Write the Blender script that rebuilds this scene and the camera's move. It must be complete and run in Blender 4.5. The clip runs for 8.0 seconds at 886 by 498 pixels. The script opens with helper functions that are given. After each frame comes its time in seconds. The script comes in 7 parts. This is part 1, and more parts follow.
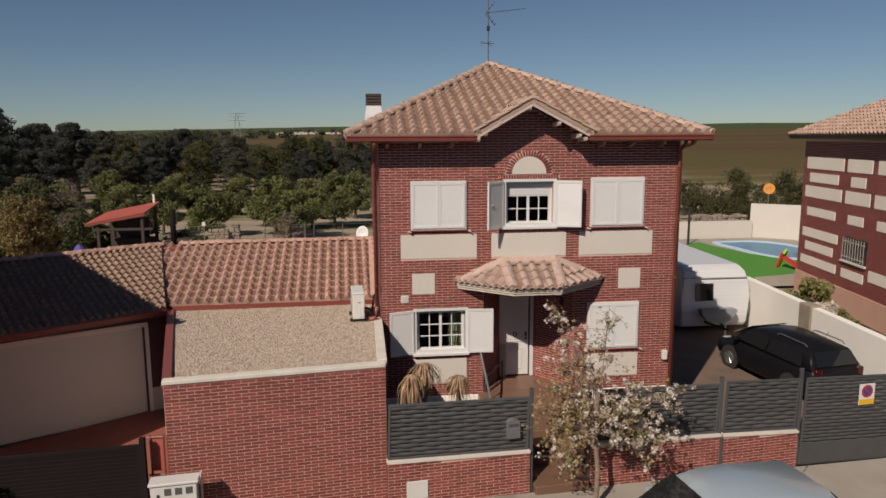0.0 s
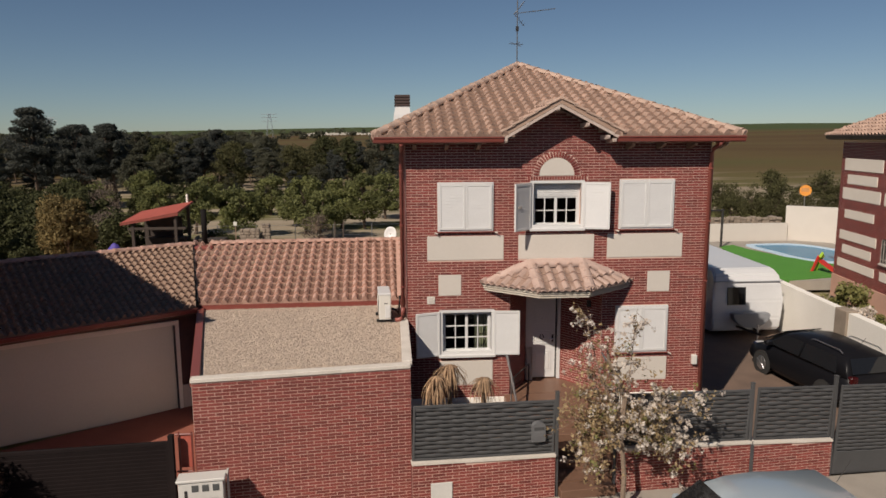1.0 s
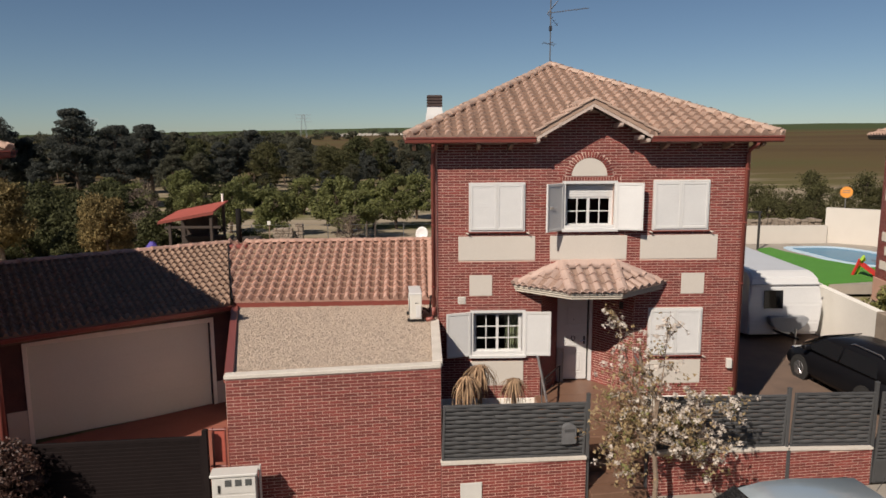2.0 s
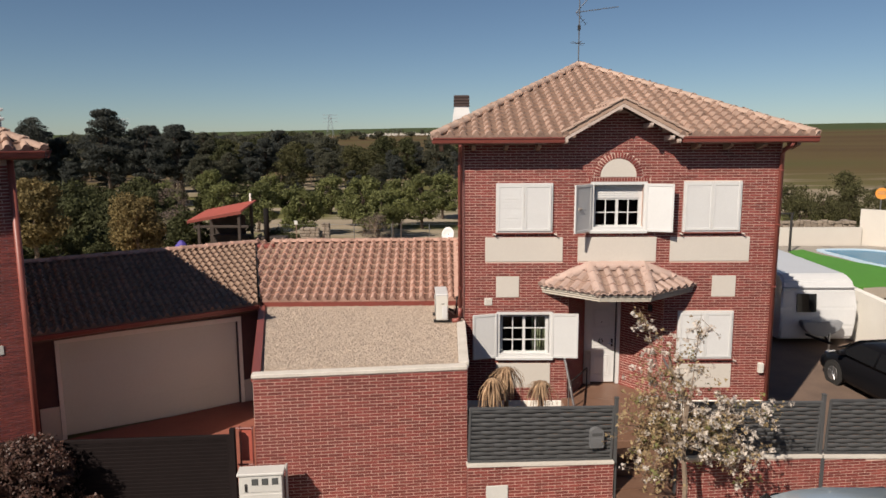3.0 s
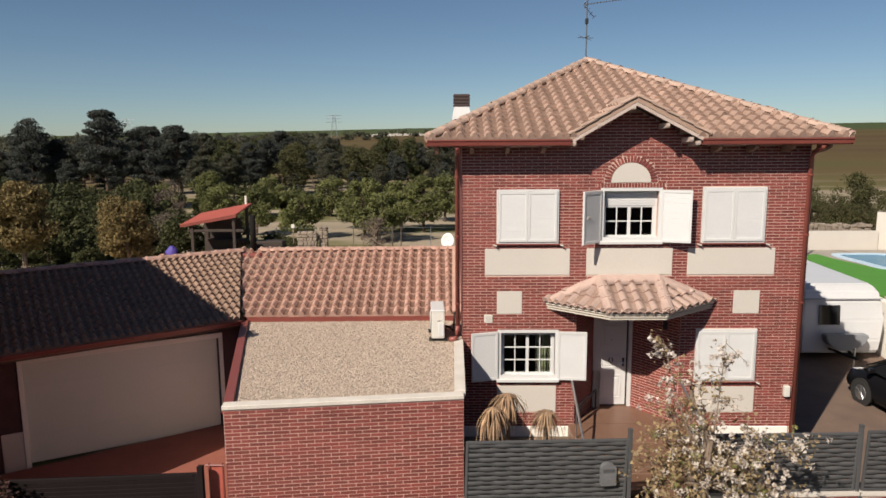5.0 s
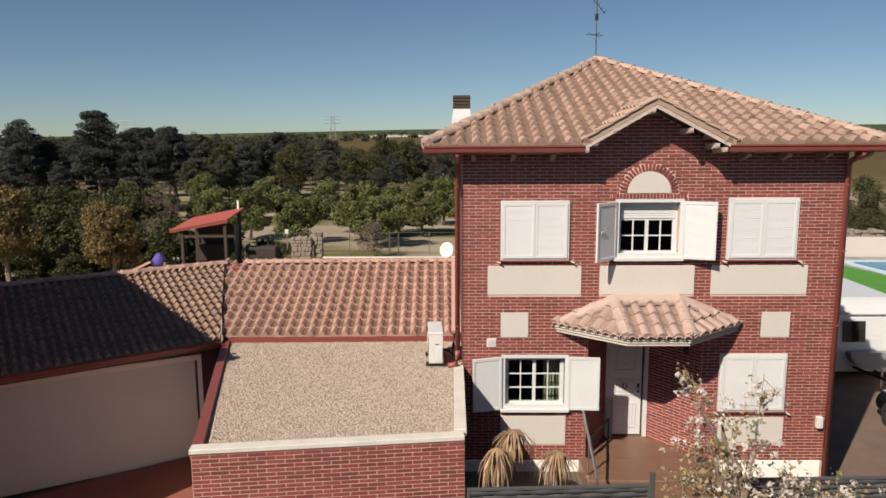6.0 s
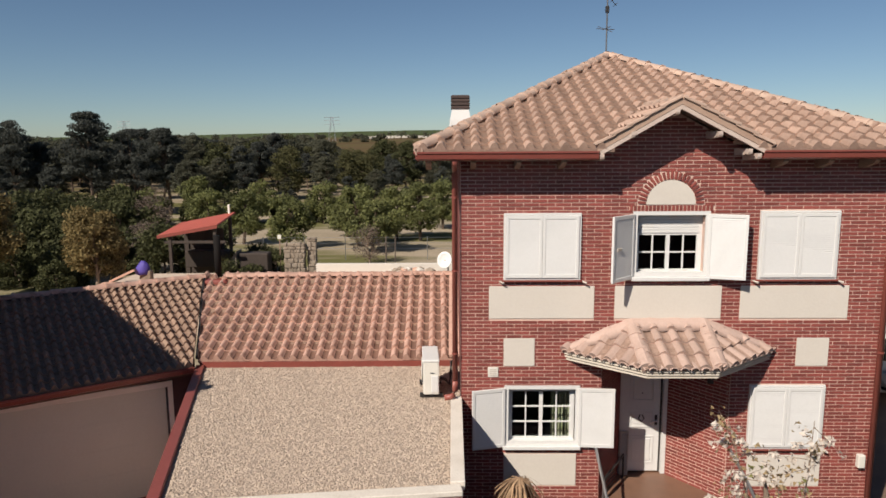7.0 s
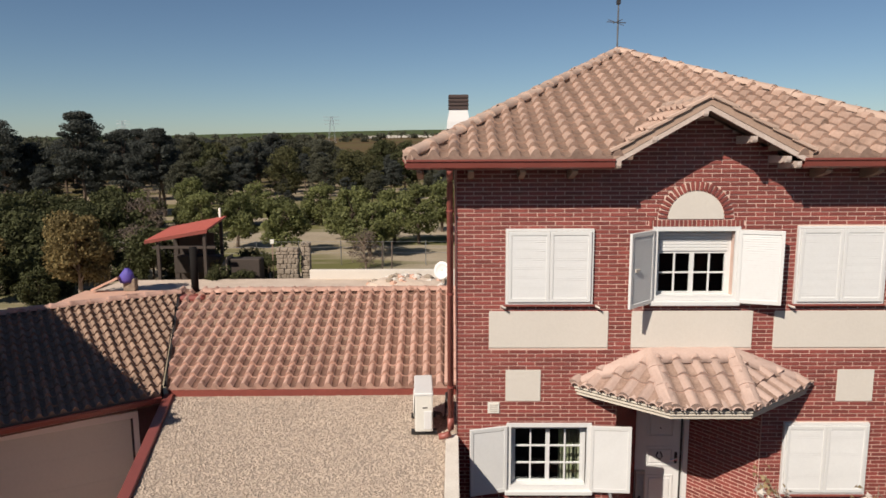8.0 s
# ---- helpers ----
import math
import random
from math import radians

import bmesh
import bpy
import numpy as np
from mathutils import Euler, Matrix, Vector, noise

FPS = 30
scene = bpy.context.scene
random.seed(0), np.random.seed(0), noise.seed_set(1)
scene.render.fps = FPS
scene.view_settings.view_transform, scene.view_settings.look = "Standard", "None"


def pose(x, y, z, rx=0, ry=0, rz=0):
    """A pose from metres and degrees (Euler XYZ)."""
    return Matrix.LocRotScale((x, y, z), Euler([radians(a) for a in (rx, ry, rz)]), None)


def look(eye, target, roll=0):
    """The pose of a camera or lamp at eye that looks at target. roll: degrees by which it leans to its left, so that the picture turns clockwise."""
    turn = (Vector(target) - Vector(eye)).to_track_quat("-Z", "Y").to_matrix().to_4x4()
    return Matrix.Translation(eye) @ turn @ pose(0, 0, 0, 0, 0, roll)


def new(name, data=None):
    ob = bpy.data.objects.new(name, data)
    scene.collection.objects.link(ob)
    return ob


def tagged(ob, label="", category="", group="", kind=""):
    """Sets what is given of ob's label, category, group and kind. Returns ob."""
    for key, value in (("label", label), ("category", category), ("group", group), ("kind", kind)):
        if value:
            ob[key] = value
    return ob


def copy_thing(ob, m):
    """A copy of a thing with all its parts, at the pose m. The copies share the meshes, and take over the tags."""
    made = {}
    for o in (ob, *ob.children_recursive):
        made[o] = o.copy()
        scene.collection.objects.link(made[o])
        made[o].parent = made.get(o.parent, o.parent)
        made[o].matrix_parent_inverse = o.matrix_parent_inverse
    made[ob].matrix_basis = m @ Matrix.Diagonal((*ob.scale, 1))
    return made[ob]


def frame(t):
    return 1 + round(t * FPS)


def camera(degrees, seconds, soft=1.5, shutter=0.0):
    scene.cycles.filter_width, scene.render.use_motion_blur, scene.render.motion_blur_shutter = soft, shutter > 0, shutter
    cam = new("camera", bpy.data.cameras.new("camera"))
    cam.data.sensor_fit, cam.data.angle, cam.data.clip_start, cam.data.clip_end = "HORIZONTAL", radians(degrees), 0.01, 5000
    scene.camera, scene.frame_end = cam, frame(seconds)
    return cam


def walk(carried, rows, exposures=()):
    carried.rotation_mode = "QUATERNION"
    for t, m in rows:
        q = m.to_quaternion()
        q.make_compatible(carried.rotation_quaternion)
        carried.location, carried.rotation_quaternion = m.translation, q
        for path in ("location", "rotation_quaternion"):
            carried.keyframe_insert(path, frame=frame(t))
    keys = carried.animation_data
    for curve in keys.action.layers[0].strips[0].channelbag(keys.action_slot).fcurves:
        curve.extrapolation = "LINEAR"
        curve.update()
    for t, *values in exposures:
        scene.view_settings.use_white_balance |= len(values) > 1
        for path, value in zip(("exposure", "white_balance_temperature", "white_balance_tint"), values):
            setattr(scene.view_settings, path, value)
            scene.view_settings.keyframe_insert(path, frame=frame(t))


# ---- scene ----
cam = camera(64.5, 8.0, soft=1.6)
PATH = [
    (0, (0.132, -15.653, 6.518), (0.359, -13.691, 6.203), -0.3),
    (0.5, (0.161, -15.63, 6.528), (0.343, -13.663, 6.213), -0.3),
    (1, (0.205, -15.635, 6.533), (0.348, -13.665, 6.22), -0.3),
    (1.5, (0.22, -15.655, 6.526), (0.321, -13.682, 6.214), -0.3),
    (3, (0.178, -15.585, 6.536), (0.16, -13.61, 6.225), -0.3),
    (3.5, (0.211, -15.493, 6.549), (0.184, -13.518, 6.236), -0.3),
    (4, (0.261, -15.217, 6.537), (0.229, -13.242, 6.225), -0.3),
    (5.5, (0.359, -13.567, 6.611), (0.329, -11.592, 6.302), -0.4),
    (6, (0.336, -12.848, 6.654), (0.308, -10.872, 6.347), -0.3),
    (6.5, (0.345, -12.098, 6.686), (0.317, -10.121, 6.381), -0.3),
    (7, (0.382, -11.379, 6.718), (0.355, -9.402, 6.413), -0.3),
    (7.5, (0.426, -10.681, 6.757), (0.398, -8.705, 6.452), -0.3),
    (8, (0.459, -9.986, 6.804), (0.431, -8.01, 6.498), -0.3),
]
walk(cam, [(t, look(eye, target, roll)) for t, eye, target, roll in PATH], exposures=[(0, -0.27, 6980, 14), (1.5, -0.10, 6950, 13), (3.0, 0.14, 6880, 12), (4.0, 0.20, 6830, 11), (8.0, 0.22, 6800, 11)])

# ---- light ----
SUN_WAY = Vector((0.76, 1.0, -1.07)).normalized()   # the way the sunlight travels
sun_data = bpy.data.lights.new("sun", "SUN")
sun_data.energy, sun_data.angle, sun_data.color = 5.0, radians(0.55), (1.0, 0.93, 0.84)
sun = new("sun", sun_data)
sun.matrix_basis = Matrix.Translation((-20, -30, 40)) @ SUN_WAY.to_track_quat("-Z", "Y").to_matrix().to_4x4()

world = bpy.data.worlds.new("sky")
scene.world = world
world.use_nodes = True
wn = world.node_tree.nodes
sky = wn.new("ShaderNodeTexSky")
sky.sky_type, sky.sun_disc = "NISHITA", False
sky.sun_elevation = math.asin(-SUN_WAY.z)
sky.sun_rotation = math.atan2(-SUN_WAY.x, -SUN_WAY.y)
sky.altitude, sky.air_density, sky.dust_density, sky.ozone_density = 600, 0.8, 0.25, 2.4
wn["Background"].inputs["Strength"].default_value = 0.057
tint = wn.new("ShaderNodeMix")
tint.data_type, tint.blend_type = "RGBA", "MULTIPLY"
tint.inputs["Factor"].default_value, tint.inputs["B"].default_value = 1.0, (0.895, 0.983, 1.02, 1)
world.node_tree.links.new(sky.outputs["Color"], tint.inputs["A"])
world.node_tree.links.new(tint.outputs["Result"], wn["Background"].inputs["Color"])

# ---- materials ----
def material(name, colour, rough=0.8, second=None, scale=6.0, fine=60.0, amount=0.35, bump=0.15, metal=0.0,
             pick="", spread=0.0, coat=0.0, stretch=(1, 1, 1), spec=0.5, leaf=0.0, stain=None, stain_at=0.62, stain_scale=0.8):
    """A surface with two scales of variation, relief, and a tone of its own for each piece (pick: object or island)."""
    m = bpy.data.materials.new(name)
    m.use_nodes = True
    n, link = m.node_tree.nodes, m.node_tree.links.new
    bsdf = n["Principled BSDF"]
    bsdf.inputs["Roughness"].default_value = rough
    bsdf.inputs["Metallic"].default_value = metal
    bsdf.inputs["Coat Weight"].default_value = coat
    bsdf.inputs["Specular IOR Level"].default_value = spec
    second = second or tuple(c * 0.62 for c in colour)
    geo = n.new("ShaderNodeNewGeometry")
    mapping = n.new("ShaderNodeMapping")
    mapping.inputs["Scale"].default_value = stretch
    link(geo.outputs["Position"], mapping.inputs["Vector"])
    big, small = n.new("ShaderNodeTexNoise"), n.new("ShaderNodeTexNoise")
    for node, size, detail in ((big, scale, 5.0), (small, fine, 3.0)):
        node.inputs["Scale"].default_value, node.inputs["Detail"].default_value = size, detail
        link(mapping.outputs["Vector"], node.inputs["Vector"])
    both = n.new("ShaderNodeMath")
    both.operation = "ADD"
    link(big.outputs["Fac"], both.inputs[0])
    link(small.outputs["Fac"], both.inputs[1])
    span = n.new("ShaderNodeMapRange")
    span.inputs["From Min"].default_value, span.inputs["From Max"].default_value = 0.75, 1.3
    span.inputs["To Min"].default_value, span.inputs["To Max"].default_value = 0.0, amount
    link(both.outputs[0], span.inputs["Value"])
    mix = n.new("ShaderNodeMix")
    mix.data_type = "RGBA"
    mix.inputs["A"].default_value, mix.inputs["B"].default_value = (*colour, 1), (*second, 1)
    link(span.outputs["Result"], mix.inputs["Factor"])
    out = mix.outputs["Result"]
    if stain:
        patch, cut, over = n.new("ShaderNodeTexNoise"), n.new("ShaderNodeMapRange"), n.new("ShaderNodeMix")
        patch.inputs["Scale"].default_value, patch.inputs["Detail"].default_value = stain_scale, 8.0
        cut.inputs["From Min"].default_value, cut.inputs["From Max"].default_value = stain_at - 0.06, stain_at + 0.08
        over.data_type = "RGBA"
        over.inputs["B"].default_value = (*stain, 1)
        link(geo.outputs["Position"], patch.inputs["Vector"])
        link(patch.outputs["Fac"], cut.inputs["Value"])
        link(cut.outputs["Result"], over.inputs["Factor"])
        link(out, over.inputs["A"])
        out = over.outputs["Result"]
    if pick:
        if pick == "object":
            source = n.new("ShaderNodeObjectInfo").outputs["Random"]
        else:
            source = geo.outputs["Random Per Island"]
        tone = n.new("ShaderNodeMapRange")
        tone.inputs["To Min"].default_value, tone.inputs["To Max"].default_value = 1 - spread, 1 + spread
        link(source, tone.inputs["Value"])
        shade = n.new("ShaderNodeHueSaturation")
        link(tone.outputs["Result"], shade.inputs["Value"])
        link(out, shade.inputs["Color"])
        out = shade.outputs["Color"]
    link(out, bsdf.inputs["Base Color"])
    if bump:
        relief = n.new("ShaderNodeBump")
        relief.inputs["Strength"].default_value, relief.inputs["Distance"].default_value = bump, 0.02
        link(both.outputs[0], relief.inputs["Height"])
        link(relief.outputs["Normal"], bsdf.inputs["Normal"])
    if leaf:
        bsdf.inputs["Transmission Weight"].default_value = 0.0
        thin, add = n.new("ShaderNodeBsdfTranslucent"), n.new("ShaderNodeMixShader")
        add.inputs["Fac"].default_value = leaf
        link(out, thin.inputs["Color"])
        link(bsdf.outputs["BSDF"], add.inputs[1])
        link(thin.outputs["BSDF"], add.inputs[2])
        link(add.outputs["Shader"], n["Material Output"].inputs["Surface"])
    return m


def glass_material(name, tint=(0.9, 0.95, 0.95), rough=0.02):
    m = bpy.data.materials.new(name)
    m.use_nodes = True
    n, link = m.node_tree.nodes, m.node_tree.links.new
    gloss, clear, mix, edge = (n.new(k) for k in ("ShaderNodeBsdfGlossy", "ShaderNodeBsdfTransparent", "ShaderNodeMixShader", "ShaderNodeFresnel"))
    gloss.inputs["Roughness"].default_value = rough
    clear.inputs["Color"].default_value = (*tint, 1)
    edge.inputs["IOR"].default_value = 1.5
    link(edge.outputs["Fac"], mix.inputs["Fac"])
    link(clear.outputs["BSDF"], mix.inputs[1])
    link(gloss.outputs["BSDF"], mix.inputs[2])
    link(mix.outputs["Shader"], n["Material Output"].inputs["Surface"])
    return m


BRICK = material("brick_red", (0.250, 0.058, 0.046), 0.75, (0.145, 0.034, 0.029), 3, 90, 0.7, 0.25, pick="object", spread=0.23)
BRICK_JOINED = material("brick_red_joined", (0.250, 0.058, 0.046), 0.75, (0.145, 0.034, 0.029), 3, 90, 0.7, 0.25, pick="island", spread=0.23)
MORTAR = material("mortar_pink", (0.68, 0.49, 0.41), 0.95, (0.53, 0.37, 0.305), 5, 120, 0.6, 0.3)
BRICK_FAR = material("brick_far", (0.215, 0.062, 0.05), 0.85, (0.14, 0.042, 0.035), 4, 40, 0.8, 0.2)
BRICK_DARK = material("brick_dark_brown", (0.10, 0.048, 0.046), 0.85, (0.065, 0.033, 0.032), 4, 40, 0.8, 0.2)
TILE = material("clay_tile_weathered", (0.445, 0.302, 0.235), 0.85, (0.305, 0.196, 0.148), 2.2, 26, 0.75, 0.25, pick="object", spread=0.16, stain=(0.20, 0.135, 0.10), stain_at=0.66, stain_scale=3.2)
TILE_JOINED = material("clay_tile_weathered_joined", (0.445, 0.302, 0.235), 0.85, (0.305, 0.196, 0.148), 2.2, 26, 0.75, 0.25, pick="island", spread=0.16, stain=(0.20, 0.135, 0.10), stain_at=0.66, stain_scale=3.2)
TILE_PINK = material("clay_tile_pink", (0.53, 0.335, 0.268), 0.85, (0.40, 0.235, 0.18), 2.5, 30, 0.7, 0.25, pick="object", spread=0.13, stain=(0.22, 0.12, 0.085), stain_at=0.64, stain_scale=4.0)
TILE_PINK_JOINED = material("clay_tile_pink_joined", (0.53, 0.335, 0.268), 0.85, (0.40, 0.235, 0.18), 2.5, 30, 0.7, 0.25, pick="island", spread=0.13, stain=(0.22, 0.12, 0.085), stain_at=0.64, stain_scale=4.0)
TILE_CAP = material("clay_ridge_tile", (0.50, 0.36, 0.285), 0.85, (0.41, 0.28, 0.215), 3.0, 26, 0.6, 0.2, pick="object", spread=0.10)
HIP_MORTAR = material("hip_mortar", (0.45, 0.325, 0.26), 0.9, (0.36, 0.25, 0.195), 3.0, 30, 0.7, 0.25)
TILE_CANOPY = material("canopy_tile_pale_pink", (0.44, 0.318, 0.268), 0.85, (0.36, 0.245, 0.20), 3.0, 30, 0.7, 0.25, pick="object", spread=0.10)
TILE_CANOPY_JOINED = material("canopy_tile_pale_pink_joined", (0.44, 0.318, 0.268), 0.85, (0.36, 0.245, 0.20), 3.0, 30, 0.7, 0.25, pick="island", spread=0.10)
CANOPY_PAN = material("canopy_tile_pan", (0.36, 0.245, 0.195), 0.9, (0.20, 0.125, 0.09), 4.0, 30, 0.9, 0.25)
CANOPY_MORTAR = material("canopy_pink_mortar", (0.50, 0.365, 0.31), 0.9, (0.42, 0.295, 0.245), 4.0, 30, 0.7, 0.2)
CANOPY_CREAM = material("canopy_cream_moulding", (0.60, 0.54, 0.455), 0.7, (0.50, 0.44, 0.36), 3.0, 30, 0.6, 0.1)
RAFTER = material("rafter_pale_paint", (0.56, 0.46, 0.40), 0.75, (0.40, 0.30, 0.25), 4.0, 30, 0.7, 0.15)
VERGE = material("verge_board_tan", (0.41, 0.285, 0.215), 0.85, (0.31, 0.20, 0.15), 3.0, 30, 0.7, 0.15)
NEIGHBOUR_PANEL = material("neighbour_panel_cream", (0.78, 0.71, 0.62), 0.85, (0.69, 0.62, 0.53), 1.5, 30, 0.6, 0.12)
# near-black brown that stands in for shade under roofs and a dark mass
DARK_STAND_IN = material("dark_brown_stand_in", (0.05, 0.036, 0.028), 0.8, (0.03, 0.022, 0.018), 6.0, 50, 0.6, 0.2)
TILE_BROWN = material("clay_tile_brown", (0.31, 0.207, 0.15), 0.85, (0.19, 0.122, 0.088), 2.2, 26, 0.75, 0.25, pick="object", spread=0.16)
TILE_BROWN_JOINED = material("clay_tile_brown_joined", (0.31, 0.207, 0.15), 0.85, (0.19, 0.122, 0.088), 2.2, 26, 0.75, 0.25, pick="island", spread=0.16)
# tile hollows: the shade beside the barrels is painted into these darker colours
TILE_PAN_SHADE = material("clay_tile_shade_pan", (0.235, 0.15, 0.11), 0.9, (0.13, 0.082, 0.06), 3.0, 30, 0.8, 0.25)
PINK_PAN_SHADE = material("pink_tile_shade_pan", (0.20, 0.105, 0.075), 0.9, (0.11, 0.06, 0.043), 3.0, 30, 0.8, 0.25)
RENDER_CREAM = material("render_cream", (0.60, 0.555, 0.495), 0.9, (0.535, 0.49, 0.435), 1.5, 30, 0.5, 0.12)
RENDER_WHITE = material("render_white", (0.87, 0.84, 0.77), 0.9, (0.77, 0.735, 0.665), 1.0, 22, 0.55, 0.2)
WHITE = material("white_lacquer", (0.665, 0.66, 0.645), 0.45, (0.60, 0.595, 0.58), 2.0, 25, 0.5, 0.03)
WHITE_OLD = material("white_paint_weathered", (0.56, 0.51, 0.45), 0.7, (0.38, 0.33, 0.29), 4.0, 30, 0.7, 0.15)
STONE_CAP = material("coping_white_stone", (0.69, 0.64, 0.57), 0.85, (0.50, 0.45, 0.385), 3.0, 40, 0.7, 0.15)
GUTTER = material("gutter_oxide_red", (0.235, 0.062, 0.048), 0.4, (0.16, 0.045, 0.036), 3.0, 30, 0.5, 0.05)
PIPE = material("downpipe_oxide_red", (0.29, 0.085, 0.065), 0.45, (0.19, 0.055, 0.042), 3.0, 30, 0.5, 0.05)
TIMBER = material("eave_timber", (0.30, 0.20, 0.145), 0.7, (0.16, 0.10, 0.07), 6.0, 50, 0.7, 0.2, stretch=(1, 1, 6))
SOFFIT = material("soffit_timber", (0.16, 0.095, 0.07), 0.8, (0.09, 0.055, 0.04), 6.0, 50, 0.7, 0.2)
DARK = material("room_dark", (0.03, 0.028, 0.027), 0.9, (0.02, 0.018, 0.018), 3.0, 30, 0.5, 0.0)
CURTAIN = material("curtain_cream", (0.42, 0.40, 0.31), 0.9, (0.16, 0.19, 0.07), 5.0, 18, 0.9, 0.2)
GRAVEL_BED = material("gravel_bed", (0.40, 0.325, 0.262), 0.95, (0.32, 0.255, 0.205), 8.0, 70, 0.9, 0.6)
GRAVEL = material("gravel_pebble", (0.47, 0.38, 0.305), 0.9, (0.38, 0.30, 0.24), 6.0, 60, 0.6, 0.15, pick="island", spread=0.17)
GREY_PAINT = material("fence_grey_paint", (0.074, 0.075, 0.077), 0.7, (0.056, 0.057, 0.058), 3.0, 40, 0.6, 0.05, pick="object", spread=0.12)
LETTERBOX = material("letterbox_grey", (0.15, 0.152, 0.157), 0.5, (0.11, 0.112, 0.115), 4.0, 40, 0.6, 0.05)
STOVE_BLACK = material("soot_black_steel", (0.012, 0.011, 0.011), 0.85, (0.02, 0.016, 0.014), 8.0, 60, 0.5, 0.1, spec=0.1)
BLACK_IRON = material("black_iron", (0.022, 0.021, 0.022), 0.5, (0.04, 0.032, 0.028), 8.0, 60, 0.5, 0.1)
AERIAL = material("aerial_dull_grey", (0.13, 0.135, 0.145), 0.5, (0.08, 0.083, 0.09), 6.0, 60, 0.5, 0.03, metal=0.4)
ALU = material("aluminium", (0.52, 0.52, 0.53), 0.35, (0.38, 0.38, 0.39), 6.0, 60, 0.5, 0.03, metal=0.9)
PORCH_TILE = material("porch_terracotta", (0.20, 0.112, 0.074), 0.45, (0.135, 0.074, 0.05), 4.0, 40, 0.6, 0.08, pick="object", spread=0.12)
DRIVE_RED = material("driveway_red_concrete", (0.27, 0.092, 0.062), 0.8, (0.185, 0.062, 0.043), 2.0, 40, 0.7, 0.15)
PAVING = material("driveway_brown_paving", (0.17, 0.115, 0.085), 0.8, (0.10, 0.07, 0.055), 2.0, 40, 0.7, 0.25, pick="object", spread=0.12)
CONCRETE = material("pavement_concrete", (0.33, 0.295, 0.25), 0.9, (0.24, 0.213, 0.18), 1.5, 50, 0.7, 0.2, pick="object", spread=0.08, stain=(0.2, 0.175, 0.15), stain_at=0.66)
ASPHALT = material("asphalt", (0.06, 0.058, 0.056), 0.9, (0.035, 0.034, 0.034), 1.0, 120, 0.7, 0.4)
GARAGE_DOOR = material("garage_door_beige", (0.66, 0.67, 0.59), 0.55, (0.59, 0.60, 0.525), 1.2, 20, 0.5, 0.05)
GLASS = glass_material("window_glass")
BARK = material("bark", (0.12, 0.085, 0.06), 0.95, (0.06, 0.042, 0.03), 5.0, 40, 0.8, 0.6, stretch=(1, 1, 0.3))
BARK_GREY = material("bark_grey", (0.28, 0.21, 0.155), 0.95, (0.14, 0.105, 0.078), 8.0, 60, 0.8, 0.5)
# needle colour is greyed and lifted to hold the haze over the wood
PINE = material("pine_needles", (0.088, 0.094, 0.082), 0.8, (0.055, 0.060, 0.053), 0.35, 4, 0.9, 0.0, pick="island", spread=0.18, leaf=0.35, spec=0.1)
PINE_WARM = material("pine_needles_olive", (0.108, 0.108, 0.073), 0.8, (0.068, 0.069, 0.048), 0.35, 4, 0.9, 0.0, pick="island", spread=0.25, leaf=0.4, spec=0.2)
ORCHARD = material("orchard_leaves", (0.175, 0.185, 0.064), 0.65, (0.10, 0.108, 0.042), 0.5, 5, 0.9, 0.0, pick="island", spread=0.4, leaf=0.3, spec=0.3)
SCRUB = material("scrub_leaves", (0.078, 0.083, 0.034), 0.75, (0.040, 0.043, 0.020), 0.5, 5, 0.9, 0.0, pick="island", spread=0.4, leaf=0.25, spec=0.2)
OLIVE = material("olive_scrub_leaves", (0.135, 0.13, 0.06), 0.8, (0.08, 0.078, 0.04), 0.5, 5, 0.9, 0.0, pick="island", spread=0.3, leaf=0.45, spec=0.1)
OCHRE = material("ochre_leaves", (0.235, 0.175, 0.075), 0.8, (0.135, 0.105, 0.047), 0.8, 6, 0.9, 0.0, pick="island", spread=0.35, leaf=0.3, spec=0.2)
TWIG = material("bare_twigs", (0.145, 0.108, 0.084), 0.9, (0.085, 0.064, 0.05), 2.0, 30, 0.8, 0.0, pick="island", spread=0.3)
BLOSSOM = material("blossom_white", (0.70, 0.64, 0.57), 0.7, (0.56, 0.46, 0.39), 9.0, 60, 0.6, 0.0, pick="island", spread=0.12, leaf=0.3)
TAN_LEAF = material("tan_leaves", (0.42, 0.315, 0.175), 0.75, (0.27, 0.195, 0.095), 6.0, 40, 0.8, 0.0, pick="island", spread=0.25, leaf=0.3)
LIME_LEAF = material("lime_leaves", (0.25, 0.24, 0.085), 0.7, (0.15, 0.155, 0.05), 6.0, 40, 0.8, 0.0, pick="island", spread=0.25, leaf=0.3)
HEDGE_RED = material("photinia_leaves", (0.115, 0.055, 0.042), 0.5, (0.05, 0.035, 0.024), 5.0, 40, 0.8, 0.0, pick="island", spread=0.4, leaf=0.2)
STRAW = material("dry_palm_straw", (0.50, 0.335, 0.205), 0.85, (0.20, 0.115, 0.065), 6.0, 60, 0.8, 0.1, pick="island", spread=0.38, leaf=0.15)
TURF = material("artificial_turf", (0.075, 0.26, 0.03), 0.9, (0.05, 0.185, 0.022), 1.0, 60, 0.6, 0.5)
POOL_BLUE = material("pool_water", (0.055, 0.22, 0.35), 0.25, (0.042, 0.17, 0.29), 1.0, 6, 0.7, 0.2, spec=0.04)
POOL_LINER = material("pool_pale_blue_coping", (0.52, 0.66, 0.76), 0.6, (0.40, 0.55, 0.68), 2.0, 30, 0.5, 0.05)
CARAVAN_WHITE = material("caravan_white", (0.63, 0.635, 0.635), 0.4, (0.55, 0.555, 0.555), 1.5, 20, 0.5, 0.02, coat=0.3)
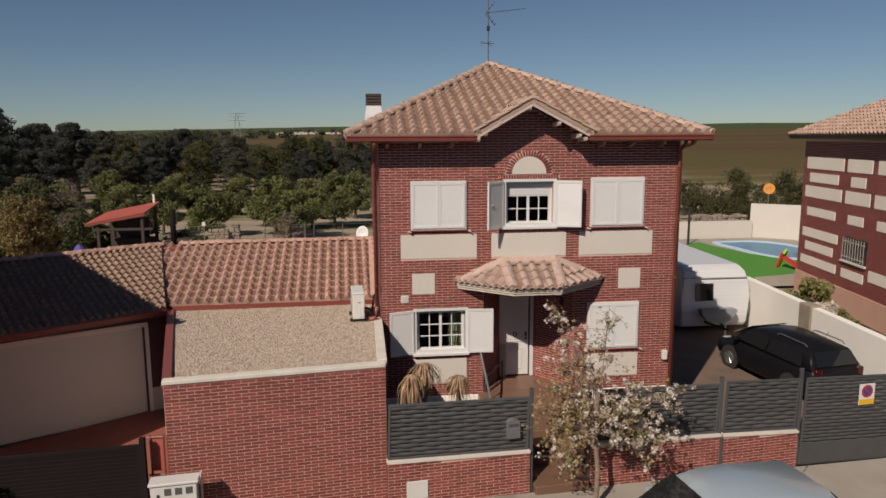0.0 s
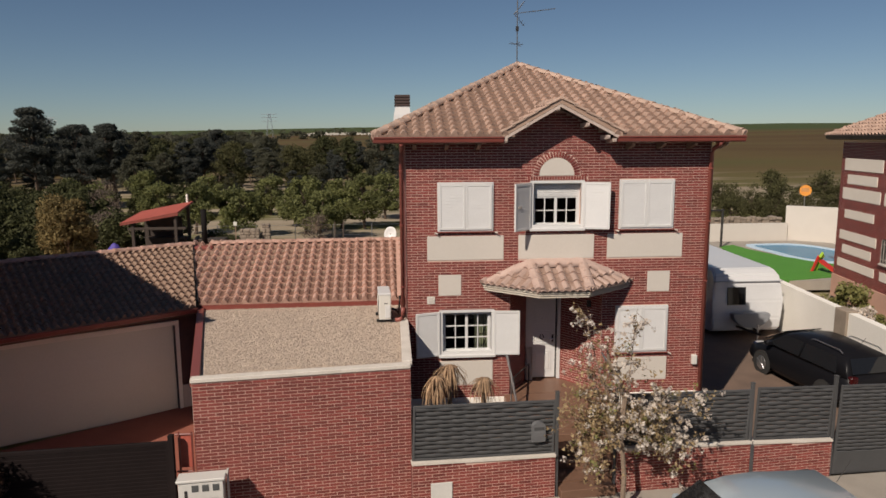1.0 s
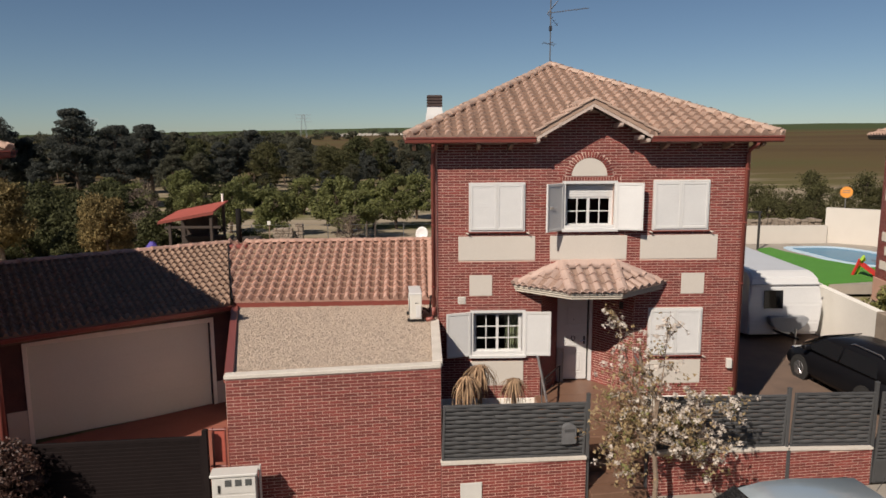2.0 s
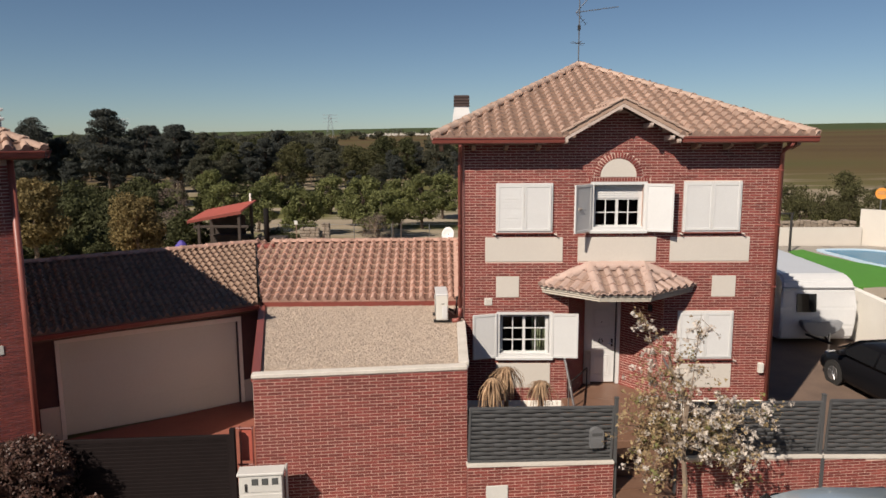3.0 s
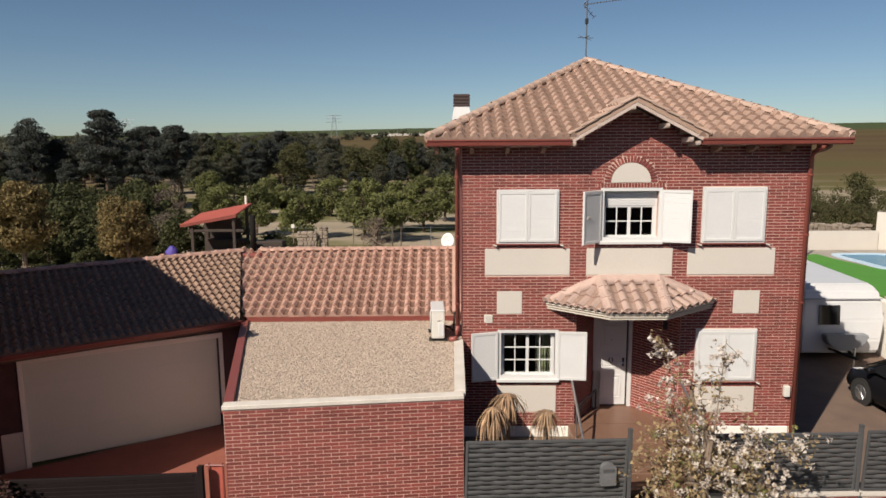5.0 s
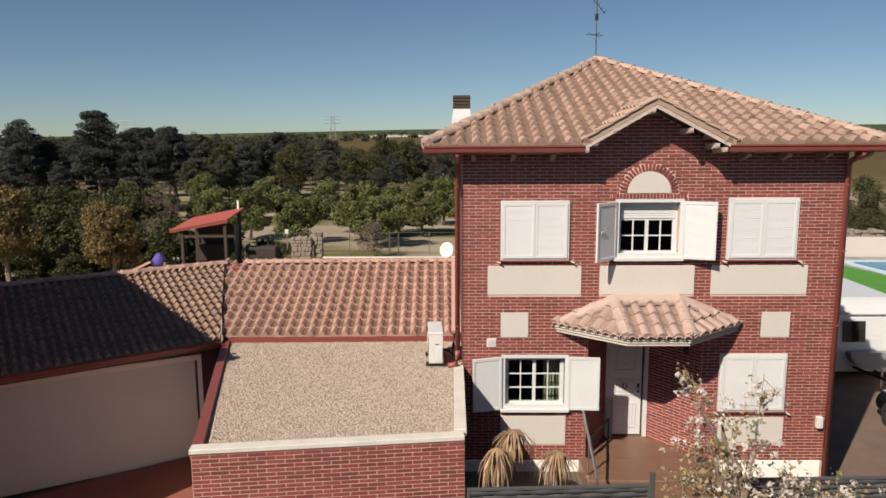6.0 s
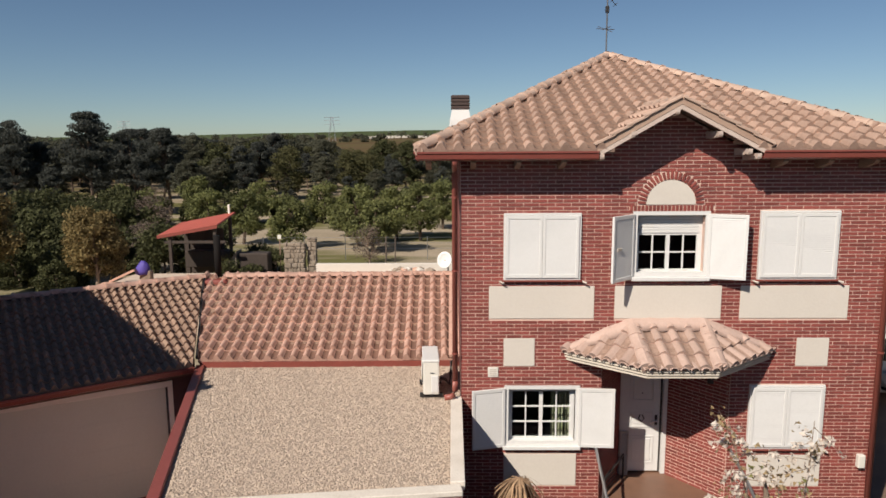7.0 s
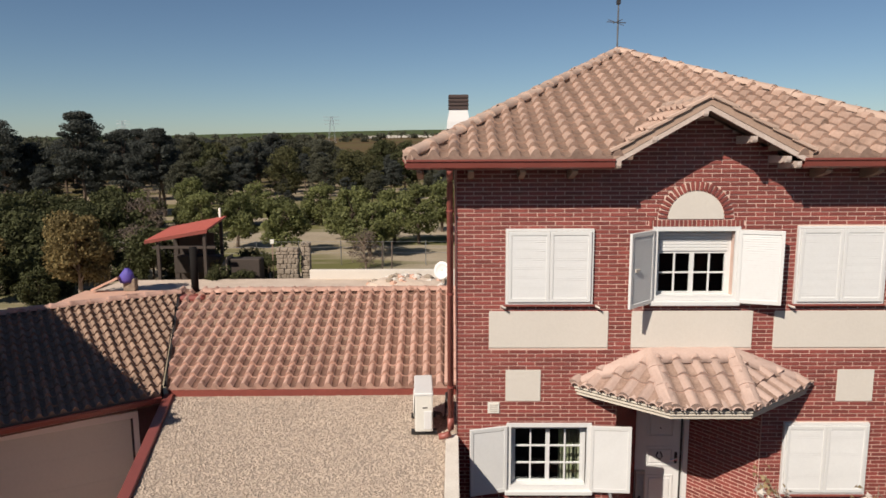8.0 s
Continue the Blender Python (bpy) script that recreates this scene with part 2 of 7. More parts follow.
LOCKER_GREY = material("locker_grey_plastic", (0.25, 0.26, 0.275), 0.55, (0.20, 0.21, 0.22), 4.0, 40, 0.5, 0.03)
CARAVAN_GREY = material("caravan_grey_plastic", (0.40, 0.41, 0.42), 0.55, (0.33, 0.34, 0.35), 4.0, 40, 0.5, 0.03)
DARK_GLASS = material("tinted_glass", (0.012, 0.013, 0.015), 0.06, (0.008, 0.009, 0.01), 2.0, 30, 0.3, 0.0)
CAR_BLACK = material("car_paint_black", (0.008, 0.008, 0.010), 0.3, (0.012, 0.012, 0.013), 2.0, 200, 0.4, 0.0, coat=0.0, spec=0.09)
CAR_SILVER = material("car_paint_silver_blue", (0.44, 0.53, 0.58), 0.30, (0.37, 0.45, 0.50), 1.0, 300, 0.5, 0.0, metal=0.35, coat=0.6)
CAR_WHITE = material("car_paint_white", (0.74, 0.74, 0.73), 0.3, (0.66, 0.66, 0.65), 1.0, 200, 0.4, 0.0, coat=0.6)
RUBBER = material("rubber", (0.02, 0.02, 0.02), 0.85, (0.03, 0.028, 0.026), 6.0, 80, 0.6, 0.1)
CHROME = material("chrome", (0.7, 0.7, 0.7), 0.18, (0.6, 0.6, 0.6), 4.0, 60, 0.3, 0.0, metal=1.0)
TAIL_RED = material("tail_lamp_red", (0.045, 0.006, 0.006), 0.2, (0.03, 0.004, 0.004), 6.0, 60, 0.3, 0.0)
SIGN_ORANGE = material("sign_orange", (0.82, 0.33, 0.06), 0.5, (0.72, 0.27, 0.045), 3.0, 30, 0.5, 0.0)
SIGN_RED = material("sign_red", (0.5, 0.025, 0.02), 0.45, (0.42, 0.02, 0.018), 6.0, 60, 0.4, 0.0)
SIGN_BLUE = material("sign_blue", (0.05, 0.06, 0.22), 0.45, (0.04, 0.05, 0.18), 6.0, 60, 0.4, 0.0)
SIGN_YELLOW = material("sign_yellow", (0.72, 0.43, 0.04), 0.5, (0.62, 0.36, 0.03), 6.0, 60, 0.4, 0.0)
TOY_RED = material("toy_red_plastic", (0.55, 0.035, 0.025), 0.4, (0.45, 0.028, 0.02), 4.0, 40, 0.4, 0.0)
TOY_GREEN = material("toy_green_plastic", (0.35, 0.55, 0.06), 0.4, (0.28, 0.45, 0.05), 4.0, 40, 0.4, 0.0)
PURPLE = material("purple_fabric", (0.085, 0.06, 0.32), 0.7, (0.055, 0.04, 0.22), 4.0, 40, 0.6, 0.1)
RED_SHEET = material("red_roof_sheet", (0.42, 0.095, 0.065), 0.65, (0.29, 0.065, 0.045), 2.0, 30, 0.7, 0.1)
RUBBLE = material("rubble_stone", (0.30, 0.245, 0.19), 0.95, (0.17, 0.135, 0.105), 3.0, 40, 0.8, 0.5, pick="island", spread=0.25)
SLATE_CAP = material("chimney_cap_brown", (0.055, 0.034, 0.030), 0.7, (0.035, 0.022, 0.02), 4.0, 40, 0.6, 0.1)
SALMON = material("salmon_plinth", (0.56, 0.335, 0.25), 0.9, (0.44, 0.26, 0.19), 1.5, 30, 0.6, 0.15)
PLASTIC_WHITE = material("plastic_off_white", (0.70, 0.68, 0.62), 0.5, (0.58, 0.56, 0.5), 3.0, 40, 0.5, 0.03)
METER_GREY = material("meter_cabinet_grey", (0.62, 0.61, 0.575), 0.55, (0.52, 0.51, 0.48), 3.0, 40, 0.5, 0.04)
PANEL_DARK = material("meter_window", (0.10, 0.105, 0.105), 0.2, (0.06, 0.064, 0.064), 6.0, 60, 0.4, 0.0)


def ground_material():
    """Dry soil with grass near by, ploughed and green fields further off."""
    m = material("ground_soil_grass", (0.37, 0.305, 0.225), 0.95, (0.25, 0.205, 0.145), 0.25, 6, 0.8, 0.4, spec=0.08)
    n, link = m.node_tree.nodes, m.node_tree.links.new
    bsdf = n["Principled BSDF"]
    soil = bsdf.inputs["Base Color"].links[0].from_socket
    geo = n.new("ShaderNodeNewGeometry")
    streak = n.new("ShaderNodeMapping")
    streak.inputs["Scale"].default_value = (0.035, 0.16, 0.1)
    streak.inputs["Rotation"].default_value = (0, 0, 0.1)
    link(geo.outputs["Position"], streak.inputs["Vector"])
    grass = n.new("ShaderNodeTexNoise")
    grass.inputs["Scale"].default_value, grass.inputs["Detail"].default_value = 1.0, 7.0
    link(streak.outputs["Vector"], grass.inputs["Vector"])
    cut = n.new("ShaderNodeMapRange")
    cut.inputs["From Min"].default_value, cut.inputs["From Max"].default_value = 0.47, 0.56
    link(grass.outputs["Fac"], cut.inputs["Value"])
    green = n.new("ShaderNodeMix")
    green.data_type = "RGBA"
    green.inputs["B"].default_value = (0.13, 0.125, 0.05, 1)
    link(cut.outputs["Result"], green.inputs["Factor"])
    link(soil, green.inputs["A"])
    # fields beyond the orchard
    patches = n.new("ShaderNodeMapping")
    patches.inputs["Scale"].default_value = (0.0035, 0.011, 0.01)
    link(geo.outputs["Position"], patches.inputs["Vector"])
    cells = n.new("ShaderNodeTexNoise")
    cells.inputs["Scale"].default_value, cells.inputs["Detail"].default_value = 1.0, 5.0
    link(patches.outputs["Vector"], cells.inputs["Vector"])
    ramp = n.new("ShaderNodeValToRGB")
    ramp.color_ramp.elements[0].position, ramp.color_ramp.elements[0].color = 0.38, (0.088, 0.057, 0.029, 1)
    ramp.color_ramp.elements[1].position, ramp.color_ramp.elements[1].color = 0.68, (0.078, 0.088, 0.032, 1)
    middle = ramp.color_ramp.elements.new(0.52)
    middle.color = (0.108, 0.078, 0.036, 1)
    link(cells.outputs["Fac"], ramp.inputs["Fac"])
    apart = n.new("ShaderNodeVectorMath")
    apart.operation = "LENGTH"
    link(geo.outputs["Position"], apart.inputs[0])
    far = n.new("ShaderNodeMapRange")
    far.inputs["From Min"].default_value, far.inputs["From Max"].default_value = 75, 130
    link(apart.outputs["Value"], far.inputs["Value"])
    both = n.new("ShaderNodeMix")
    both.data_type = "RGBA"
    link(far.outputs["Result"], both.inputs["Factor"])
    link(green.outputs["Result"], both.inputs["A"])
    link(ramp.outputs["Color"], both.inputs["B"])
    # green crops towards the skyline
    crops = n.new("ShaderNodeMapRange")
    crops.inputs["From Min"].default_value, crops.inputs["From Max"].default_value = 560, 800
    link(apart.outputs["Value"], crops.inputs["Value"])
    last = n.new("ShaderNodeMix")
    last.data_type = "RGBA"
    last.inputs["B"].default_value = (0.062, 0.078, 0.032, 1)
    link(crops.outputs["Result"], last.inputs["Factor"])
    link(both.outputs["Result"], last.inputs["A"])
    link(last.outputs["Result"], bsdf.inputs["Base Color"])
    return m


GROUND = ground_material()

# ---- building helpers ----
BACK = {}                 # for things built in place: the way from the world to the thing


def thing(name, m=None, label="", category="", group="", kind="", in_place=False):
    ob = new(name)
    ob.empty_display_size = 0.2
    ob.matrix_basis = m or Matrix()
    if in_place:
        BACK[ob.name] = ob.matrix_basis.inverted()
    return tagged(ob, label, category, group, kind)


def as_mesh(name, bm, mat, smooth=False):
    bmesh.ops.recalc_face_normals(bm, faces=bm.faces)
    data = bpy.data.meshes.new(name)
    bm.to_mesh(data)
    bm.free()
    data.materials.append(mat)
    if smooth:
        data.shade_smooth()
    return data


def part(name, bm, mat, parent, label="", smooth=False):
    """Links a bmesh as one mesh object under a thing or under a part."""
    if parent.name in BACK:
        bm.transform(BACK[parent.name])
    ob = new(name, as_mesh(name, bm, mat, smooth))
    ob.parent = parent
    if parent.name in BACK:
        BACK[ob.name] = BACK[parent.name]
    return tagged(ob, label)


def solid(name, bm, mat, label="", category="", group="", kind="", smooth=False, at=None):
    """A top-level thing that is one mesh."""
    if at is not None:
        bm.transform(Matrix.Translation(at).inverted())
    ob = new(name, as_mesh(name, bm, mat, smooth))
    if at is not None:
        ob.location = at
    return tagged(ob, label, category, group, kind)


def piece(name, data, m, parent):
    """One of many alike pieces, on shared mesh data."""
    ob = new(name, data)
    ob.parent = parent
    ob.matrix_basis = BACK.get(parent.name, Matrix()) @ m
    return ob


def raw(name, verts, faces, mat, parent=None, smooth=False, kind="", label="", category=""):
    data = bpy.data.meshes.new(name)
    data.from_pydata([tuple(v) for v in verts], [], faces)
    data.materials.append(mat)
    if smooth:
        data.shade_smooth()
    ob = new(name, data)
    if parent:
        ob.parent = parent
        if parent.name in BACK:
            data.transform(BACK[parent.name])
            BACK[ob.name] = BACK[parent.name]
    return tagged(ob, label, category, "", kind)


def B():
    return bmesh.new()


def box(bm, lo, hi, bevel=0.0, m=None, segments=1):
    lo, hi = Vector(lo), Vector(hi)
    made = bmesh.ops.create_cube(bm, size=1.0, matrix=(m or Matrix()) @ Matrix.Translation((lo + hi) / 2) @ Matrix.Diagonal((*(hi - lo), 1)))
    if bevel:
        edges = {e for v in made["verts"] for e in v.link_edges}
        bmesh.ops.bevel(bm, geom=list(edges), offset=bevel, segments=segments, affect="EDGES", profile=0.7)
    return bm


def boxed(lo, hi, bevel=0.0, m=None, segments=1):
    return box(B(), lo, hi, bevel, m, segments)


def prism(bm, outline, z0, z1):
    """An upright prism on a plan outline. z0, z1: heights, or one height a corner."""
    low = [bm.verts.new((x, y, z0 if not isinstance(z0, (list, tuple)) else z0[i])) for i, (x, y) in enumerate(outline)]
    top = [bm.verts.new((x, y, z1 if not isinstance(z1, (list, tuple)) else z1[i])) for i, (x, y) in enumerate(outline)]
    bm.faces.new(low[::-1])
    bm.faces.new(top)
    for i in range(len(outline)):
        j = (i + 1) % len(outline)
        bm.faces.new((low[i], low[j], top[j], top[i]))
    return bm


def slab(bm, corners, depth):
    """A sheet on 3D corners, thickened by depth along its normal."""
    pts = [Vector(c) for c in corners]
    n = (pts[1] - pts[0]).cross(pts[2] - pts[0]).normalized() * depth
    a, b = [bm.verts.new(p) for p in pts], [bm.verts.new(p + n) for p in pts]
    bm.faces.new(a[::-1])
    bm.faces.new(b)
    for i in range(len(pts)):
        j = (i + 1) % len(pts)
        bm.faces.new((a[i], a[j], b[j], b[i]))
    return bm


def tube(bm, pts, r, seg=8, caps=True):
    """A round bar along a line of points; r: one radius or one a point."""
    pts = [Vector(p) for p in pts]
    rs = r if isinstance(r, (list, tuple)) else [r] * len(pts)
    rings = []
    for i, p in enumerate(pts):
        way = (pts[min(i + 1, len(pts) - 1)] - pts[max(i - 1, 0)]).normalized()
        side = way.cross(Vector((0, 0, 1)) if abs(way.z) < 0.9 else Vector((1, 0, 0))).normalized()
        up = side.cross(way)
        rings.append([bm.verts.new(p + (side * math.cos(2 * math.pi * k / seg) + up * math.sin(2 * math.pi * k / seg)) * rs[i]) for k in range(seg)])
    for a, b in zip(rings, rings[1:]):
        for k in range(seg):
            bm.faces.new((a[k], a[(k + 1) % seg], b[(k + 1) % seg], b[k]))
    if caps:
        bm.faces.new(rings[0][::-1])
        bm.faces.new(rings[-1])
    return bm


def disc(bm, centre, axis, r, depth, seg=20):
    c, a = Vector(centre), Vector(axis).normalized()
    return tube(bm, [c, c + a * depth], r, seg)


def loft(bm, sections, close=True):
    """Skins closed rings of points with equal counts."""
    rings = [[bm.verts.new(p) for p in s] for s in sections]
    n = len(rings[0])
    for a, b in zip(rings, rings[1:]):
        for k in range(n):
            bm.faces.new((a[k], a[(k + 1) % n], b[(k + 1) % n], b[k]))
    if close:
        bm.faces.new(rings[0][::-1])
        bm.faces.new(rings[-1])
    return bm


def wall_with_holes(bm, start, along, length, z0, z1, depth, holes):
    """A wall from start along a plan direction; holes (s0, s1, z0, z1) go right through. Its thickness lies to the left of along."""
    a = Vector((along[0], along[1], 0)).normalized()
    n = Vector((-a.y, a.x, 0))
    ss = sorted({0.0, length, *(min(max(h[k], 0), length) for h in holes for k in (0, 1))})
    zs = sorted({z0, z1, *(min(max(h[k], z0), z1) for h in holes for k in (2, 3))})
    m = Matrix.Translation((start[0], start[1], 0)) @ Matrix(((a.x, n.x, 0, 0), (a.y, n.y, 0, 0), (0, 0, 1, 0), (0, 0, 0, 1)))
    made = {}

    def v(i, j, back):
        if (i, j, back) not in made:
            made[i, j, back] = bm.verts.new(m @ Vector((ss[i], depth if back else 0.0, zs[j])))
        return made[i, j, back]

    full = {(i, j) for i in range(len(ss) - 1) for j in range(len(zs) - 1)
            if not any(h[0] < (ss[i] + ss[i + 1]) / 2 < h[1] and h[2] < (zs[j] + zs[j + 1]) / 2 < h[3] for h in holes)}
    for i, j in full:
        bm.faces.new((v(i, j, 0), v(i + 1, j, 0), v(i + 1, j + 1, 0), v(i, j + 1, 0)))
        bm.faces.new((v(i, j, 1), v(i, j + 1, 1), v(i + 1, j + 1, 1), v(i + 1, j, 1)))
        for di, dj, p, q in ((-1, 0, (i, j), (i, j + 1)), (1, 0, (i + 1, j + 1), (i + 1, j)), (0, -1, (i + 1, j), (i, j)), (0, 1, (i, j + 1), (i + 1, j + 1))):
            if (i + di, j + dj) not in full:
                bm.faces.new((v(*p, 0), v(*q, 0), v(*q, 1), v(*p, 1)))
    return bm


PITCH, COURSE, JOINT, PROUD = 0.258, 0.0612, 0.0145, 0.007


def brick_mesh(w, mat):
    bm = B()
    box(bm, (0, -PROUD, 0), (w, 0.02, COURSE - JOINT))
    bmesh.ops.delete(bm, geom=[f for f in bm.faces if f.calc_center_median().y > 0.015], context="FACES")
    return as_mesh("brick", bm, mat)


BRICK_MESH = brick_mesh(PITCH - JOINT, BRICK)


def bricks(parent, start, along, length, z0, z1, holes=(), roof=None, limit=300, near=None, shift=0.0):
    """Running bond on a wall's face: nearest ones as pieces, the rest joined. roof(s): the height up to which bricks go. near(s, z) picks the pieces."""
    a = Vector((along[0], along[1], 0)).normalized()
    n = Vector((-a.y, a.x, 0))
    m = Matrix.Translation((start[0], start[1], 0)) @ Matrix(((a.x, n.x, 0, 0), (a.y, n.y, 0, 0), (0, 0, 1, 0), (0, 0, 0, 1)))
    rnd = random.Random(round(start[0] * 100 + start[1] * 10))
    verts, faces, made = [], [], 0
    for row in range(int((z1 - z0) / COURSE)):
        z = z0 + row * COURSE
        free = [(0.0, length)]
        for h in holes:
            if h[2] < z + COURSE * 0.5 < h[3]:
                free = [piece_ for f0, f1 in free for piece_ in ((f0, min(f1, h[0])), (max(f0, h[1]), f1)) if piece_[1] - piece_[0] > 0.02]
        s = -PITCH * (0.5 if row % 2 else 0.0) + shift
        while s < length:
            for f0, f1 in free:
                b0, b1 = max(s, f0 + JOINT * 0.5), min(s + PITCH - JOINT, f1 - JOINT * 0.5)
                if b1 - b0 < 0.012 or (roof and z + COURSE > roof((b0 + b1) / 2)):
                    continue
                if made < limit and b1 - b0 > PITCH - JOINT - 1e-6 and (near is None or near(b0, z)):
                    piece("brick", BRICK_MESH, m @ Matrix.Translation((b0, rnd.uniform(-0.002, 0.002), z)), parent)
                    made += 1
                    continue
                y, base = -PROUD + rnd.uniform(-0.002, 0.002), len(verts)
                h = COURSE - JOINT
                verts += [m @ Vector(p) for p in ((b0, y, z), (b1, y, z), (b1, y, z + h), (b0, y, z + h), (b0, 0.01, z), (b1, 0.01, z), (b1, 0.01, z + h), (b0, 0.01, z + h))]
                faces += [tuple(base + k for k in f) for f in ((0, 1, 2, 3), (0, 4, 5, 1), (3, 2, 6, 7), (0, 3, 7, 4), (1, 5, 6, 2))]
            s += PITCH
    if verts:
        raw("brickwork", verts, faces, BRICK_JOINED, parent, kind="stuff")


TILE_W, TILE_G = 0.272, 0.295


def tile_points(w, g, tall):
    """Cross-section of an S tile: a barrel and a pan."""
    prof = []
    for k in range(6):
        t = k / 5
        prof.append((w * 0.54 * t, tall * math.sin(math.pi * t) ** 0.8 + 0.006))
    prof += [(w * 0.68, -0.010), (w * 0.86, -0.012), (w * 1.02, 0.004)]
    low, mid, top, lip = [], [], [], []
    for x, h in prof:
        low.append((x, -0.03, h * 1.18 + 0.044))
        mid.append((x, g * 0.34, h * 1.08 + 0.029))
        top.append((x, g + 0.035, h * 0.74))
        lip.append((x, -0.028, -0.014))
    return low, mid, top, lip


def tile_verts(w, g, tall):
    low, mid, top, lip = tile_points(w, g, tall)
    n = len(low)
    faces = [(k, k + 1, n + k + 1, n + k) for k in range(n - 1)] + [(n + k, n + k + 1, 2 * n + k + 1, 2 * n + k) for k in range(n - 1)] + [(3 * n + k, 3 * n + k + 1, 4 * n + k + 1, 4 * n + k) for k in range(n - 1)]
    return low + mid + top + lip + low, faces


# faces that take the darker, shade-painted hollow colour
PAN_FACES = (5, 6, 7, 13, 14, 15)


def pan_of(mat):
    """The darker hollow of a tile: barrel shade put into the colour, with some dirt and lichen."""
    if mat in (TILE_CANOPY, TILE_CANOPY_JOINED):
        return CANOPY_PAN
    return PINK_PAN_SHADE if mat in (TILE_PINK, TILE_PINK_JOINED) else TILE_PAN_SHADE


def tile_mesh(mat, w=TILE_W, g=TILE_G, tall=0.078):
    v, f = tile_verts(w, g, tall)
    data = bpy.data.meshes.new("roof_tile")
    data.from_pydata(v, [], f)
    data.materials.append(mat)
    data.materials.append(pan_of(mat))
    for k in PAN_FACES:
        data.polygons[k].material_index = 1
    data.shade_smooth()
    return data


TILE_MESHES = {}


def tiled_face(parent, corner, along, up, width, rise, edges, mat, joined, limit=0, w=TILE_W, g=TILE_G, tall=0.078, seed=1, near=None, skip=None):
    """Tiles on a roof plane from its eave corner. edges: (point, outward) cuts."""
    u, v = Vector(along).normalized(), Vector(up).normalized()
    n = u.cross(v).normalized()
    m0 = Matrix((u, v, n)).transposed().to_4x4()
    m0.translation = Vector(corner)
    key = (mat.name, w, g)
    if key not in TILE_MESHES:
        TILE_MESHES[key] = tile_mesh(mat, w, g, tall)
    base, fs = tile_verts(w, g, tall)
    base = [Vector(p) for p in base]
    rnd = random.Random(seed)
    verts, faces, made = [], [], 0
    cuts = [(Vector(p), Vector(o).normalized()) for p, o in edges]
    for j in range(int(rise / g) + 1):
        for i in range(int(width / w) + 1):
            m = m0 @ Matrix.Translation((i * w, j * g, 0)) @ Euler((rnd.uniform(-0.012, 0.012), rnd.uniform(-0.02, 0.02), rnd.uniform(-0.012, 0.012))).to_matrix().to_4x4()
            ends = [m @ Vector(q) for q in ((0, 0, 0), (w, 0, 0), (w, g, 0), (0, g, 0))]
            if any(all((q - p).dot(o) > 0 for q in ends) for p, o in cuts):
                continue
            if skip and skip((ends[0] + ends[2]) / 2):
                continue
            whole = all((q - p).dot(o) < -0.02 for q in ends for p, o in cuts)
            if whole and made < limit and (near is None or near(i * w, j * g)):
                piece("roof_tile", TILE_MESHES[key], m, parent)
                made += 1
            else:
                k = len(verts)
                verts += [m @ q for q in base]
                faces += [tuple(k + c for c in f) for f in fs]
    if not verts:
        return
    bm = B()
    bv = [bm.verts.new(q) for q in verts]
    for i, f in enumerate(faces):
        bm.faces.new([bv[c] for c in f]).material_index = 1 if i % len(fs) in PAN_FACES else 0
    for p, o in cuts:
        bmesh.ops.bisect_plane(bm, geom=bm.verts[:] + bm.edges[:] + bm.faces[:], plane_co=p, plane_no=o, clear_outer=True)
    data = bpy.data.meshes.new("tiling")
    bm.to_mesh(data)
    bm.free()
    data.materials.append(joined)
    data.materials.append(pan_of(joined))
    data.shade_smooth()
    if parent.name in BACK:
        data.transform(BACK[parent.name])
    ob = new("tiling", data)
    ob.parent = parent
    tagged(ob, kind="stuff")


def cap_mesh(mat, length=0.42, r=0.105):
    bm = B()
    rings = []
    for y, rr, dz in ((0.0, r * 1.03, 0.008), (0.05, r * 1.03, 0.008), (0.06, r, 0.003), (length, r * 0.97, -0.006)):
        rings.append([bm.verts.new((math.cos(math.pi * k / 8) * rr, y, math.sin(math.pi * k / 8) * rr * 0.70 + dz - 0.02)) for k in range(9)])
    for a, b in zip(rings, rings[1:]):
        for k in range(8):
            bm.faces.new((a[k], a[k + 1], b[k + 1], b[k]))
    bm.faces.new([bm.verts.new(p.co) for p in rings[0]])
    return as_mesh("ridge_tile", bm, mat, True)


CAPS = {}


def ridge(parent, a, b, mat, gauge=0.40, lift=0.035, r=0.115):
    """A row of half-round ridge tiles from a up to b."""
    if (mat.name, r) not in CAPS:
        CAPS[(mat.name, r)] = cap_mesh(mat, gauge + 0.06, r)
    a, b = Vector(a), Vector(b)
    v = (b - a).normalized()
    u = v.cross(Vector((0, 0, 1))).normalized()
    n = u.cross(v)
    m = Matrix((u, v, n)).transposed().to_4x4()
    rnd = random.Random(round(a.x * 31 + a.y * 7))
    count = max(1, round((b - a).length / gauge))
    for k in range(count):
        m.translation = a + (b - a) * (k / count) + n * (lift + rnd.uniform(-0.006, 0.006))
        piece("ridge_tile", CAPS[(mat.name, r)], m @ Euler((0, 0, rnd.uniform(-0.015, 0.015))).to_matrix().to_4x4(), parent)

# ---- ground ----
def land(x, y):
    """Height of the open ground."""
    d = math.hypot(x, y + 15)
    z = -0.75
    if d > 85:
        z += (d - 85) * 0.020 + max(0.0, min(d, 1300) - 300) * 0.002
        z -= max(0.0, -x - 40) * 0.019
        z += 2.2 * noise.noise(Vector((x * 0.006, y * 0.006, 0.3))) * min(1.0, (d - 85) / 120)
    return z


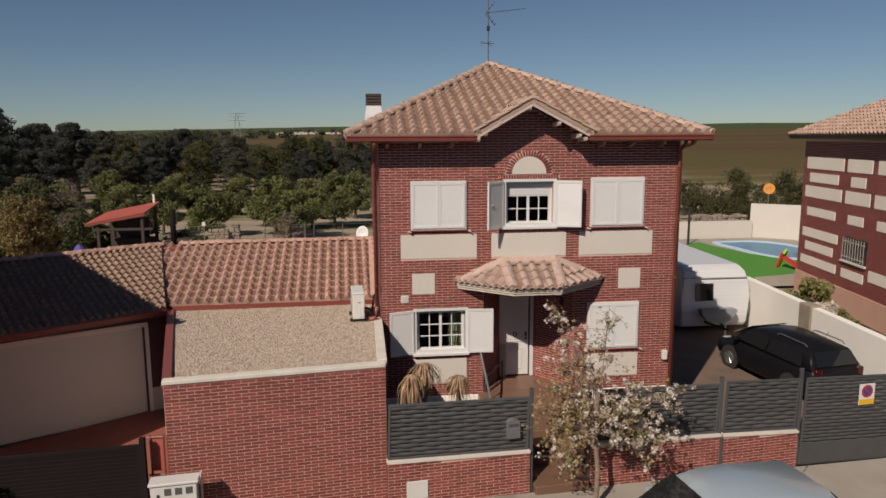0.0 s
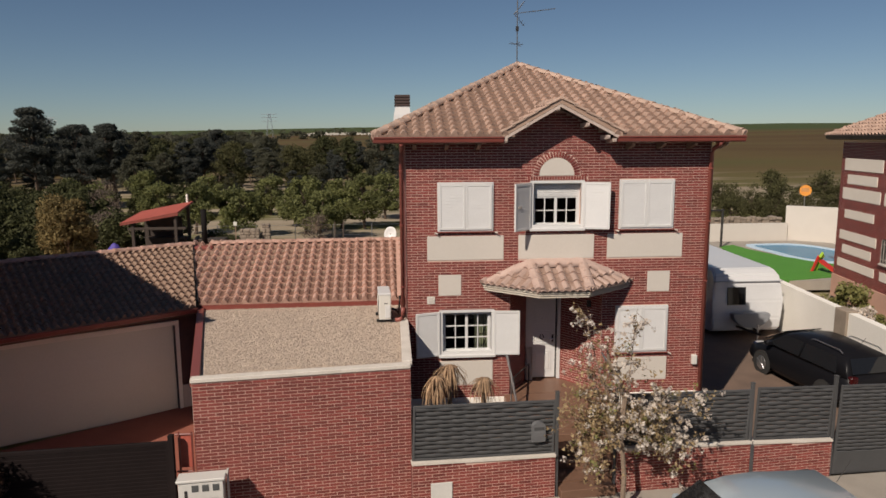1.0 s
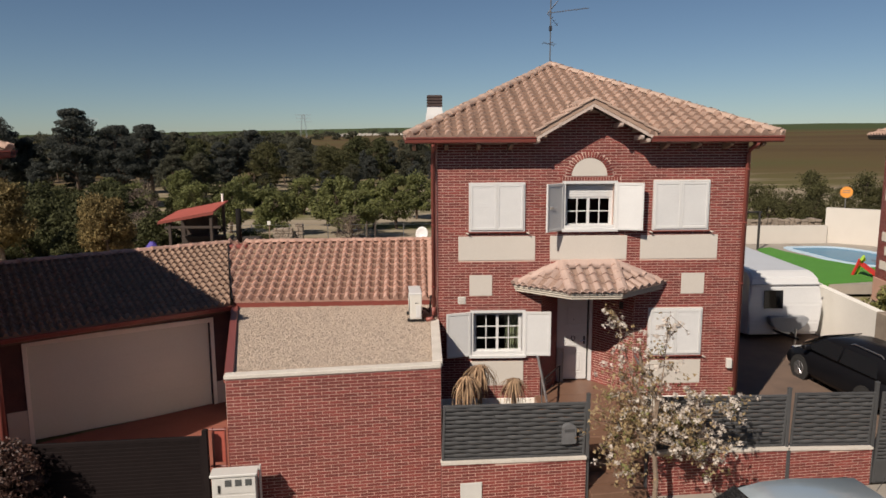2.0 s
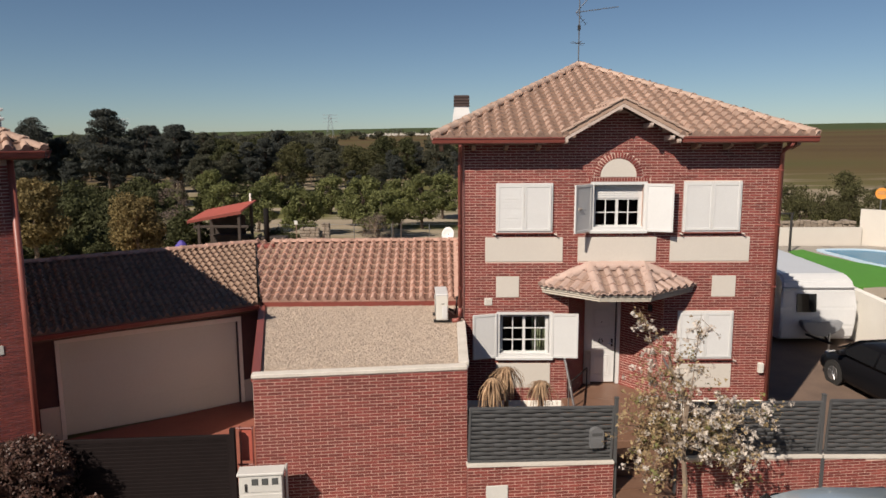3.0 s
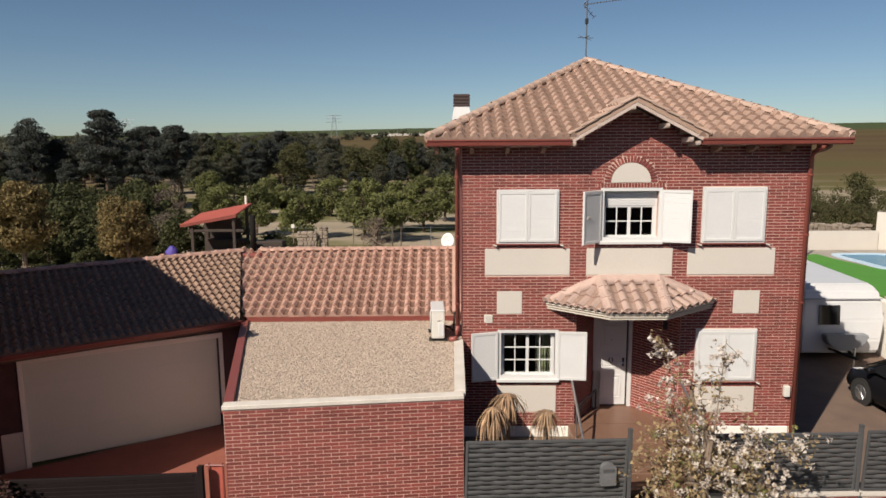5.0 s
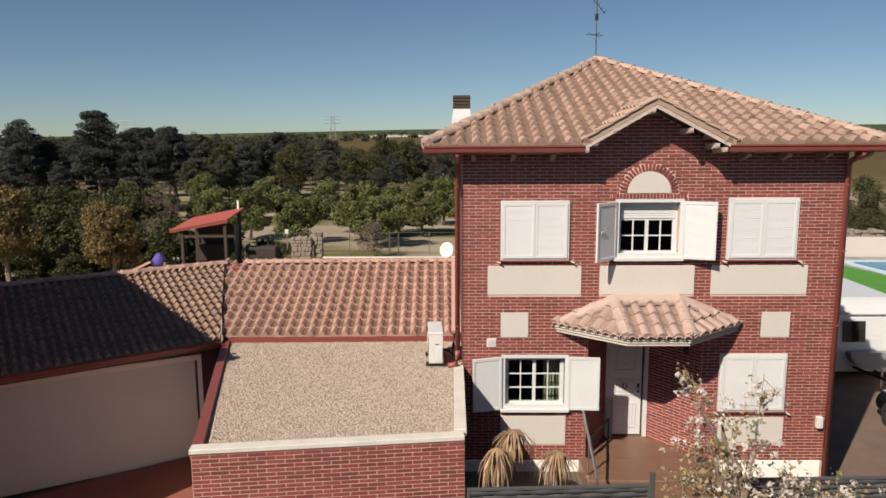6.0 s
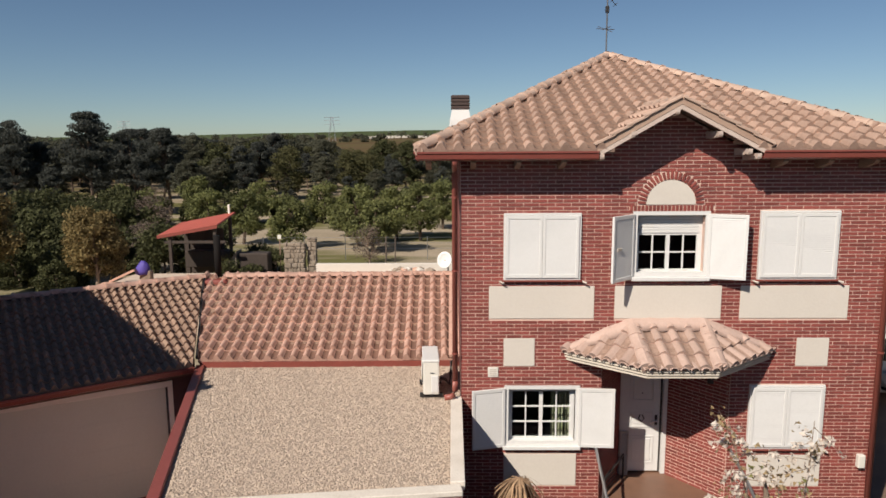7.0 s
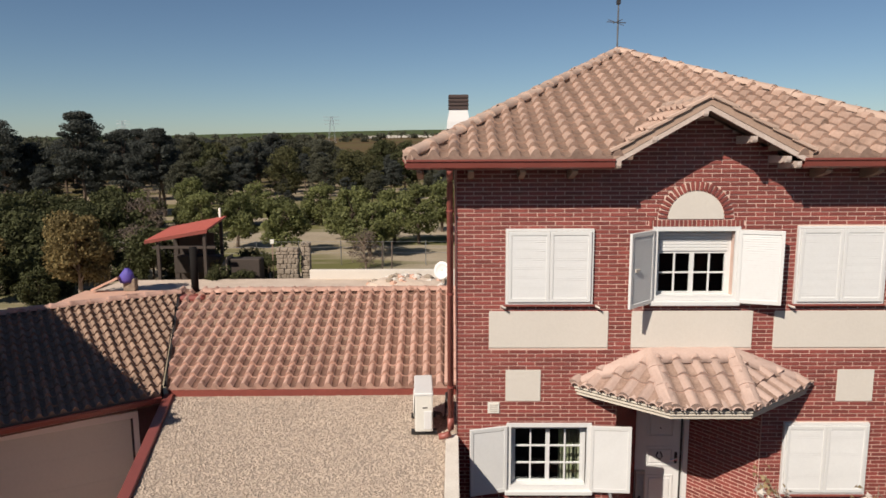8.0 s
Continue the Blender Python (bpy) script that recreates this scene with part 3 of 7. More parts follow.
radii = [0, 6, 12, 20, 30, 42, 56, 70, 85, 100, 120, 145, 175, 210, 260, 320, 400, 500, 620, 760, 920, 1100, 1300, 1500, 2200, 3400]
spokes = 96
verts, faces = [(0, -15, -0.75)], []
for r in radii[1:]:
    for k in range(spokes):
        a = 2 * math.pi * k / spokes
        x, y = r * math.sin(a), -15 + r * math.cos(a)
        verts.append((x, y, land(x, y) if r < 2000 else land(x, y) - (r - 1500) * 0.02))
for k in range(spokes):
    faces.append((0, 1 + (k + 1) % spokes, 1 + k))
for i in range(len(radii) - 2):
    for k in range(spokes):
        a, b = 1 + i * spokes + k, 1 + i * spokes + (k + 1) % spokes
        faces.append((a, b, b + spokes, a + spokes))
raw("ground", verts, faces, GROUND, smooth=True, kind="structure", label="dry pale soil with grass, orchard floor and rising fields", category="ground")

ALPHA = radians(6.3)
S0 = Vector((0.52, -3.33, 0))
SA = Vector((math.cos(ALPHA), math.sin(ALPHA), 0))
SN = Vector((SA.y, -SA.x, 0))                 # from the front wall towards the street


def at_front(s, out=0.0, z=0.0):
    """A point by the run along the front wall, the way out to the street, and height."""
    return S0 + SA * s + SN * out + Vector((0, 0, z))


def street_z(s):
    return -0.34 - 0.026 * s


FRONT = Matrix.Translation(S0) @ Matrix.Rotation(ALPHA, 4, "Z")     # local x along the wall, -y to the street


def sloped(bm, s0, s1, o0, o1, lift, depth, steps=1):
    pts = [at_front(s, o, street_z(s) + lift) for s, o in ((s0, o0), (s0, o1), (s1, o1), (s1, o0))]
    a = [bm.verts.new(p) for p in pts]
    b = [bm.verts.new(p - Vector((0, 0, depth))) for p in pts]
    bm.faces.new(a)
    bm.faces.new(b[::-1])
    for k in range(4):
        bm.faces.new((a[k], b[k], b[(k + 1) % 4], a[(k + 1) % 4]))
    return bm


solid("road", sloped(B(), -60, 60, 1.9, 9.0, -0.14, 0.3), ASPHALT, "grey asphalt street", "road", kind="structure")
solid("pavement", sloped(B(), -60, 60, 9.0, 11.5, 0.0, 0.3), CONCRETE, "pale concrete pavement across the street", "pavement", kind="structure")
solid("pavement", sloped(B(), -60, 60, 0.0, 1.76, -0.002, 0.3), CONCRETE, "pale concrete slab pavement before the wall", "pavement", kind="structure")
# unseen block behind the camera, added to cut sky and ground fill light
solid("wall_south", boxed((-45, -31.0, -1.5), (45, -20.0, 6.4)), BRICK_FAR, "unseen long red brick block added to cut light from the south", "wall", kind="structure")
solid("kerb", sloped(B(), -60, 60, 1.76, 1.9, 0.0, 0.3), STONE_CAP, "pale concrete kerb", "kerb", kind="structure")

# ---- the brick house ----
HX0, HX1, HD = 0.51, 7.48, 10.2         # corners along the street front and depth
EAVE = 6.43
house = thing("house", pose(4.0, 5.1, -0.3), "two-storey red brick house with cream panels and tiled hipped roof", "house", in_place=True)

LOW_WIN = (1.32, 2.45, 1.60, 2.57)      # x0, x1, z0, z1 of the openings
TOP_WIN = (3.385, 4.485, 4.52, 5.51)
PORCH = (2.88, 5.04, 0.30, 3.14)
rel = lambda r: (r[0] - HX0, r[1] - HX0, r[2], r[3])
front_holes = [rel(LOW_WIN), rel(TOP_WIN), rel(PORCH)]
wall = part("wall", wall_with_holes(B(), (HX0, 0), (1, 0), HX1 - HX0, -0.5, EAVE + 0.05, 0.28, front_holes), MORTAR, house, "red brick front wall with pale pink joints")
GABLE_X, GABLE_TOP, GABLE_PITCH = 3.85, 7.21, 0.54
bm = B()
tri = [(GABLE_X - 1.35, EAVE + 0.05), (GABLE_X + 1.35, EAVE + 0.05), (GABLE_X, GABLE_TOP)]
slab(bm, [(x, 0.28, z) for x, z in tri], 0.28)
part("gable_wall", bm, MORTAR, house)
for nm, lo, hi in (("side_wall", (HX0, 0.28, -0.5), (HX0 + 0.28, HD, EAVE)), ("side_wall", (HX1 - 0.28, 0.28, -0.5), (HX1, HD, EAVE)), ("back_wall", (HX0 + 0.28, HD - 0.28, -0.5), (HX1 - 0.28, HD, EAVE))):
    part(nm, boxed(lo, hi), BRICK_FAR, house)
# near-black colour puts the unlit rooms' darkness on these added inner surfaces
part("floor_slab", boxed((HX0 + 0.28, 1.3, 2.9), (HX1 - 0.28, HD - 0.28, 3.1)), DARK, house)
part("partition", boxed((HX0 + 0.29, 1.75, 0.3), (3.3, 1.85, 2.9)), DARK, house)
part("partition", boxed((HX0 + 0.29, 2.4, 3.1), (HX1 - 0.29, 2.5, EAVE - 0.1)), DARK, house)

# the porch recess: two canted brick walls and the door wall
PORCH_L, PORCH_R, DOOR_Y = (2.88, 3.44), (5.06, 4.31), 0.96
cant_l = Vector((PORCH_L[1] - PORCH_L[0], DOOR_Y))
cant_r = Vector((PORCH_R[0] - PORCH_R[1], -DOOR_Y))
porch_l = part("porch_wall", wall_with_holes(B(), (PORCH_L[0], 0.0), cant_l, cant_l.length, 0.3, 3.3, 0.2, []), MORTAR, house)
porch_r = part("porch_wall", wall_with_holes(B(), (PORCH_R[1], DOOR_Y), cant_r, cant_r.length, 0.3, 3.3, 0.2, []), MORTAR, house)
part("door_wall", wall_with_holes(B(), (PORCH_L[1], DOOR_Y), (1, 0), 0.87, 0.3, 3.3, 0.2, [(0.03, 0.84, 0.3, 2.72)]), RENDER_CREAM, house)
part("porch_ceiling", prism(B(), [(2.7, 0.28), (5.2, 0.28), (4.6, 1.2), (3.4, 1.2)], 3.12, 3.2), WHITE_OLD, house)


def panel_door(parent):
    """A white panelled door hung on the left, its frame, and the louvred unit beside it."""
    d = part("door", boxed((3.535, DOOR_Y + 0.05, 0.60), (4.195, DOOR_Y + 0.10, 2.62), 0.006), WHITE, parent, "white panelled front door, closed")
    for z0, z1 in ((0.76, 1.30), (1.46, 1.80), (1.96, 2.48)):
        ring_ = wall_with_holes(B(), (3.64, DOOR_Y + 0.036), (1, 0), 0.45, z0, z1, 0.016, [(0.03, 0.42, z0 + 0.03, z1 - 0.03)])
        part("moulding", ring_, WHITE, d)
        part("panel", boxed((3.69, DOOR_Y + 0.036, z0 + 0.05), (4.04, DOOR_Y + 0.054, z1 - 0.05), 0.012), WHITE, d)
    part("door_handle", tube(B(), [(4.13, DOOR_Y + 0.05, 1.60), (4.13, DOOR_Y - 0.01, 1.60), (4.02, DOOR_Y - 0.015, 1.585)], 0.014, 8), CHROME, d, "chrome lever handle")
    part("lock_plate", boxed((4.105, DOOR_Y + 0.038, 1.50), (4.155, DOOR_Y + 0.052, 1.70), 0.006), BLACK_IRON, d)
    part("knocker", tube(B(), [(3.83, DOOR_Y + 0.03, 1.71), (3.80, DOOR_Y + 0.02, 1.64), (3.86, DOOR_Y + 0.015, 1.58), (3.90, DOOR_Y + 0.02, 1.64), (3.87, DOOR_Y + 0.03, 1.71)], 0.012, 6), BLACK_IRON, d)
    part("peephole", disc(B(), (3.865, DOOR_Y + 0.05, 2.12), (0, -1, 0), 0.016, 0.014, 10), BLACK_IRON, d)
    part("door_frame", wall_with_holes(B(), (3.445, DOOR_Y - 0.02), (1, 0), 0.86, 0.58, 2.72, 0.14, [(0.085, 0.785, 0.5, 2.64)]), WHITE, parent, "white door frame")
    # black strip stands in for the dark of the gap beside the leaf
    part("door_seal", boxed((4.197, DOOR_Y + 0.06, 0.60), (4.229, DOOR_Y + 0.11, 2.64)), BLACK_IRON, parent, "black strip standing in for the gap beside the door")
    unit = part("louvred_unit", wall_with_holes(B(), (3.455, DOOR_Y - 0.075), (1, 0), 0.15, 0.58, 1.42, 0.05, [(0.015, 0.135, 0.62, 1.38)]), WHITE_OLD, parent, "narrow louvred unit beside the door")
    bm = B()
    box(bm, (0.0, -0.003, -0.021), (0.12, 0.003, 0.021), m=Matrix.Rotation(radians(-35), 4, "X"))
    blade = as_mesh("slat", bm, WHITE_OLD)
    for k in range(19):
        piece("slat", blade, Matrix.Translation((3.47, DOOR_Y - 0.05, 0.64 + k * 0.04)), unit)


panel_door(house)


def glazed_window(parent, rect, y, columns, rows, blind=0.0, curtain=True, sash=2):
    """A white window in its opening: frame, sashes with glazing bars, panes, sill, rolled blind."""
    x0, x1, z0, z1 = rect
    w = part("window", wall_with_holes(B(), (x0, y), (1, 0), x1 - x0, z0, z1, 0.07, [(0.045, x1 - x0 - 0.045, z0 + 0.045, z1 - 0.045)]), WHITE, parent, "white framed window with glazing bars")
    gx0, gx1, gz0, gz1 = x0 + 0.045, x1 - 0.045, z0 + 0.045, z1 - 0.045 - blind
    if blind:
        for k in range(round(blind / 0.045)):
            part("blind_slat", boxed((gx0, y - 0.005, gz1 + k * 0.045 + 0.003), (gx1, y + 0.03, gz1 + (k + 1) * 0.045), 0.006), WHITE, w)
    span = (gx1 - gx0) / sash
    for s in range(sash):
        a, b = gx0 + s * span, gx0 + (s + 1) * span
        part("sash", wall_with_holes(B(), (a, y + 0.012), (1, 0), b - a, gz0, gz1, 0.045, [(0.03, b - a - 0.03, gz0 + 0.03, gz1 - 0.03)]), WHITE, w)
        a, b, c, d = a + 0.03, b - 0.03, gz0 + 0.03, gz1 - 0.03
        per = columns // sash
        for i in range(1, per):
            xx = a + (b - a) * i / per
            part("glazing_bar", boxed((xx - 0.011, y + 0.014, c), (xx + 0.011, y + 0.046, d)), WHITE, w)
        for j in range(1, rows):
            zz = c + (d - c) * j / rows
            part("glazing_bar", boxed((a, y + 0.017, zz - 0.011), (b, y + 0.043, zz + 0.011)), WHITE, w)
        pane = part("pane", boxed((a, y + 0.027, c), (b, y + 0.033, d)), GLASS, w)
        pane.visible_shadow = False
    if curtain:
        bm = B()
        rows_ = []
        for k in range(25):
            t = k / 24
            xx = x0 + (x1 - x0) * (0.68 + 0.30 * t)
            rows_.append((xx, y + 0.30 + 0.035 * math.sin(t * 38)))
        va = [bm.verts.new((xx, yy, z0 - 0.1)) for xx, yy in rows_]
        vb = [bm.verts.new((xx, yy, z1)) for xx, yy in rows_]
        for k in range(24):
            bm.faces.new((va[k], va[k + 1], vb[k + 1], vb[k]))
        part("curtain", bm, CURTAIN, w, "patterned cream and green curtain")
    return w


def slatted_leaf(parent, width, z0, z1, hinge, angle, mirror=1, slats=28, latch=True):
    """One louvred shutter leaf, hinged at a plan point; angle 0 lies along +x * mirror."""
    m = Matrix.Translation((hinge[0], hinge[1], 0)) @ Matrix.Rotation(radians(angle), 4, "Z") @ Matrix.Diagonal((mirror, 1, 1, 1))
    bm = B()
    for lo, hi in (((0, -0.02, z0), (0.05, 0.02, z1)), ((width - 0.05, -0.02, z0), (width, 0.02, z1)), ((0.05, -0.02, z0), (width - 0.05, 0.02, z0 + 0.06)), ((0.05, -0.02, z1 - 0.06), (width - 0.05, 0.02, z1))):
        box(bm, lo, hi, 0.004, m=m)
    leaf = part("shutter", bm, WHITE, parent, "white louvred shutter leaf")
    step = (z1 - z0 - 0.12) / slats
    data = None
    for k in range(slats):
        z = z0 + 0.06 + (k + 0.5) * step
        if data is None:
            q = B()
            box(q, (0.046, -0.010, -step * 0.58), (width - 0.046, -0.003, step * 0.58), m=Matrix.Rotation(radians(-14), 4, "X"))
            data = as_mesh("slat", q, WHITE)
        piece("slat", data, m @ Matrix.Translation((0, 0, z)), leaf)
    if not latch:
        return leaf
    bm = B()
    box(bm, (width - 0.22, -0.034, (z0 + z1) / 2 - 0.025), (width - 0.10, -0.012, (z0 + z1) / 2 + 0.025), 0.008, m=m)
    part("latch", bm, WHITE_OLD, leaf)
    return leaf


def closed_shutters(parent, x0, x1, z0, z1):
    unit = part("shutter_frame", wall_with_holes(B(), (x0, -0.05), (1, 0), x1 - x0, z0, z1, 0.05, [(0.03, x1 - x0 - 0.03, z0 + 0.03, z1 - 0.03)]), WHITE, parent, "white frame of closed louvred shutters")
    half = (x1 - x0) / 2 - 0.035
    slatted_leaf(unit.parent, half, z0 + 0.035, z1 - 0.035, (x0 + 0.033, -0.055), 0, latch=False)
    slatted_leaf(unit.parent, half, z0 + 0.035, z1 - 0.035, (x1 - 0.033, -0.055), 0, -1, latch=False)
    part("window_sill", boxed((x0 - 0.03, -0.075, z0 - 0.030), (x1 + 0.03, 0.0, z0 - 0.004), 0.005), GUTTER, parent)
    for x in (x0 - 0.05, x1 + 0.05):
        bm = B()
        tube(bm, [(x, 0, z0 - 0.03), (x, -0.06, z0 - 0.03), (x + 0.05, -0.10, z0 - 0.045)], 0.016, 6)
        part("shutter_stay", bm, WHITE_OLD, parent)


closed_shutters(house, 1.22, 2.475, 4.45, 5.55)
closed_shutters(house, 5.365, 6.64, 4.45, 5.575)
closed_shutters(house, 5.365, 6.615, 1.52, 2.64)

glazed_window(house, TOP_WIN, 0.12, 4, 2, blind=0.27, curtain=False)
glazed_window(house, LOW_WIN, 0.08, 4, 3)


def surround(parent, rect, sill=0.07):
    x0, x1, z0, z1 = rect
    part("window_frame", wall_with_holes(B(), (x0 - 0.07, -0.035), (1, 0), x1 - x0 + 0.14, z0 - 0.02, z1 + 0.06, 0.13, [(0.07, x1 - x0 + 0.07, z0 + 0.05, z1)]), WHITE, parent, "white window surround")
    part("window_sill", boxed((x0 - 0.09, -0.10, z0 - 0.02 - sill), (x1 + 0.09, 0.06, z0 - 0.022), 0.01), WHITE, parent)


surround(house, TOP_WIN)
surround(house, LOW_WIN)
slatted_leaf(house, 0.60, 4.47, 5.53, (TOP_WIN[0] - 0.06, -0.05), 44, -1)
slatted_leaf(house, 0.60, 4.47, 5.53, (TOP_WIN[1] + 0.035, -0.06), -17, 1, latch=False)
slatted_leaf(house, 0.58, 1.56, 2.60, (LOW_WIN[0] - 0.06, -0.05), 16, -1, latch=False)
slatted_leaf(house, 0.60, 1.56, 2.60, (LOW_WIN[1] + 0.05, -0.06), -4, 1, latch=False)

# cream panels set into the brickwork
PANELS = [(0.985, 2.72, 3.79, 4.34), (3.06, 4.81, 3.79, 4.34), (5.12, 6.89, 3.79, 4.34),
          (1.235, 1.75, 2.97, 3.45), (6.10, 6.63, 2.97, 3.455), (1.25, 2.485, 0.84, 1.41), (5.40, 6.64, 0.83, 1.395)]
for x0, x1, z0, z1 in PANELS:
    part("panel", boxed((x0, -0.014, z0), (x1, 0.0, z1), 0.003), RENDER_CREAM, house, "smooth cream rendered panel")
part("vent_cover", boxed((0.97, -0.02, 2.78), (1.145, 0, 2.95), 0.006), PLASTIC_WHITE, house, "square off-white vent cover")
bm = B()
for k in range(4):
    box(bm, (1.0, -0.026, 2.81 + k * 0.032), (1.115, -0.018, 2.825 + k * 0.032))
part("vent_slats", bm, WHITE_OLD, house)

# the half-round panel over the top window, with its ring of bricks on end
ARCH_X, ARCH_Z, ARCH_R = 3.915, 5.68, 0.395
bm = B()
ring = [(ARCH_X + ARCH_R * math.cos(math.pi * k / 20), ARCH_Z + ARCH_R * math.sin(math.pi * k / 20)) for k in range(21)]
slab(bm, [(x, 0.0, z) for x, z in ring], 0.014)
part("arch_panel", bm, RENDER_CREAM, house, "cream half-round panel")
bm = B()
box(bm, (-0.021, -0.02, 0.0), (0.021, 0.01, 0.125), 0.003)
voussoir = as_mesh("arch_brick", bm, BRICK)
for k in range(23):
    a = math.pi * (k + 0.5) / 23
    piece("arch_brick", voussoir, Matrix.Translation((ARCH_X + (ARCH_R + 0.012) * math.cos(a), 0, ARCH_Z + (ARCH_R + 0.012) * math.sin(a))) @ Matrix.Rotation(math.pi / 2 - a, 4, "Y"), house)
for k in range(22):
    piece("arch_brick", voussoir, Matrix.Translation((3.28 + k * 0.0615, 0, 5.575)) @ Matrix.Diagonal((1, 1, 0.72, 1)), house)

# white plinth along the foot of the wall
part("plinth", boxed((HX0 + 0.02, -0.05, -0.4), (PORCH[0] - 0.05, 0.0, 0.52), 0.008), RENDER_WHITE, house)
part("plinth", boxed((PORCH[1] + 0.05, -0.05, -0.4), (HX1 - 0.10, 0.0, 0.52), 0.008), RENDER_WHITE, house)

# brickwork
panel_holes = [rel(p) for p in PANELS] + front_holes + [rel((1.22, 2.475, 4.42, 5.56)), rel((5.365, 6.64, 4.42, 5.58)), rel((5.365, 6.615, 1.49, 2.65))]
frame_holes = [rel((TOP_WIN[0] - 0.07, TOP_WIN[1] + 0.07, TOP_WIN[2] - 0.09, TOP_WIN[3] + 0.06)), rel((LOW_WIN[0] - 0.07, LOW_WIN[1] + 0.07, LOW_WIN[2] - 0.09, LOW_WIN[3] + 0.06)),
               rel((3.25, 4.63, 5.57, 5.67))]
arch_holes = [rel((ARCH_X - r_, ARCH_X + r_, ARCH_Z + 0.07 * k - 0.03, ARCH_Z + 0.07 * (k + 1) - 0.03)) for k in range(8) for r_ in [math.sqrt(max(0.0, 0.545 ** 2 - (0.07 * (k + 0.3)) ** 2))]]
slope_top = lambda s: max(EAVE, GABLE_TOP + 0.02 - GABLE_PITCH * abs(s + HX0 - GABLE_X))
bricks(wall, (HX0, -0.001), (1, 0), HX1 - HX0 - 0.02, 0.52, 7.1, panel_holes + frame_holes + arch_holes, roof=slope_top, near=lambda s, z: 2.6 < z < 4.6 and s < 3.2)
bricks(porch_l, (PORCH_L[0], 0.0), cant_l, cant_l.length, 0.56, 3.1, limit=60)
bricks(porch_r, (PORCH_R[1], DOOR_Y - 0.001), cant_r, cant_r.length, 0.56, 3.1, limit=200, near=lambda s, z: z < 2.4)

# ---- main roof ----
RX0, RX1, RY0, RY1, RZ = -0.14, 7.97, -0.52, 10.9, 6.56
APEX = Vector((3.92, 5.13, 8.58))
corners = [Vector((RX0, RY0, RZ)), Vector((RX1, RY0, RZ)), Vector((RX1, RY1, RZ)), Vector((RX0, RY1, RZ))]
bm = B()
low = [bm.verts.new(c - Vector((0, 0, 0.05))) for c in corners]
tip = bm.verts.new(APEX - Vector((0, 0, 0.05)))
for k in (1, 2, 3):
    bm.faces.new((low[k], low[(k + 1) % 4], tip))
# the front slope is left open under the small gable
GABLE_DECK = [Vector((2.60, RY0, RZ - 0.05)), Vector((3.87, 1.75, 7.36)), Vector((5.14, RY0, RZ - 0.05))]
deck_mid = [bm.verts.new(c) for c in GABLE_DECK]
deck_mid[1].co.z = RZ - 0.05 + (deck_mid[1].co.y - RY0) * (APEX.z - RZ) / (APEX.y - RY0)
bm.faces.new((low[0], deck_mid[0], deck_mid[1], tip))
bm.faces.new((deck_mid[1], deck_mid[2], low[1], tip))
roof = part("roof", bm, TIMBER, house, "hipped roof of weathered clay tiles")
# the small gable over the middle window
GY, GZ, GX0, GX1, GE = -0.56, 7.29, 2.63, 5.19, 6.595
FRONT_SLOPE = (APEX.z - RZ) / (APEX.y - RY0)
GBACK = RY0 + (GZ - RZ) / FRONT_SLOPE
ridge_end = Vector((GABLE_X, GBACK, GZ))


def side_cut(a, b, inside):
    """A cut through a line, upright, keeping the side of a point."""
    a, b = Vector(a), Vector(b)
    n = Vector((b.y - a.y, a.x - b.x, 0)).normalized()
    return (a, n if (Vector(inside) - a).dot(n) < 0 else -n)


def under_gable(q):
    t = (q.y - RY0) / (GBACK - RY0)
    return t < 0.97 and abs(q.x - GABLE_X) < (1 - t) * (GABLE_X - GX0) - 0.03


mids = [(corners[k] + corners[(k + 1) % 4] + APEX) / 3 for k in range(4)]
for k in range(4):
    a, b = corners[k], corners[(k + 1) % 4]
    u = (b - a).normalized()
    foot = a + u * (APEX - a).dot(u)
    v = (APEX - foot).normalized()
    cuts = [side_cut(a, APEX, mids[k]), side_cut(b, APEX, mids[k])]
    tiled_face(roof, a, u, v, (b - a).length, (APEX - foot).length, cuts, TILE, TILE_JOINED, limit=300 if k == 0 else 0, seed=k + 3,
               near=(lambda s, r: not (2.2 < s < 5.8 and r < 2.4)) if k == 0 else None, skip=under_gable if k == 0 else None)
    ridge(roof, a + (APEX - a) * 0.01, APEX, TILE_CAP, lift=0.055, r=0.125)
    part("mortar_bed", tube(B(), [a + Vector((0, 0, 0.01)), APEX + Vector((0, 0, 0.01))], 0.095, 8), HIP_MORTAR, roof)
part("apex_cap", disc(B(), APEX + Vector((0, 0, -0.02)), (0, 0, 1), 0.13, 0.10, 10), TILE_CAP, roof)

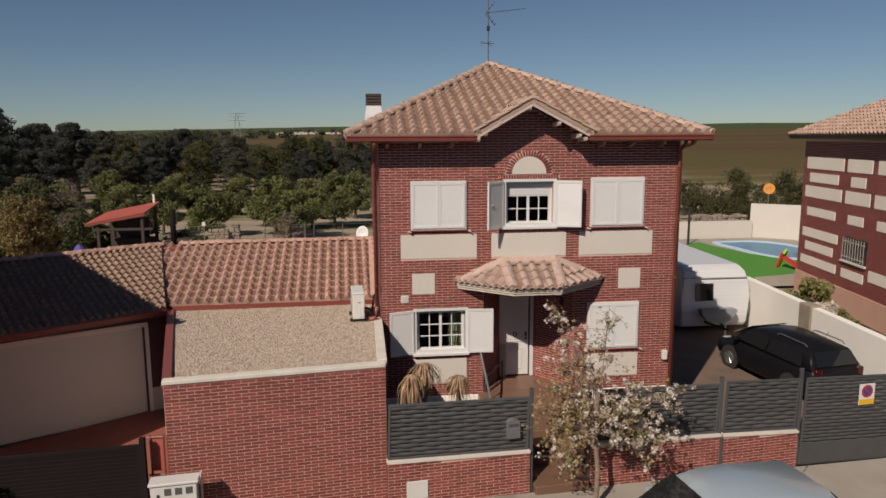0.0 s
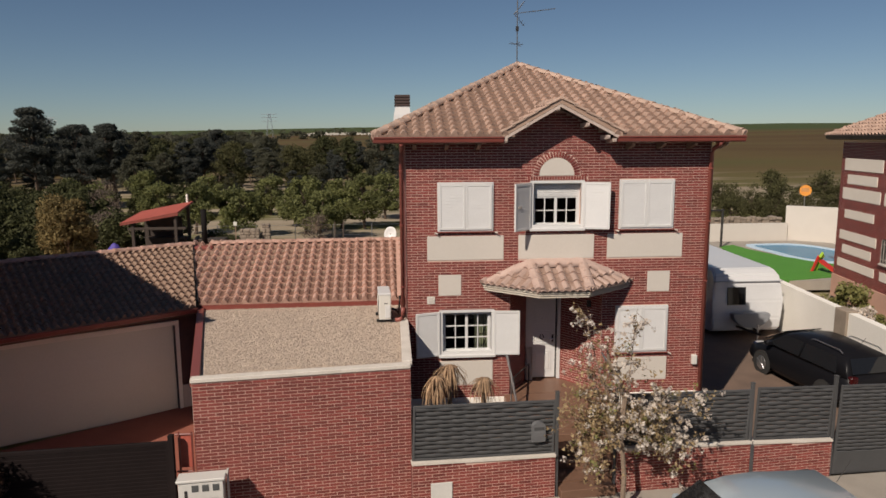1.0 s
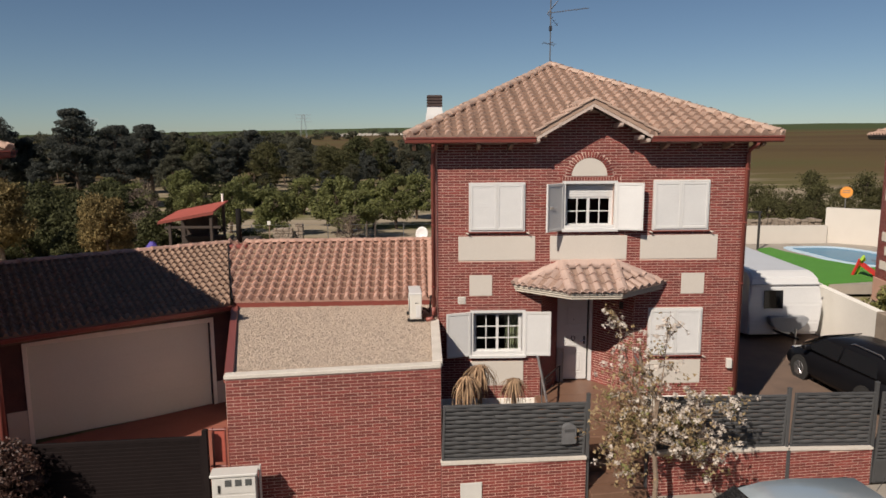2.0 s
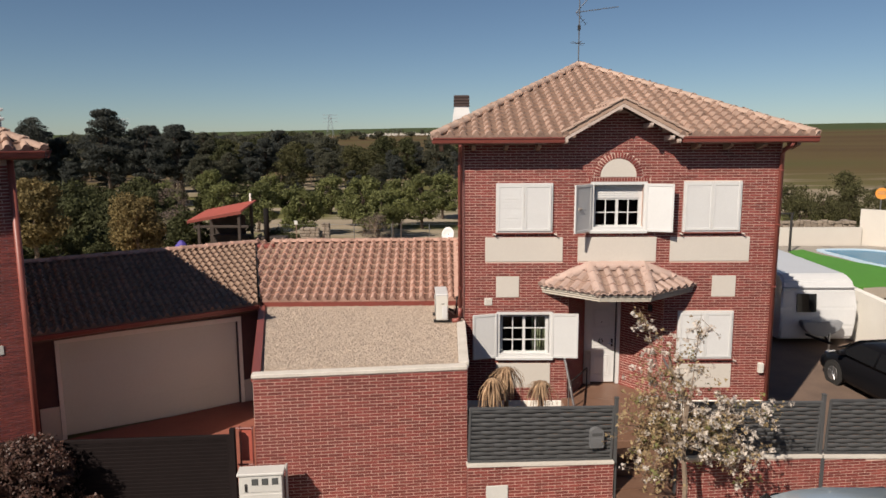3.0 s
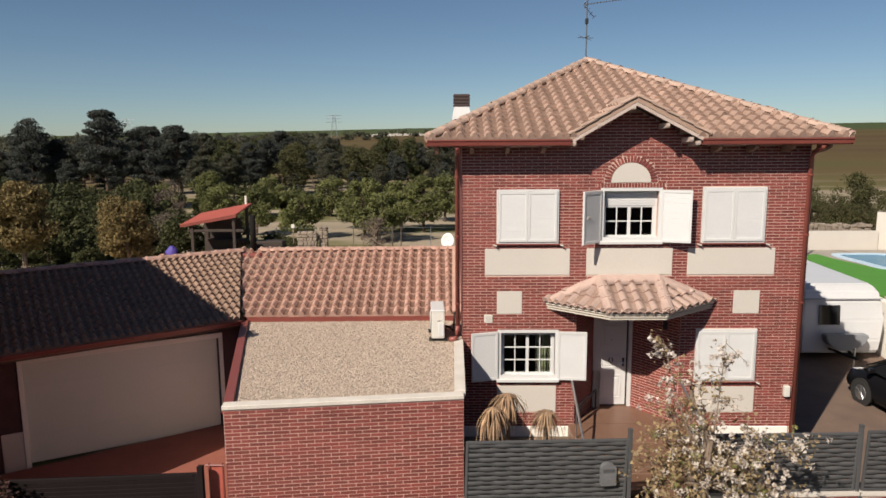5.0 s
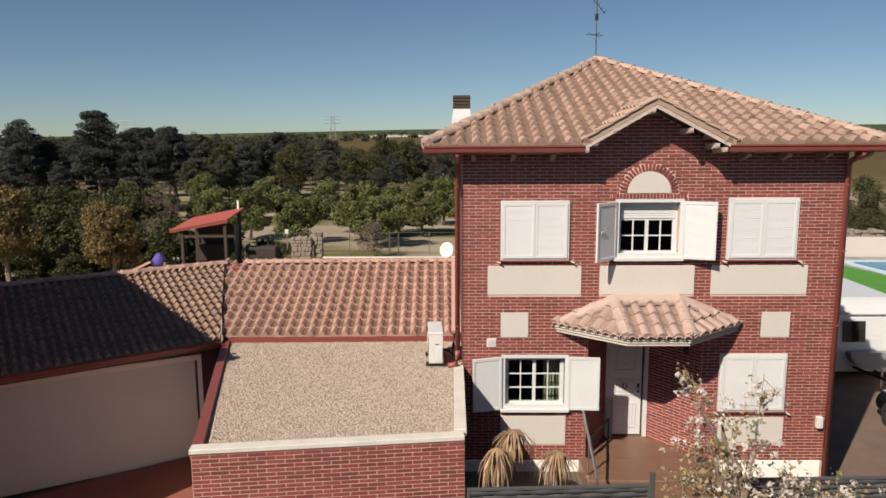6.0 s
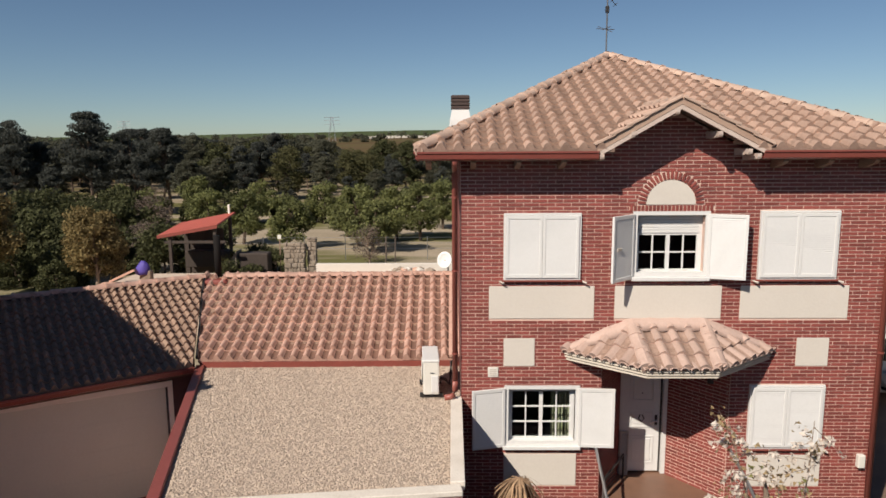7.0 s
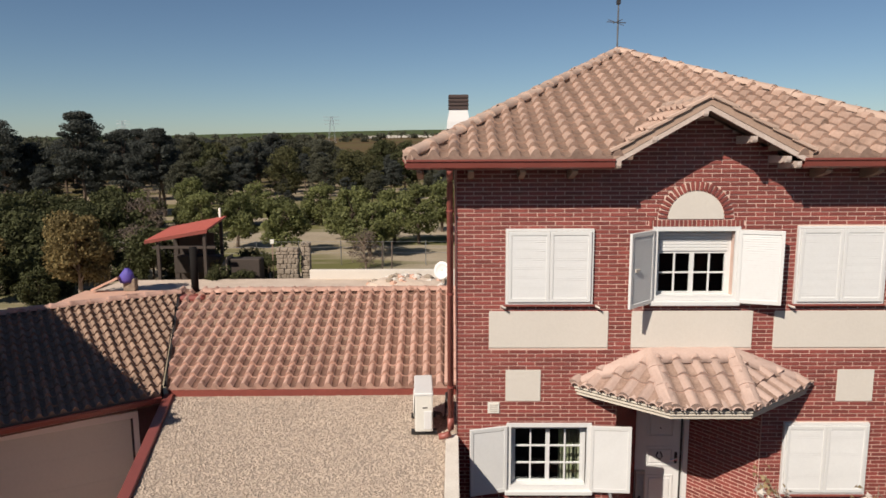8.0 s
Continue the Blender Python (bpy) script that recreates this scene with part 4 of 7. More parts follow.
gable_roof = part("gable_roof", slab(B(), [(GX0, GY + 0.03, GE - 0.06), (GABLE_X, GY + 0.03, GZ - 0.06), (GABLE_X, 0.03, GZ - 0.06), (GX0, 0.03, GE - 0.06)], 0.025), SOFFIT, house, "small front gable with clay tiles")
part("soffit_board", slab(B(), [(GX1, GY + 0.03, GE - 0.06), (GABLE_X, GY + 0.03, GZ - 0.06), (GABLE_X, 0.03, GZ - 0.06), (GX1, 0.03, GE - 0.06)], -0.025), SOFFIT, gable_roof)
for x, sgn in ((GX0, 1), (GX1, -1)):
    a = Vector((x, GY, GE))
    top = Vector((GABLE_X, GY, GZ))
    v = (top - a).normalized()
    back = Vector((x, RY0 + (GE - RZ) / FRONT_SLOPE, GE))
    rise = (top - a).length
    keep = Vector((GABLE_X - sgn * 0.3, GY + 0.2, 7.2))
    valley = side_cut(back, ridge_end, keep)
    cuts = [valley, (top, (sgn, 0, 0)), (Vector((0, GY, 0)), (0, -1, 0))]
    start = a if sgn < 0 else Vector((x, GY + 2.6, GE))
    tiled_face(gable_roof, start, (0, 1 if sgn < 0 else -1, 0), v, 2.6, rise, cuts, TILE, TILE_JOINED, limit=40, seed=11 + sgn, w=0.27, g=0.30, tall=0.045)
    # verge tiles, barge board and the pale rafter under it
    side = Vector((0, 0, 1)).cross(v)
    n = Vector((-v.z * 1.0, 0, v.x)) if v.x > 0 else Vector((v.z, 0, -v.x))
    count = 5
    for k in range(count):
        p0, p1 = a + v * (rise * k / count - 0.05), a + v * (rise * (k + 1) / count + 0.02)
        bm = B()
        slab(bm, [p0 + n * 0.118, p1 + n * 0.086, p1 + n * 0.045, p0 + n * 0.066], 0.055 * sgn)
        bmesh.ops.bevel(bm, geom=bm.edges[:], offset=0.008, segments=1, affect="EDGES")
        bmesh.ops.translate(bm, verts=bm.verts, vec=(0, -0.035, 0))
        part("verge_tile", bm, TILE_CAP, gable_roof)
    bm = B()
    end = a - v * 0.04
    slab(bm, [end + Vector((0, 0, 0.085)), top + Vector((0, 0, 0.085)), top - Vector((0, 0, 0.045)), end - Vector((0, 0, 0.045))], 0.03 * sgn)
    part("barge_board", bm, VERGE, gable_roof, "smooth tan barge board")
    bm = B()
    slab(bm, [a - Vector((0, 0, 0.053)), top - Vector((0, 0, 0.053)), top - Vector((0, 0, 0.12)), a - Vector((0, 0, 0.12))], 0.05 * sgn)
    part("rafter", bm, RAFTER, gable_roof, "pale timber rafter")
ridge(gable_roof, (GABLE_X, GY - 0.01, GZ), ridge_end, TILE_CAP, lift=0.04, r=0.10)
for x, z in ((GABLE_X, GZ - 0.24), (GABLE_X - 0.66, GZ - 0.58), (GABLE_X + 0.66, GZ - 0.58), (GX1 - 0.08, GE - 0.22), (GX1 - 0.22, GE - 0.15), (GX0 + 0.10, GE - 0.22)):
    bm = B()
    prof_ = ((-0.575, 0.13), (0.0, 0.13), (0.0, 0.02), (-0.42, 0.035), (-0.48, 0.065), (-0.50, 0.04), (-0.56, 0.05), (-0.575, 0.08))
    slab(bm, [(x - 0.03, y_, z + z_) for y_, z_ in prof_], 0.06)
    part("corbel", bm, RAFTER, gable_roof, "weathered white timber corbel")

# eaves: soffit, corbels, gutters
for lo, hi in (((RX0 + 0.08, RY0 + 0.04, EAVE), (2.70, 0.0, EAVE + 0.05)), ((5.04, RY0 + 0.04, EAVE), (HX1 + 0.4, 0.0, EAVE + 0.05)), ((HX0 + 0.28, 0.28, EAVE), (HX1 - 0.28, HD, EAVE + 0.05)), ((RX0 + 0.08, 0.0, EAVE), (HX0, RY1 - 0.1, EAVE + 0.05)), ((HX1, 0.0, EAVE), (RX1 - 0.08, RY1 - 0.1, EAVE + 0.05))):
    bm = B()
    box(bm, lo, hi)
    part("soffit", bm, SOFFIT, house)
bm = B()
slab(bm, [(0, -0.46, 0.0), (0, 0.0, 0.0), (0, 0.0, -0.17), (0, -0.10, -0.17), (0, -0.40, -0.09), (0, -0.46, -0.05)], 0.08)
corbel_data = as_mesh("corbel", bm, TIMBER)
for x in (0.05, 0.75, 1.45, 2.15, 5.55, 6.25, 6.95, 7.65):
    piece("corbel", corbel_data, Matrix.Translation((x, 0, EAVE)), house)


def gutter(parent, a, b, out, mat=GUTTER):
    """A moulded gutter along the eave, hung outward."""
    a, b, o = Vector(a), Vector(b), Vector(out)
    prof = [(0.0, 0.06), (0.0, -0.05), (0.05, -0.075), (0.09, -0.05), (0.105, 0.02), (0.125, 0.035), (0.125, 0.06), (0.105, 0.06), (0.085, -0.02), (0.05, -0.045), (0.02, -0.03), (0.02, 0.06)]
    bm = B()
    loft(bm, [[p + o * x + Vector((0, 0, z)) for x, z in prof] for p in (a, b)])
    return part("gutter", bm, mat, parent, "oxide-red metal gutter" if mat is GUTTER else "gutter coloured dark like the shaded eave")


gutter(house, (RX0 - 0.02, RY0 + 0.05, 6.49), (2.62, RY0 + 0.05, 6.49), (0, -1, 0))
gutter(house, (5.12, RY0 + 0.05, 6.49), (RX1 + 0.02, RY0 + 0.05, 6.49), (0, -1, 0))
gutter(house, (RX0 + 0.05, RY0 + 0.05, 6.49), (RX0 + 0.05, RY1, 6.49), (-1, 0, 0))
gutter(house, (RX1 - 0.05, RY0 + 0.05, 6.49), (RX1 - 0.05, RY1, 6.49), (1, 0, 0))
bm = B()
tube(bm, [(0.42, -0.50, 6.42), (0.42, -0.44, 6.36), (0.42, -0.14, 6.28), (0.42, -0.07, 6.18), (0.42, -0.07, 2.70)], 0.048, 10)
part("downpipe", bm, PIPE, house, "oxide-red downpipe with a swan neck", True)
part("pipe_shoe", tube(B(), [(0.42, -0.07, 2.74), (0.42, -0.07, 2.56), (0.40, -0.08, 2.49), (0.34, -0.09, 2.46), (0.24, -0.10, 2.45)], 0.050, 10), PIPE, house, "oxide-red shoe at the foot of the downpipe", True)
bm = B()
tube(bm, [(7.46, -0.50, 6.42), (7.46, -0.44, 6.36), (7.46, -0.14, 6.26), (7.46, -0.06, 6.16), (7.46, -0.06, 0.15)], 0.05, 10)
part("downpipe", bm, PIPE, house, "oxide-red downpipe", True)
for x in (0.42, 7.46):
    for z in (3.2, 4.6, 5.8):
        part("pipe_clip", disc(B(), (x, -0.07, z), (0, 0, 1), 0.056, 0.03, 10), GUTTER, house)
part("wall_box", boxed((7.24, -0.10, 1.19), (7.36, 0.0, 1.42), 0.012), PLASTIC_WHITE, house, "small off-white junction box")
part("wall_lamp", disc(B(), (4.83, 0.30, 2.72), (0, 0, -1), 0.06, 0.16, 10), BLACK_IRON, house)

# canopy over the porch
CA, CB, CC, CD = (Vector(p) for p in ((2.22, 0.0, 3.26), (3.36, -1.0, 3.26), (4.48, -1.0, 3.26), (5.72, 0.0, 3.26)))
CP, CQ = Vector((3.34, 0.0, 3.70)), Vector((4.54, 0.0, 3.70))
canopy_base = B()
for k, (drop, inset) in enumerate(((0.17, 0.05), (0.12, 0.03), (0.07, 0.015), (0.02, 0.0))):
    shrink = [(CA.x + inset, 0.0), (CB.x + inset * 0.4, CB.y + inset), (CC.x - inset * 0.4, CC.y + inset), (CD.x - inset, 0.0)]
    prism(canopy_base, shrink, 3.25 - drop, 3.25 - drop + 0.029)
canopy = part("canopy", canopy_base, CANOPY_CREAM, house, "hexagonal porch canopy with white mouldings and clay tiles")
canopy_core = B()
prism(canopy_core, [(CA.x + 0.16, 0.0), (CB.x + 0.08, CB.y + 0.13), (CC.x - 0.08, CC.y + 0.13), (CD.x - 0.16, 0.0)], 3.09, 3.24)
# the darker tan of the core paints groove shade between the cream mouldings
part("fascia", canopy_core, VERGE, canopy)
bm = B()
va = [bm.verts.new(p - Vector((0, 0, 0.04))) for p in (CA, CB, CC, CD, CP, CQ)]
for f in ((0, 1, 4), (1, 2, 5, 4), (2, 3, 5), (0, 4, 5, 3), (3, 2, 1, 0)):
    bm.faces.new([va[k] for k in f])
part("roof_deck", bm, CANOPY_PAN, canopy)
for k, (a, b, p, q) in enumerate(((CA, CB, CP, CP), (CB, CC, CP, CQ), (CC, CD, CQ, CQ))):
    u = (b - a).normalized()
    n = u.cross(p - a).normalized()
    v = n.cross(u)
    inside = (a + b + p + q) / 4
    cuts = [side_cut(a, p, inside), side_cut(b, q, inside), (Vector((0, 0.0, 0)), (0, 1, 0))]
    tiled_face(canopy, a - u * 0.02, u, v, (b - a).length, (p - a).dot(v) + 0.05, cuts, TILE_CANOPY, TILE_CANOPY_JOINED, limit=60, tall=0.046, w=0.270, g=0.31, seed=21 + k)
for a, b in ((CB, CP), (CC, CQ)):
    ridge(canopy, a, b, CANOPY_MORTAR, gauge=0.36, lift=0.035, r=0.115)
    part("mortar_bed", tube(B(), [a + Vector((0, 0, 0.0)), b + Vector((0, 0, 0.0))], 0.10, 8), CANOPY_MORTAR, canopy)
# pink mortar fillet where the canopy meets the wall
for a, b in ((CA, CP), (CP, CQ), (CQ, CD)):
    bm = B()
    steps = 8
    rows_ = []
    for k in range(steps + 1):
        p = a.lerp(b, 0.05 + 0.90 * k / steps if a.z != b.z else k / steps)
        wob = 0.008 * math.sin(k * 2.3 + a.x)
        s = 0.4 + 0.6 * min(1.0, (p.z - CA.z) / (CP.z - CA.z) * 1.6)      # thinner towards the eave
        rows_.append([bm.verts.new(p + Vector(q) * s) for q in ((0, 0.0, 0.10 + wob), (0, -0.03, 0.097 + wob), (0, -0.11, 0.062), (0, -0.23 + wob * 3, -0.07), (0, 0.0, -0.05))])
    for r0, r1 in zip(rows_, rows_[1:]):
        for k in range(4):
            bm.faces.new((r0[k], r0[k + 1], r1[k + 1], r1[k]))
    part("mortar_fillet", bm, CANOPY_MORTAR, canopy, "pink mortar fillet against the wall", True)

# scalloped row of short tile ends along the canopy's eave
for a, b in ((CA, CB), (CB, CC), (CC, CD)):
    u = (b - a).normalized()
    out = Vector((u.y, -u.x, 0))
    length = (b - a).length
    count = round(length / 0.155)
    for k in range(count):
        c = a + u * (length * (k + 0.5) / count)
        bm = B()
        arcs = []
        for back, lift in ((0.055, -0.012), (-0.20, 0.055)):
            for r in (0.068, 0.050):
                arcs.append([c + out * back + u * (r * math.cos(t)) + Vector((0, 0, lift + 0.72 * r * math.sin(t) - 0.012)) for t in [math.pi * j / 6 for j in range(7)]])
        fo, fi, bo, bi = [[bm.verts.new(p) for p in arc] for arc in arcs]
        for j in range(6):
            for r0, r1 in ((fo, bo), (bi, fi), (fi, fo)):
                bm.faces.new((r0[j], r0[j + 1], r1[j + 1], r1[j]))
        part("eave_tile", bm, TILE_CANOPY, canopy, "", True)

# porch floor and steps down to the gate
bm = B()
prism(bm, [(2.95, 0.0), (5.0, 0.0), (4.6, 1.04), (3.4, 1.04)], 0.2, 0.57)
box(bm, (2.75, -0.95, 0.0), (5.25, -0.002, 0.57), 0.015)
solid("porch_floor", bm, PORCH_TILE, "brown terracotta porch landing before the door", "porch", kind="structure")
for k in range(4):
    z = 0.57 - 0.165 * (k + 1)
    solid("step", boxed((3.0, -0.95 - 0.33 * (k + 1), -0.5), (4.75, -0.952 - 0.33 * k, z), 0.012), PORCH_TILE, "brown terracotta garden step", "step", "porch steps", kind="structure")

# chimney and aerial
chimney = thing("chimney", pose(0.62, 9.35, 6.75), "white rendered chimney with a dark brown louvred cap", "chimney", in_place=True)
bm = B()
loft(bm, [[(0.62 + sx * w, 9.35 + sy * w, z) for sx, sy in ((-1, -1), (1, -1), (1, 1), (-1, 1))] for z, w in ((6.6, 0.36), (7.3, 0.30), (7.62, 0.24))])
part("shaft", bm, WHITE, chimney)
for k in range(4):
    z = 7.62 + k * 0.10
    bm = B()
    loft(bm, [[(0.62 + sx * w, 9.35 + sy * w, zz) for sx, sy in ((-1, -1), (1, -1), (1, 1), (-1, 1))] for zz, w in ((z, 0.27), (z + 0.05, 0.27), (z + 0.085, 0.24))])
    part("cap_ring", bm, SLATE_CAP, chimney)
part("flue", boxed((0.44, 9.17, 7.55), (0.80, 9.53, 8.0)), DARK, chimney)

antenna = thing("tv_antenna", pose(APEX.x, APEX.y, APEX.z), "grey television aerial on a thin mast", "antenna", in_place=True)
ax, ay, az = APEX.x - 0.02, APEX.y + 0.05, APEX.z
part("mast", tube(B(), [(ax, ay, az - 0.1), (ax, ay, az + 1.85)], 0.017, 8), AERIAL, antenna)
bm = B()
tube(bm, [(ax - 0.25, ay - 0.1, az + 0.62), (ax + 0.18, ay + 0.05, az + 0.62)], 0.009, 6)
tube(bm, [(ax - 0.05, ay + 0.2, az + 0.64), (ax + 0.03, ay - 0.25, az + 0.64)], 0.009, 6)
tube(bm, [(ax - 0.2, ay, az + 0.68), (ax + 0.12, ay, az + 0.56)], 0.007, 6)
part("fm_dipole", bm, AERIAL, antenna)
part("amplifier", boxed((ax - 0.04, ay - 0.04, az + 0.98), (ax + 0.04, ay + 0.04, az + 1.12), 0.008), BLACK_IRON, antenna)
boom0, boom1 = Vector((ax - 0.10, ay, az + 1.47)), Vector((ax + 1.08, ay - 0.1, az + 1.60))
part("boom", tube(B(), [boom0, boom1], 0.010, 6), AERIAL, antenna)
for k in range(14):
    c = boom0 + (boom1 - boom0) * ((k + 1.6) / 15)
    part("element", tube(B(), [c + Vector((-0.02, -0.14, 0)), c + Vector((0.02, 0.14, 0))], 0.005, 5), AERIAL, antenna)
for s in (-1, 1):
    bm = B()
    for k in range(4):
        c = boom0 + Vector((0.06 + 0.075 * k, 0, s * (0.04 + 0.09 * k)))
        tube(bm, [c + Vector((0, -0.22, 0)), c + Vector((0, 0.22, 0))], 0.006, 5)
    tube(bm, [boom0, boom0 + Vector((0.3, 0, s * 0.34))], 0.008, 5)
    part("reflector", bm, AERIAL, antenna)

# ---- garage wing with a gravel roof ----
GFL, GFR, GBL = Vector((-3.32, -3.68)), Vector((0.50, -3.20)), Vector((-4.65, 1.82))
garage = thing("garage_wing", pose(-2.0, -1.0, -0.4), "single-storey brick garage wing with a flat gravel roof", "garage", in_place=True)
gdir = GFR - GFL
gfront = part("wall", wall_with_holes(B(), GFL, gdir, gdir.length, -0.6, 2.35, 0.25, []), MORTAR, garage, "red brick garage front wall")
gleft = GFL - GBL
part("side_wall", wall_with_holes(B(), GBL, gleft, gleft.length, -0.6, 2.28, 0.12, []), MORTAR, garage)
part("side_wall", boxed((0.36, -3.0, -0.6), (0.50, -0.002, 2.30)), BRICK_FAR, garage)
bricks(gfront, GFL - gdir.normalized() * 0.0, gdir, gdir.length, -0.42, 2.35, limit=300, near=lambda s, z: z > 1.2)
# coping
m_front = Matrix.Translation((GFL.x, GFL.y, 0)) @ Matrix.Rotation(math.atan2(gdir.y, gdir.x), 4, "Z")
part("coping", boxed((-0.02, -0.03, 2.35), (gdir.length + 0.0, 0.17, 2.42), 0.008, m=m_front), STONE_CAP, garage, "white stone coping")
part("coping", boxed((0.345, -2.99, 2.31), (0.535, 0.06, 2.425), 0.008), STONE_CAP, garage, "white stone coping")
m_side = Matrix.Translation((GBL.x, GBL.y, 0)) @ Matrix.Rotation(math.atan2(gleft.y, gleft.x), 4, "Z")
part("flashing", boxed((-0.2, -0.03, 2.25), (gleft.length - 0.06, 0.135, 2.335), 0.012, m=m_side), GUTTER, garage, "oxide-red metal flashing")
bm = B()
prism(bm, [(GFL.x + 0.04, GFL.y + 0.14), (0.36, -3.0), (0.36, 0.0), (HX0 + 0.0, 0.0), (HX0, 2.25), (GBL.x - 0.02, GBL.y + 0.25)], 2.02, 2.27)
part("roof_deck", bm, GRAVEL_BED, garage)

# pebbles
rnd = random.Random(5)
stone_shape = [(1, 0, 0), (-1, 0, 0), (0, 1, 0), (0, -1, 0), (0, 0, 1)]
stone_faces = [(0, 2, 4), (2, 1, 4), (1, 3, 4), (3, 0, 4)]
outline = [(GFL.x + 0.15, GFL.y + 0.22), (0.34, -2.98), (0.34, 0.06), (HX0 - 0.02, 0.06), (HX0 - 0.02, 2.10), (GBL.x + 0.10, 1.99)]


def inside(x, y, poly):
    hit = False
    for (x0, y0), (x1, y1) in zip(poly, poly[1:] + poly[:1]):
        if (y0 > y) != (y1 > y) and x < x0 + (x1 - x0) * (y - y0) / (y1 - y0):
            hit = not hit
    return hit


verts, faces = [], []
while len(verts) < 5 * 30000:
    x, y = rnd.uniform(-4.6, 0.5), rnd.uniform(-3.6, 2.1)
    if not inside(x, y, outline):
        continue
    r, a = rnd.uniform(0.011, 0.029), rnd.uniform(0, 6.28)
    m = Matrix.Translation((x, y, 2.268 + rnd.uniform(0, 0.008))) @ Euler((rnd.uniform(-0.5, 0.5), rnd.uniform(-0.5, 0.5), a)).to_matrix().to_4x4() @ Matrix.Diagonal((r, r * rnd.uniform(0.6, 1), r * rnd.uniform(0.5, 0.9), 1))
    k = len(verts)
    verts += [m @ Vector(p) for p in stone_shape]
    faces += [tuple(k + c for c in f) for f in stone_faces]
raw("gravel", verts, faces, GRAVEL, garage, kind="stuff")

# tiled lean-to roof behind the gravel
LEAN_A, LEAN_B = Vector((-4.70, 2.06, 2.41)), Vector((0.50, 2.16, 2.41))
LEAN_C, LEAN_D = Vector((0.50, 5.54, 3.46)), Vector((-5.66, 5.34, 3.46))
lean = part("tiled_roof", slab(B(), [LEAN_A, LEAN_B, LEAN_C, LEAN_D], -0.06), TIMBER, garage, "pinkish clay tile roof")
u = (LEAN_B - LEAN_A).normalized()
v = (LEAN_C - LEAN_B)
v = (v - u * v.dot(u))
n = u.cross(v).normalized()
tiled_face(lean, LEAN_A - u * 1.2, u, v, 6.5, v.length + 0.1, [side_cut(LEAN_A, LEAN_D, (-2, 4, 3)), (LEAN_B, (1, 0, 0)), (LEAN_C, (0, 1, 0))], TILE_PINK, TILE_PINK_JOINED, limit=300, seed=31, w=0.252, g=0.335)
ridge(lean, LEAN_D + Vector((0.55, 0, 0)), LEAN_C, TILE_PINK, gauge=0.345, lift=0.045, r=0.12)
part("back_slope", slab(B(), [LEAN_D, LEAN_C, LEAN_C + Vector((0, 2.6, -0.75)), LEAN_D + Vector((0, 2.6, -0.75))], -0.06), TIMBER, garage)
part("eave_board", slab(B(), [(-4.66, 2.02, 2.20), (0.50, 2.12, 2.20), (0.50, 2.12, 2.385), (-4.66, 2.02, 2.385)], -0.04), GUTTER, garage, "oxide-red eave board")
part("step_flashing", boxed((0.30, 2.0, 2.5), (0.508, 5.5, 2.54), m=Matrix.Translation((0.4, 2.0, 2.5)) @ Matrix.Rotation(math.atan2(1.02, 3.6), 4, "X") @ Matrix.Translation((-0.4, -2.0, -2.5))), TILE_PINK, garage)
part("back_wall", boxed((-5.9, 5.5, -0.6), (0.5, 5.7, 3.3)), RENDER_CREAM, garage)
part("valley_strip", tube(B(), [LEAN_A + Vector((-0.02, 0, 0.05)), LEAN_D + Vector((0, 0, 0.05))], 0.03, 6), BLACK_IRON, garage)

stove = thing("stove_pipe", pose(-5.34, 5.42, 3.45), "black metal stove pipe with a red base on the ridge", "chimney", in_place=True)
part("pipe", tube(B(), [(-5.34, 5.42, 3.40), (-5.34, 5.42, 4.48)], 0.082, 12), STOVE_BLACK, stove, "", True)
part("base", boxed((-5.58, 4.98, 3.30), (-5.02, 5.66, 3.445), 0.05), GUTTER, stove, "red sealed base")

ac = thing("air_conditioner", pose(-0.015, 0.70, 2.28), "white split air-conditioning unit standing on the gravel", "air conditioner", in_place=True)
AC = Matrix.Translation((-0.015, 0.70, 2.30)) @ Matrix.Rotation(radians(3), 4, "Z")
part("casing", boxed((-0.14, -0.42, 0.06), (0.14, 0.42, 0.66), 0.03, AC, 2), PLASTIC_WHITE, ac)
part("lid", boxed((-0.148, -0.428, 0.63), (0.148, 0.428, 0.685), 0.035, AC, 3), WHITE, ac)
for y in (-0.33, 0.33):
    part("foot", boxed((-0.2, y - 0.04, 0.0), (0.2, y + 0.04, 0.06), m=AC), BLACK_IRON, ac)
part("fan_grille", disc(B(), AC @ Vector((-0.142, 0.05, 0.36)), (-1, 0, 0), 0.23, 0.012, 24), METER_GREY, ac)
part("label", boxed((-0.02, -0.424, 0.44), (0.06, -0.42, 0.455), m=AC), BLACK_IRON, ac)
part("service_cover", boxed((0.0, -0.432, 0.10), (0.125, -0.418, 0.40), 0.008, AC), WHITE, ac)
part("hose", tube(B(), [AC @ Vector(p) for p in ((0.16, -0.1, 0.25), (0.26, -0.1, 0.22), (0.33, -0.06, 0.12), (0.36, 0.0, 0.3), (0.37, 0.05, 0.5), (0.48, 0.08, 0.52))], 0.028, 8), BLACK_IRON, ac, "", True)
part("hose", tube(B(), [AC @ Vector(p) for p in ((0.16, 0.1, 0.2), (0.24, 0.1, 0.14), (0.30, 0.2, 0.05), (0.42, 0.35, 0.04))], 0.022, 8), PLASTIC_WHITE, ac, "", True)

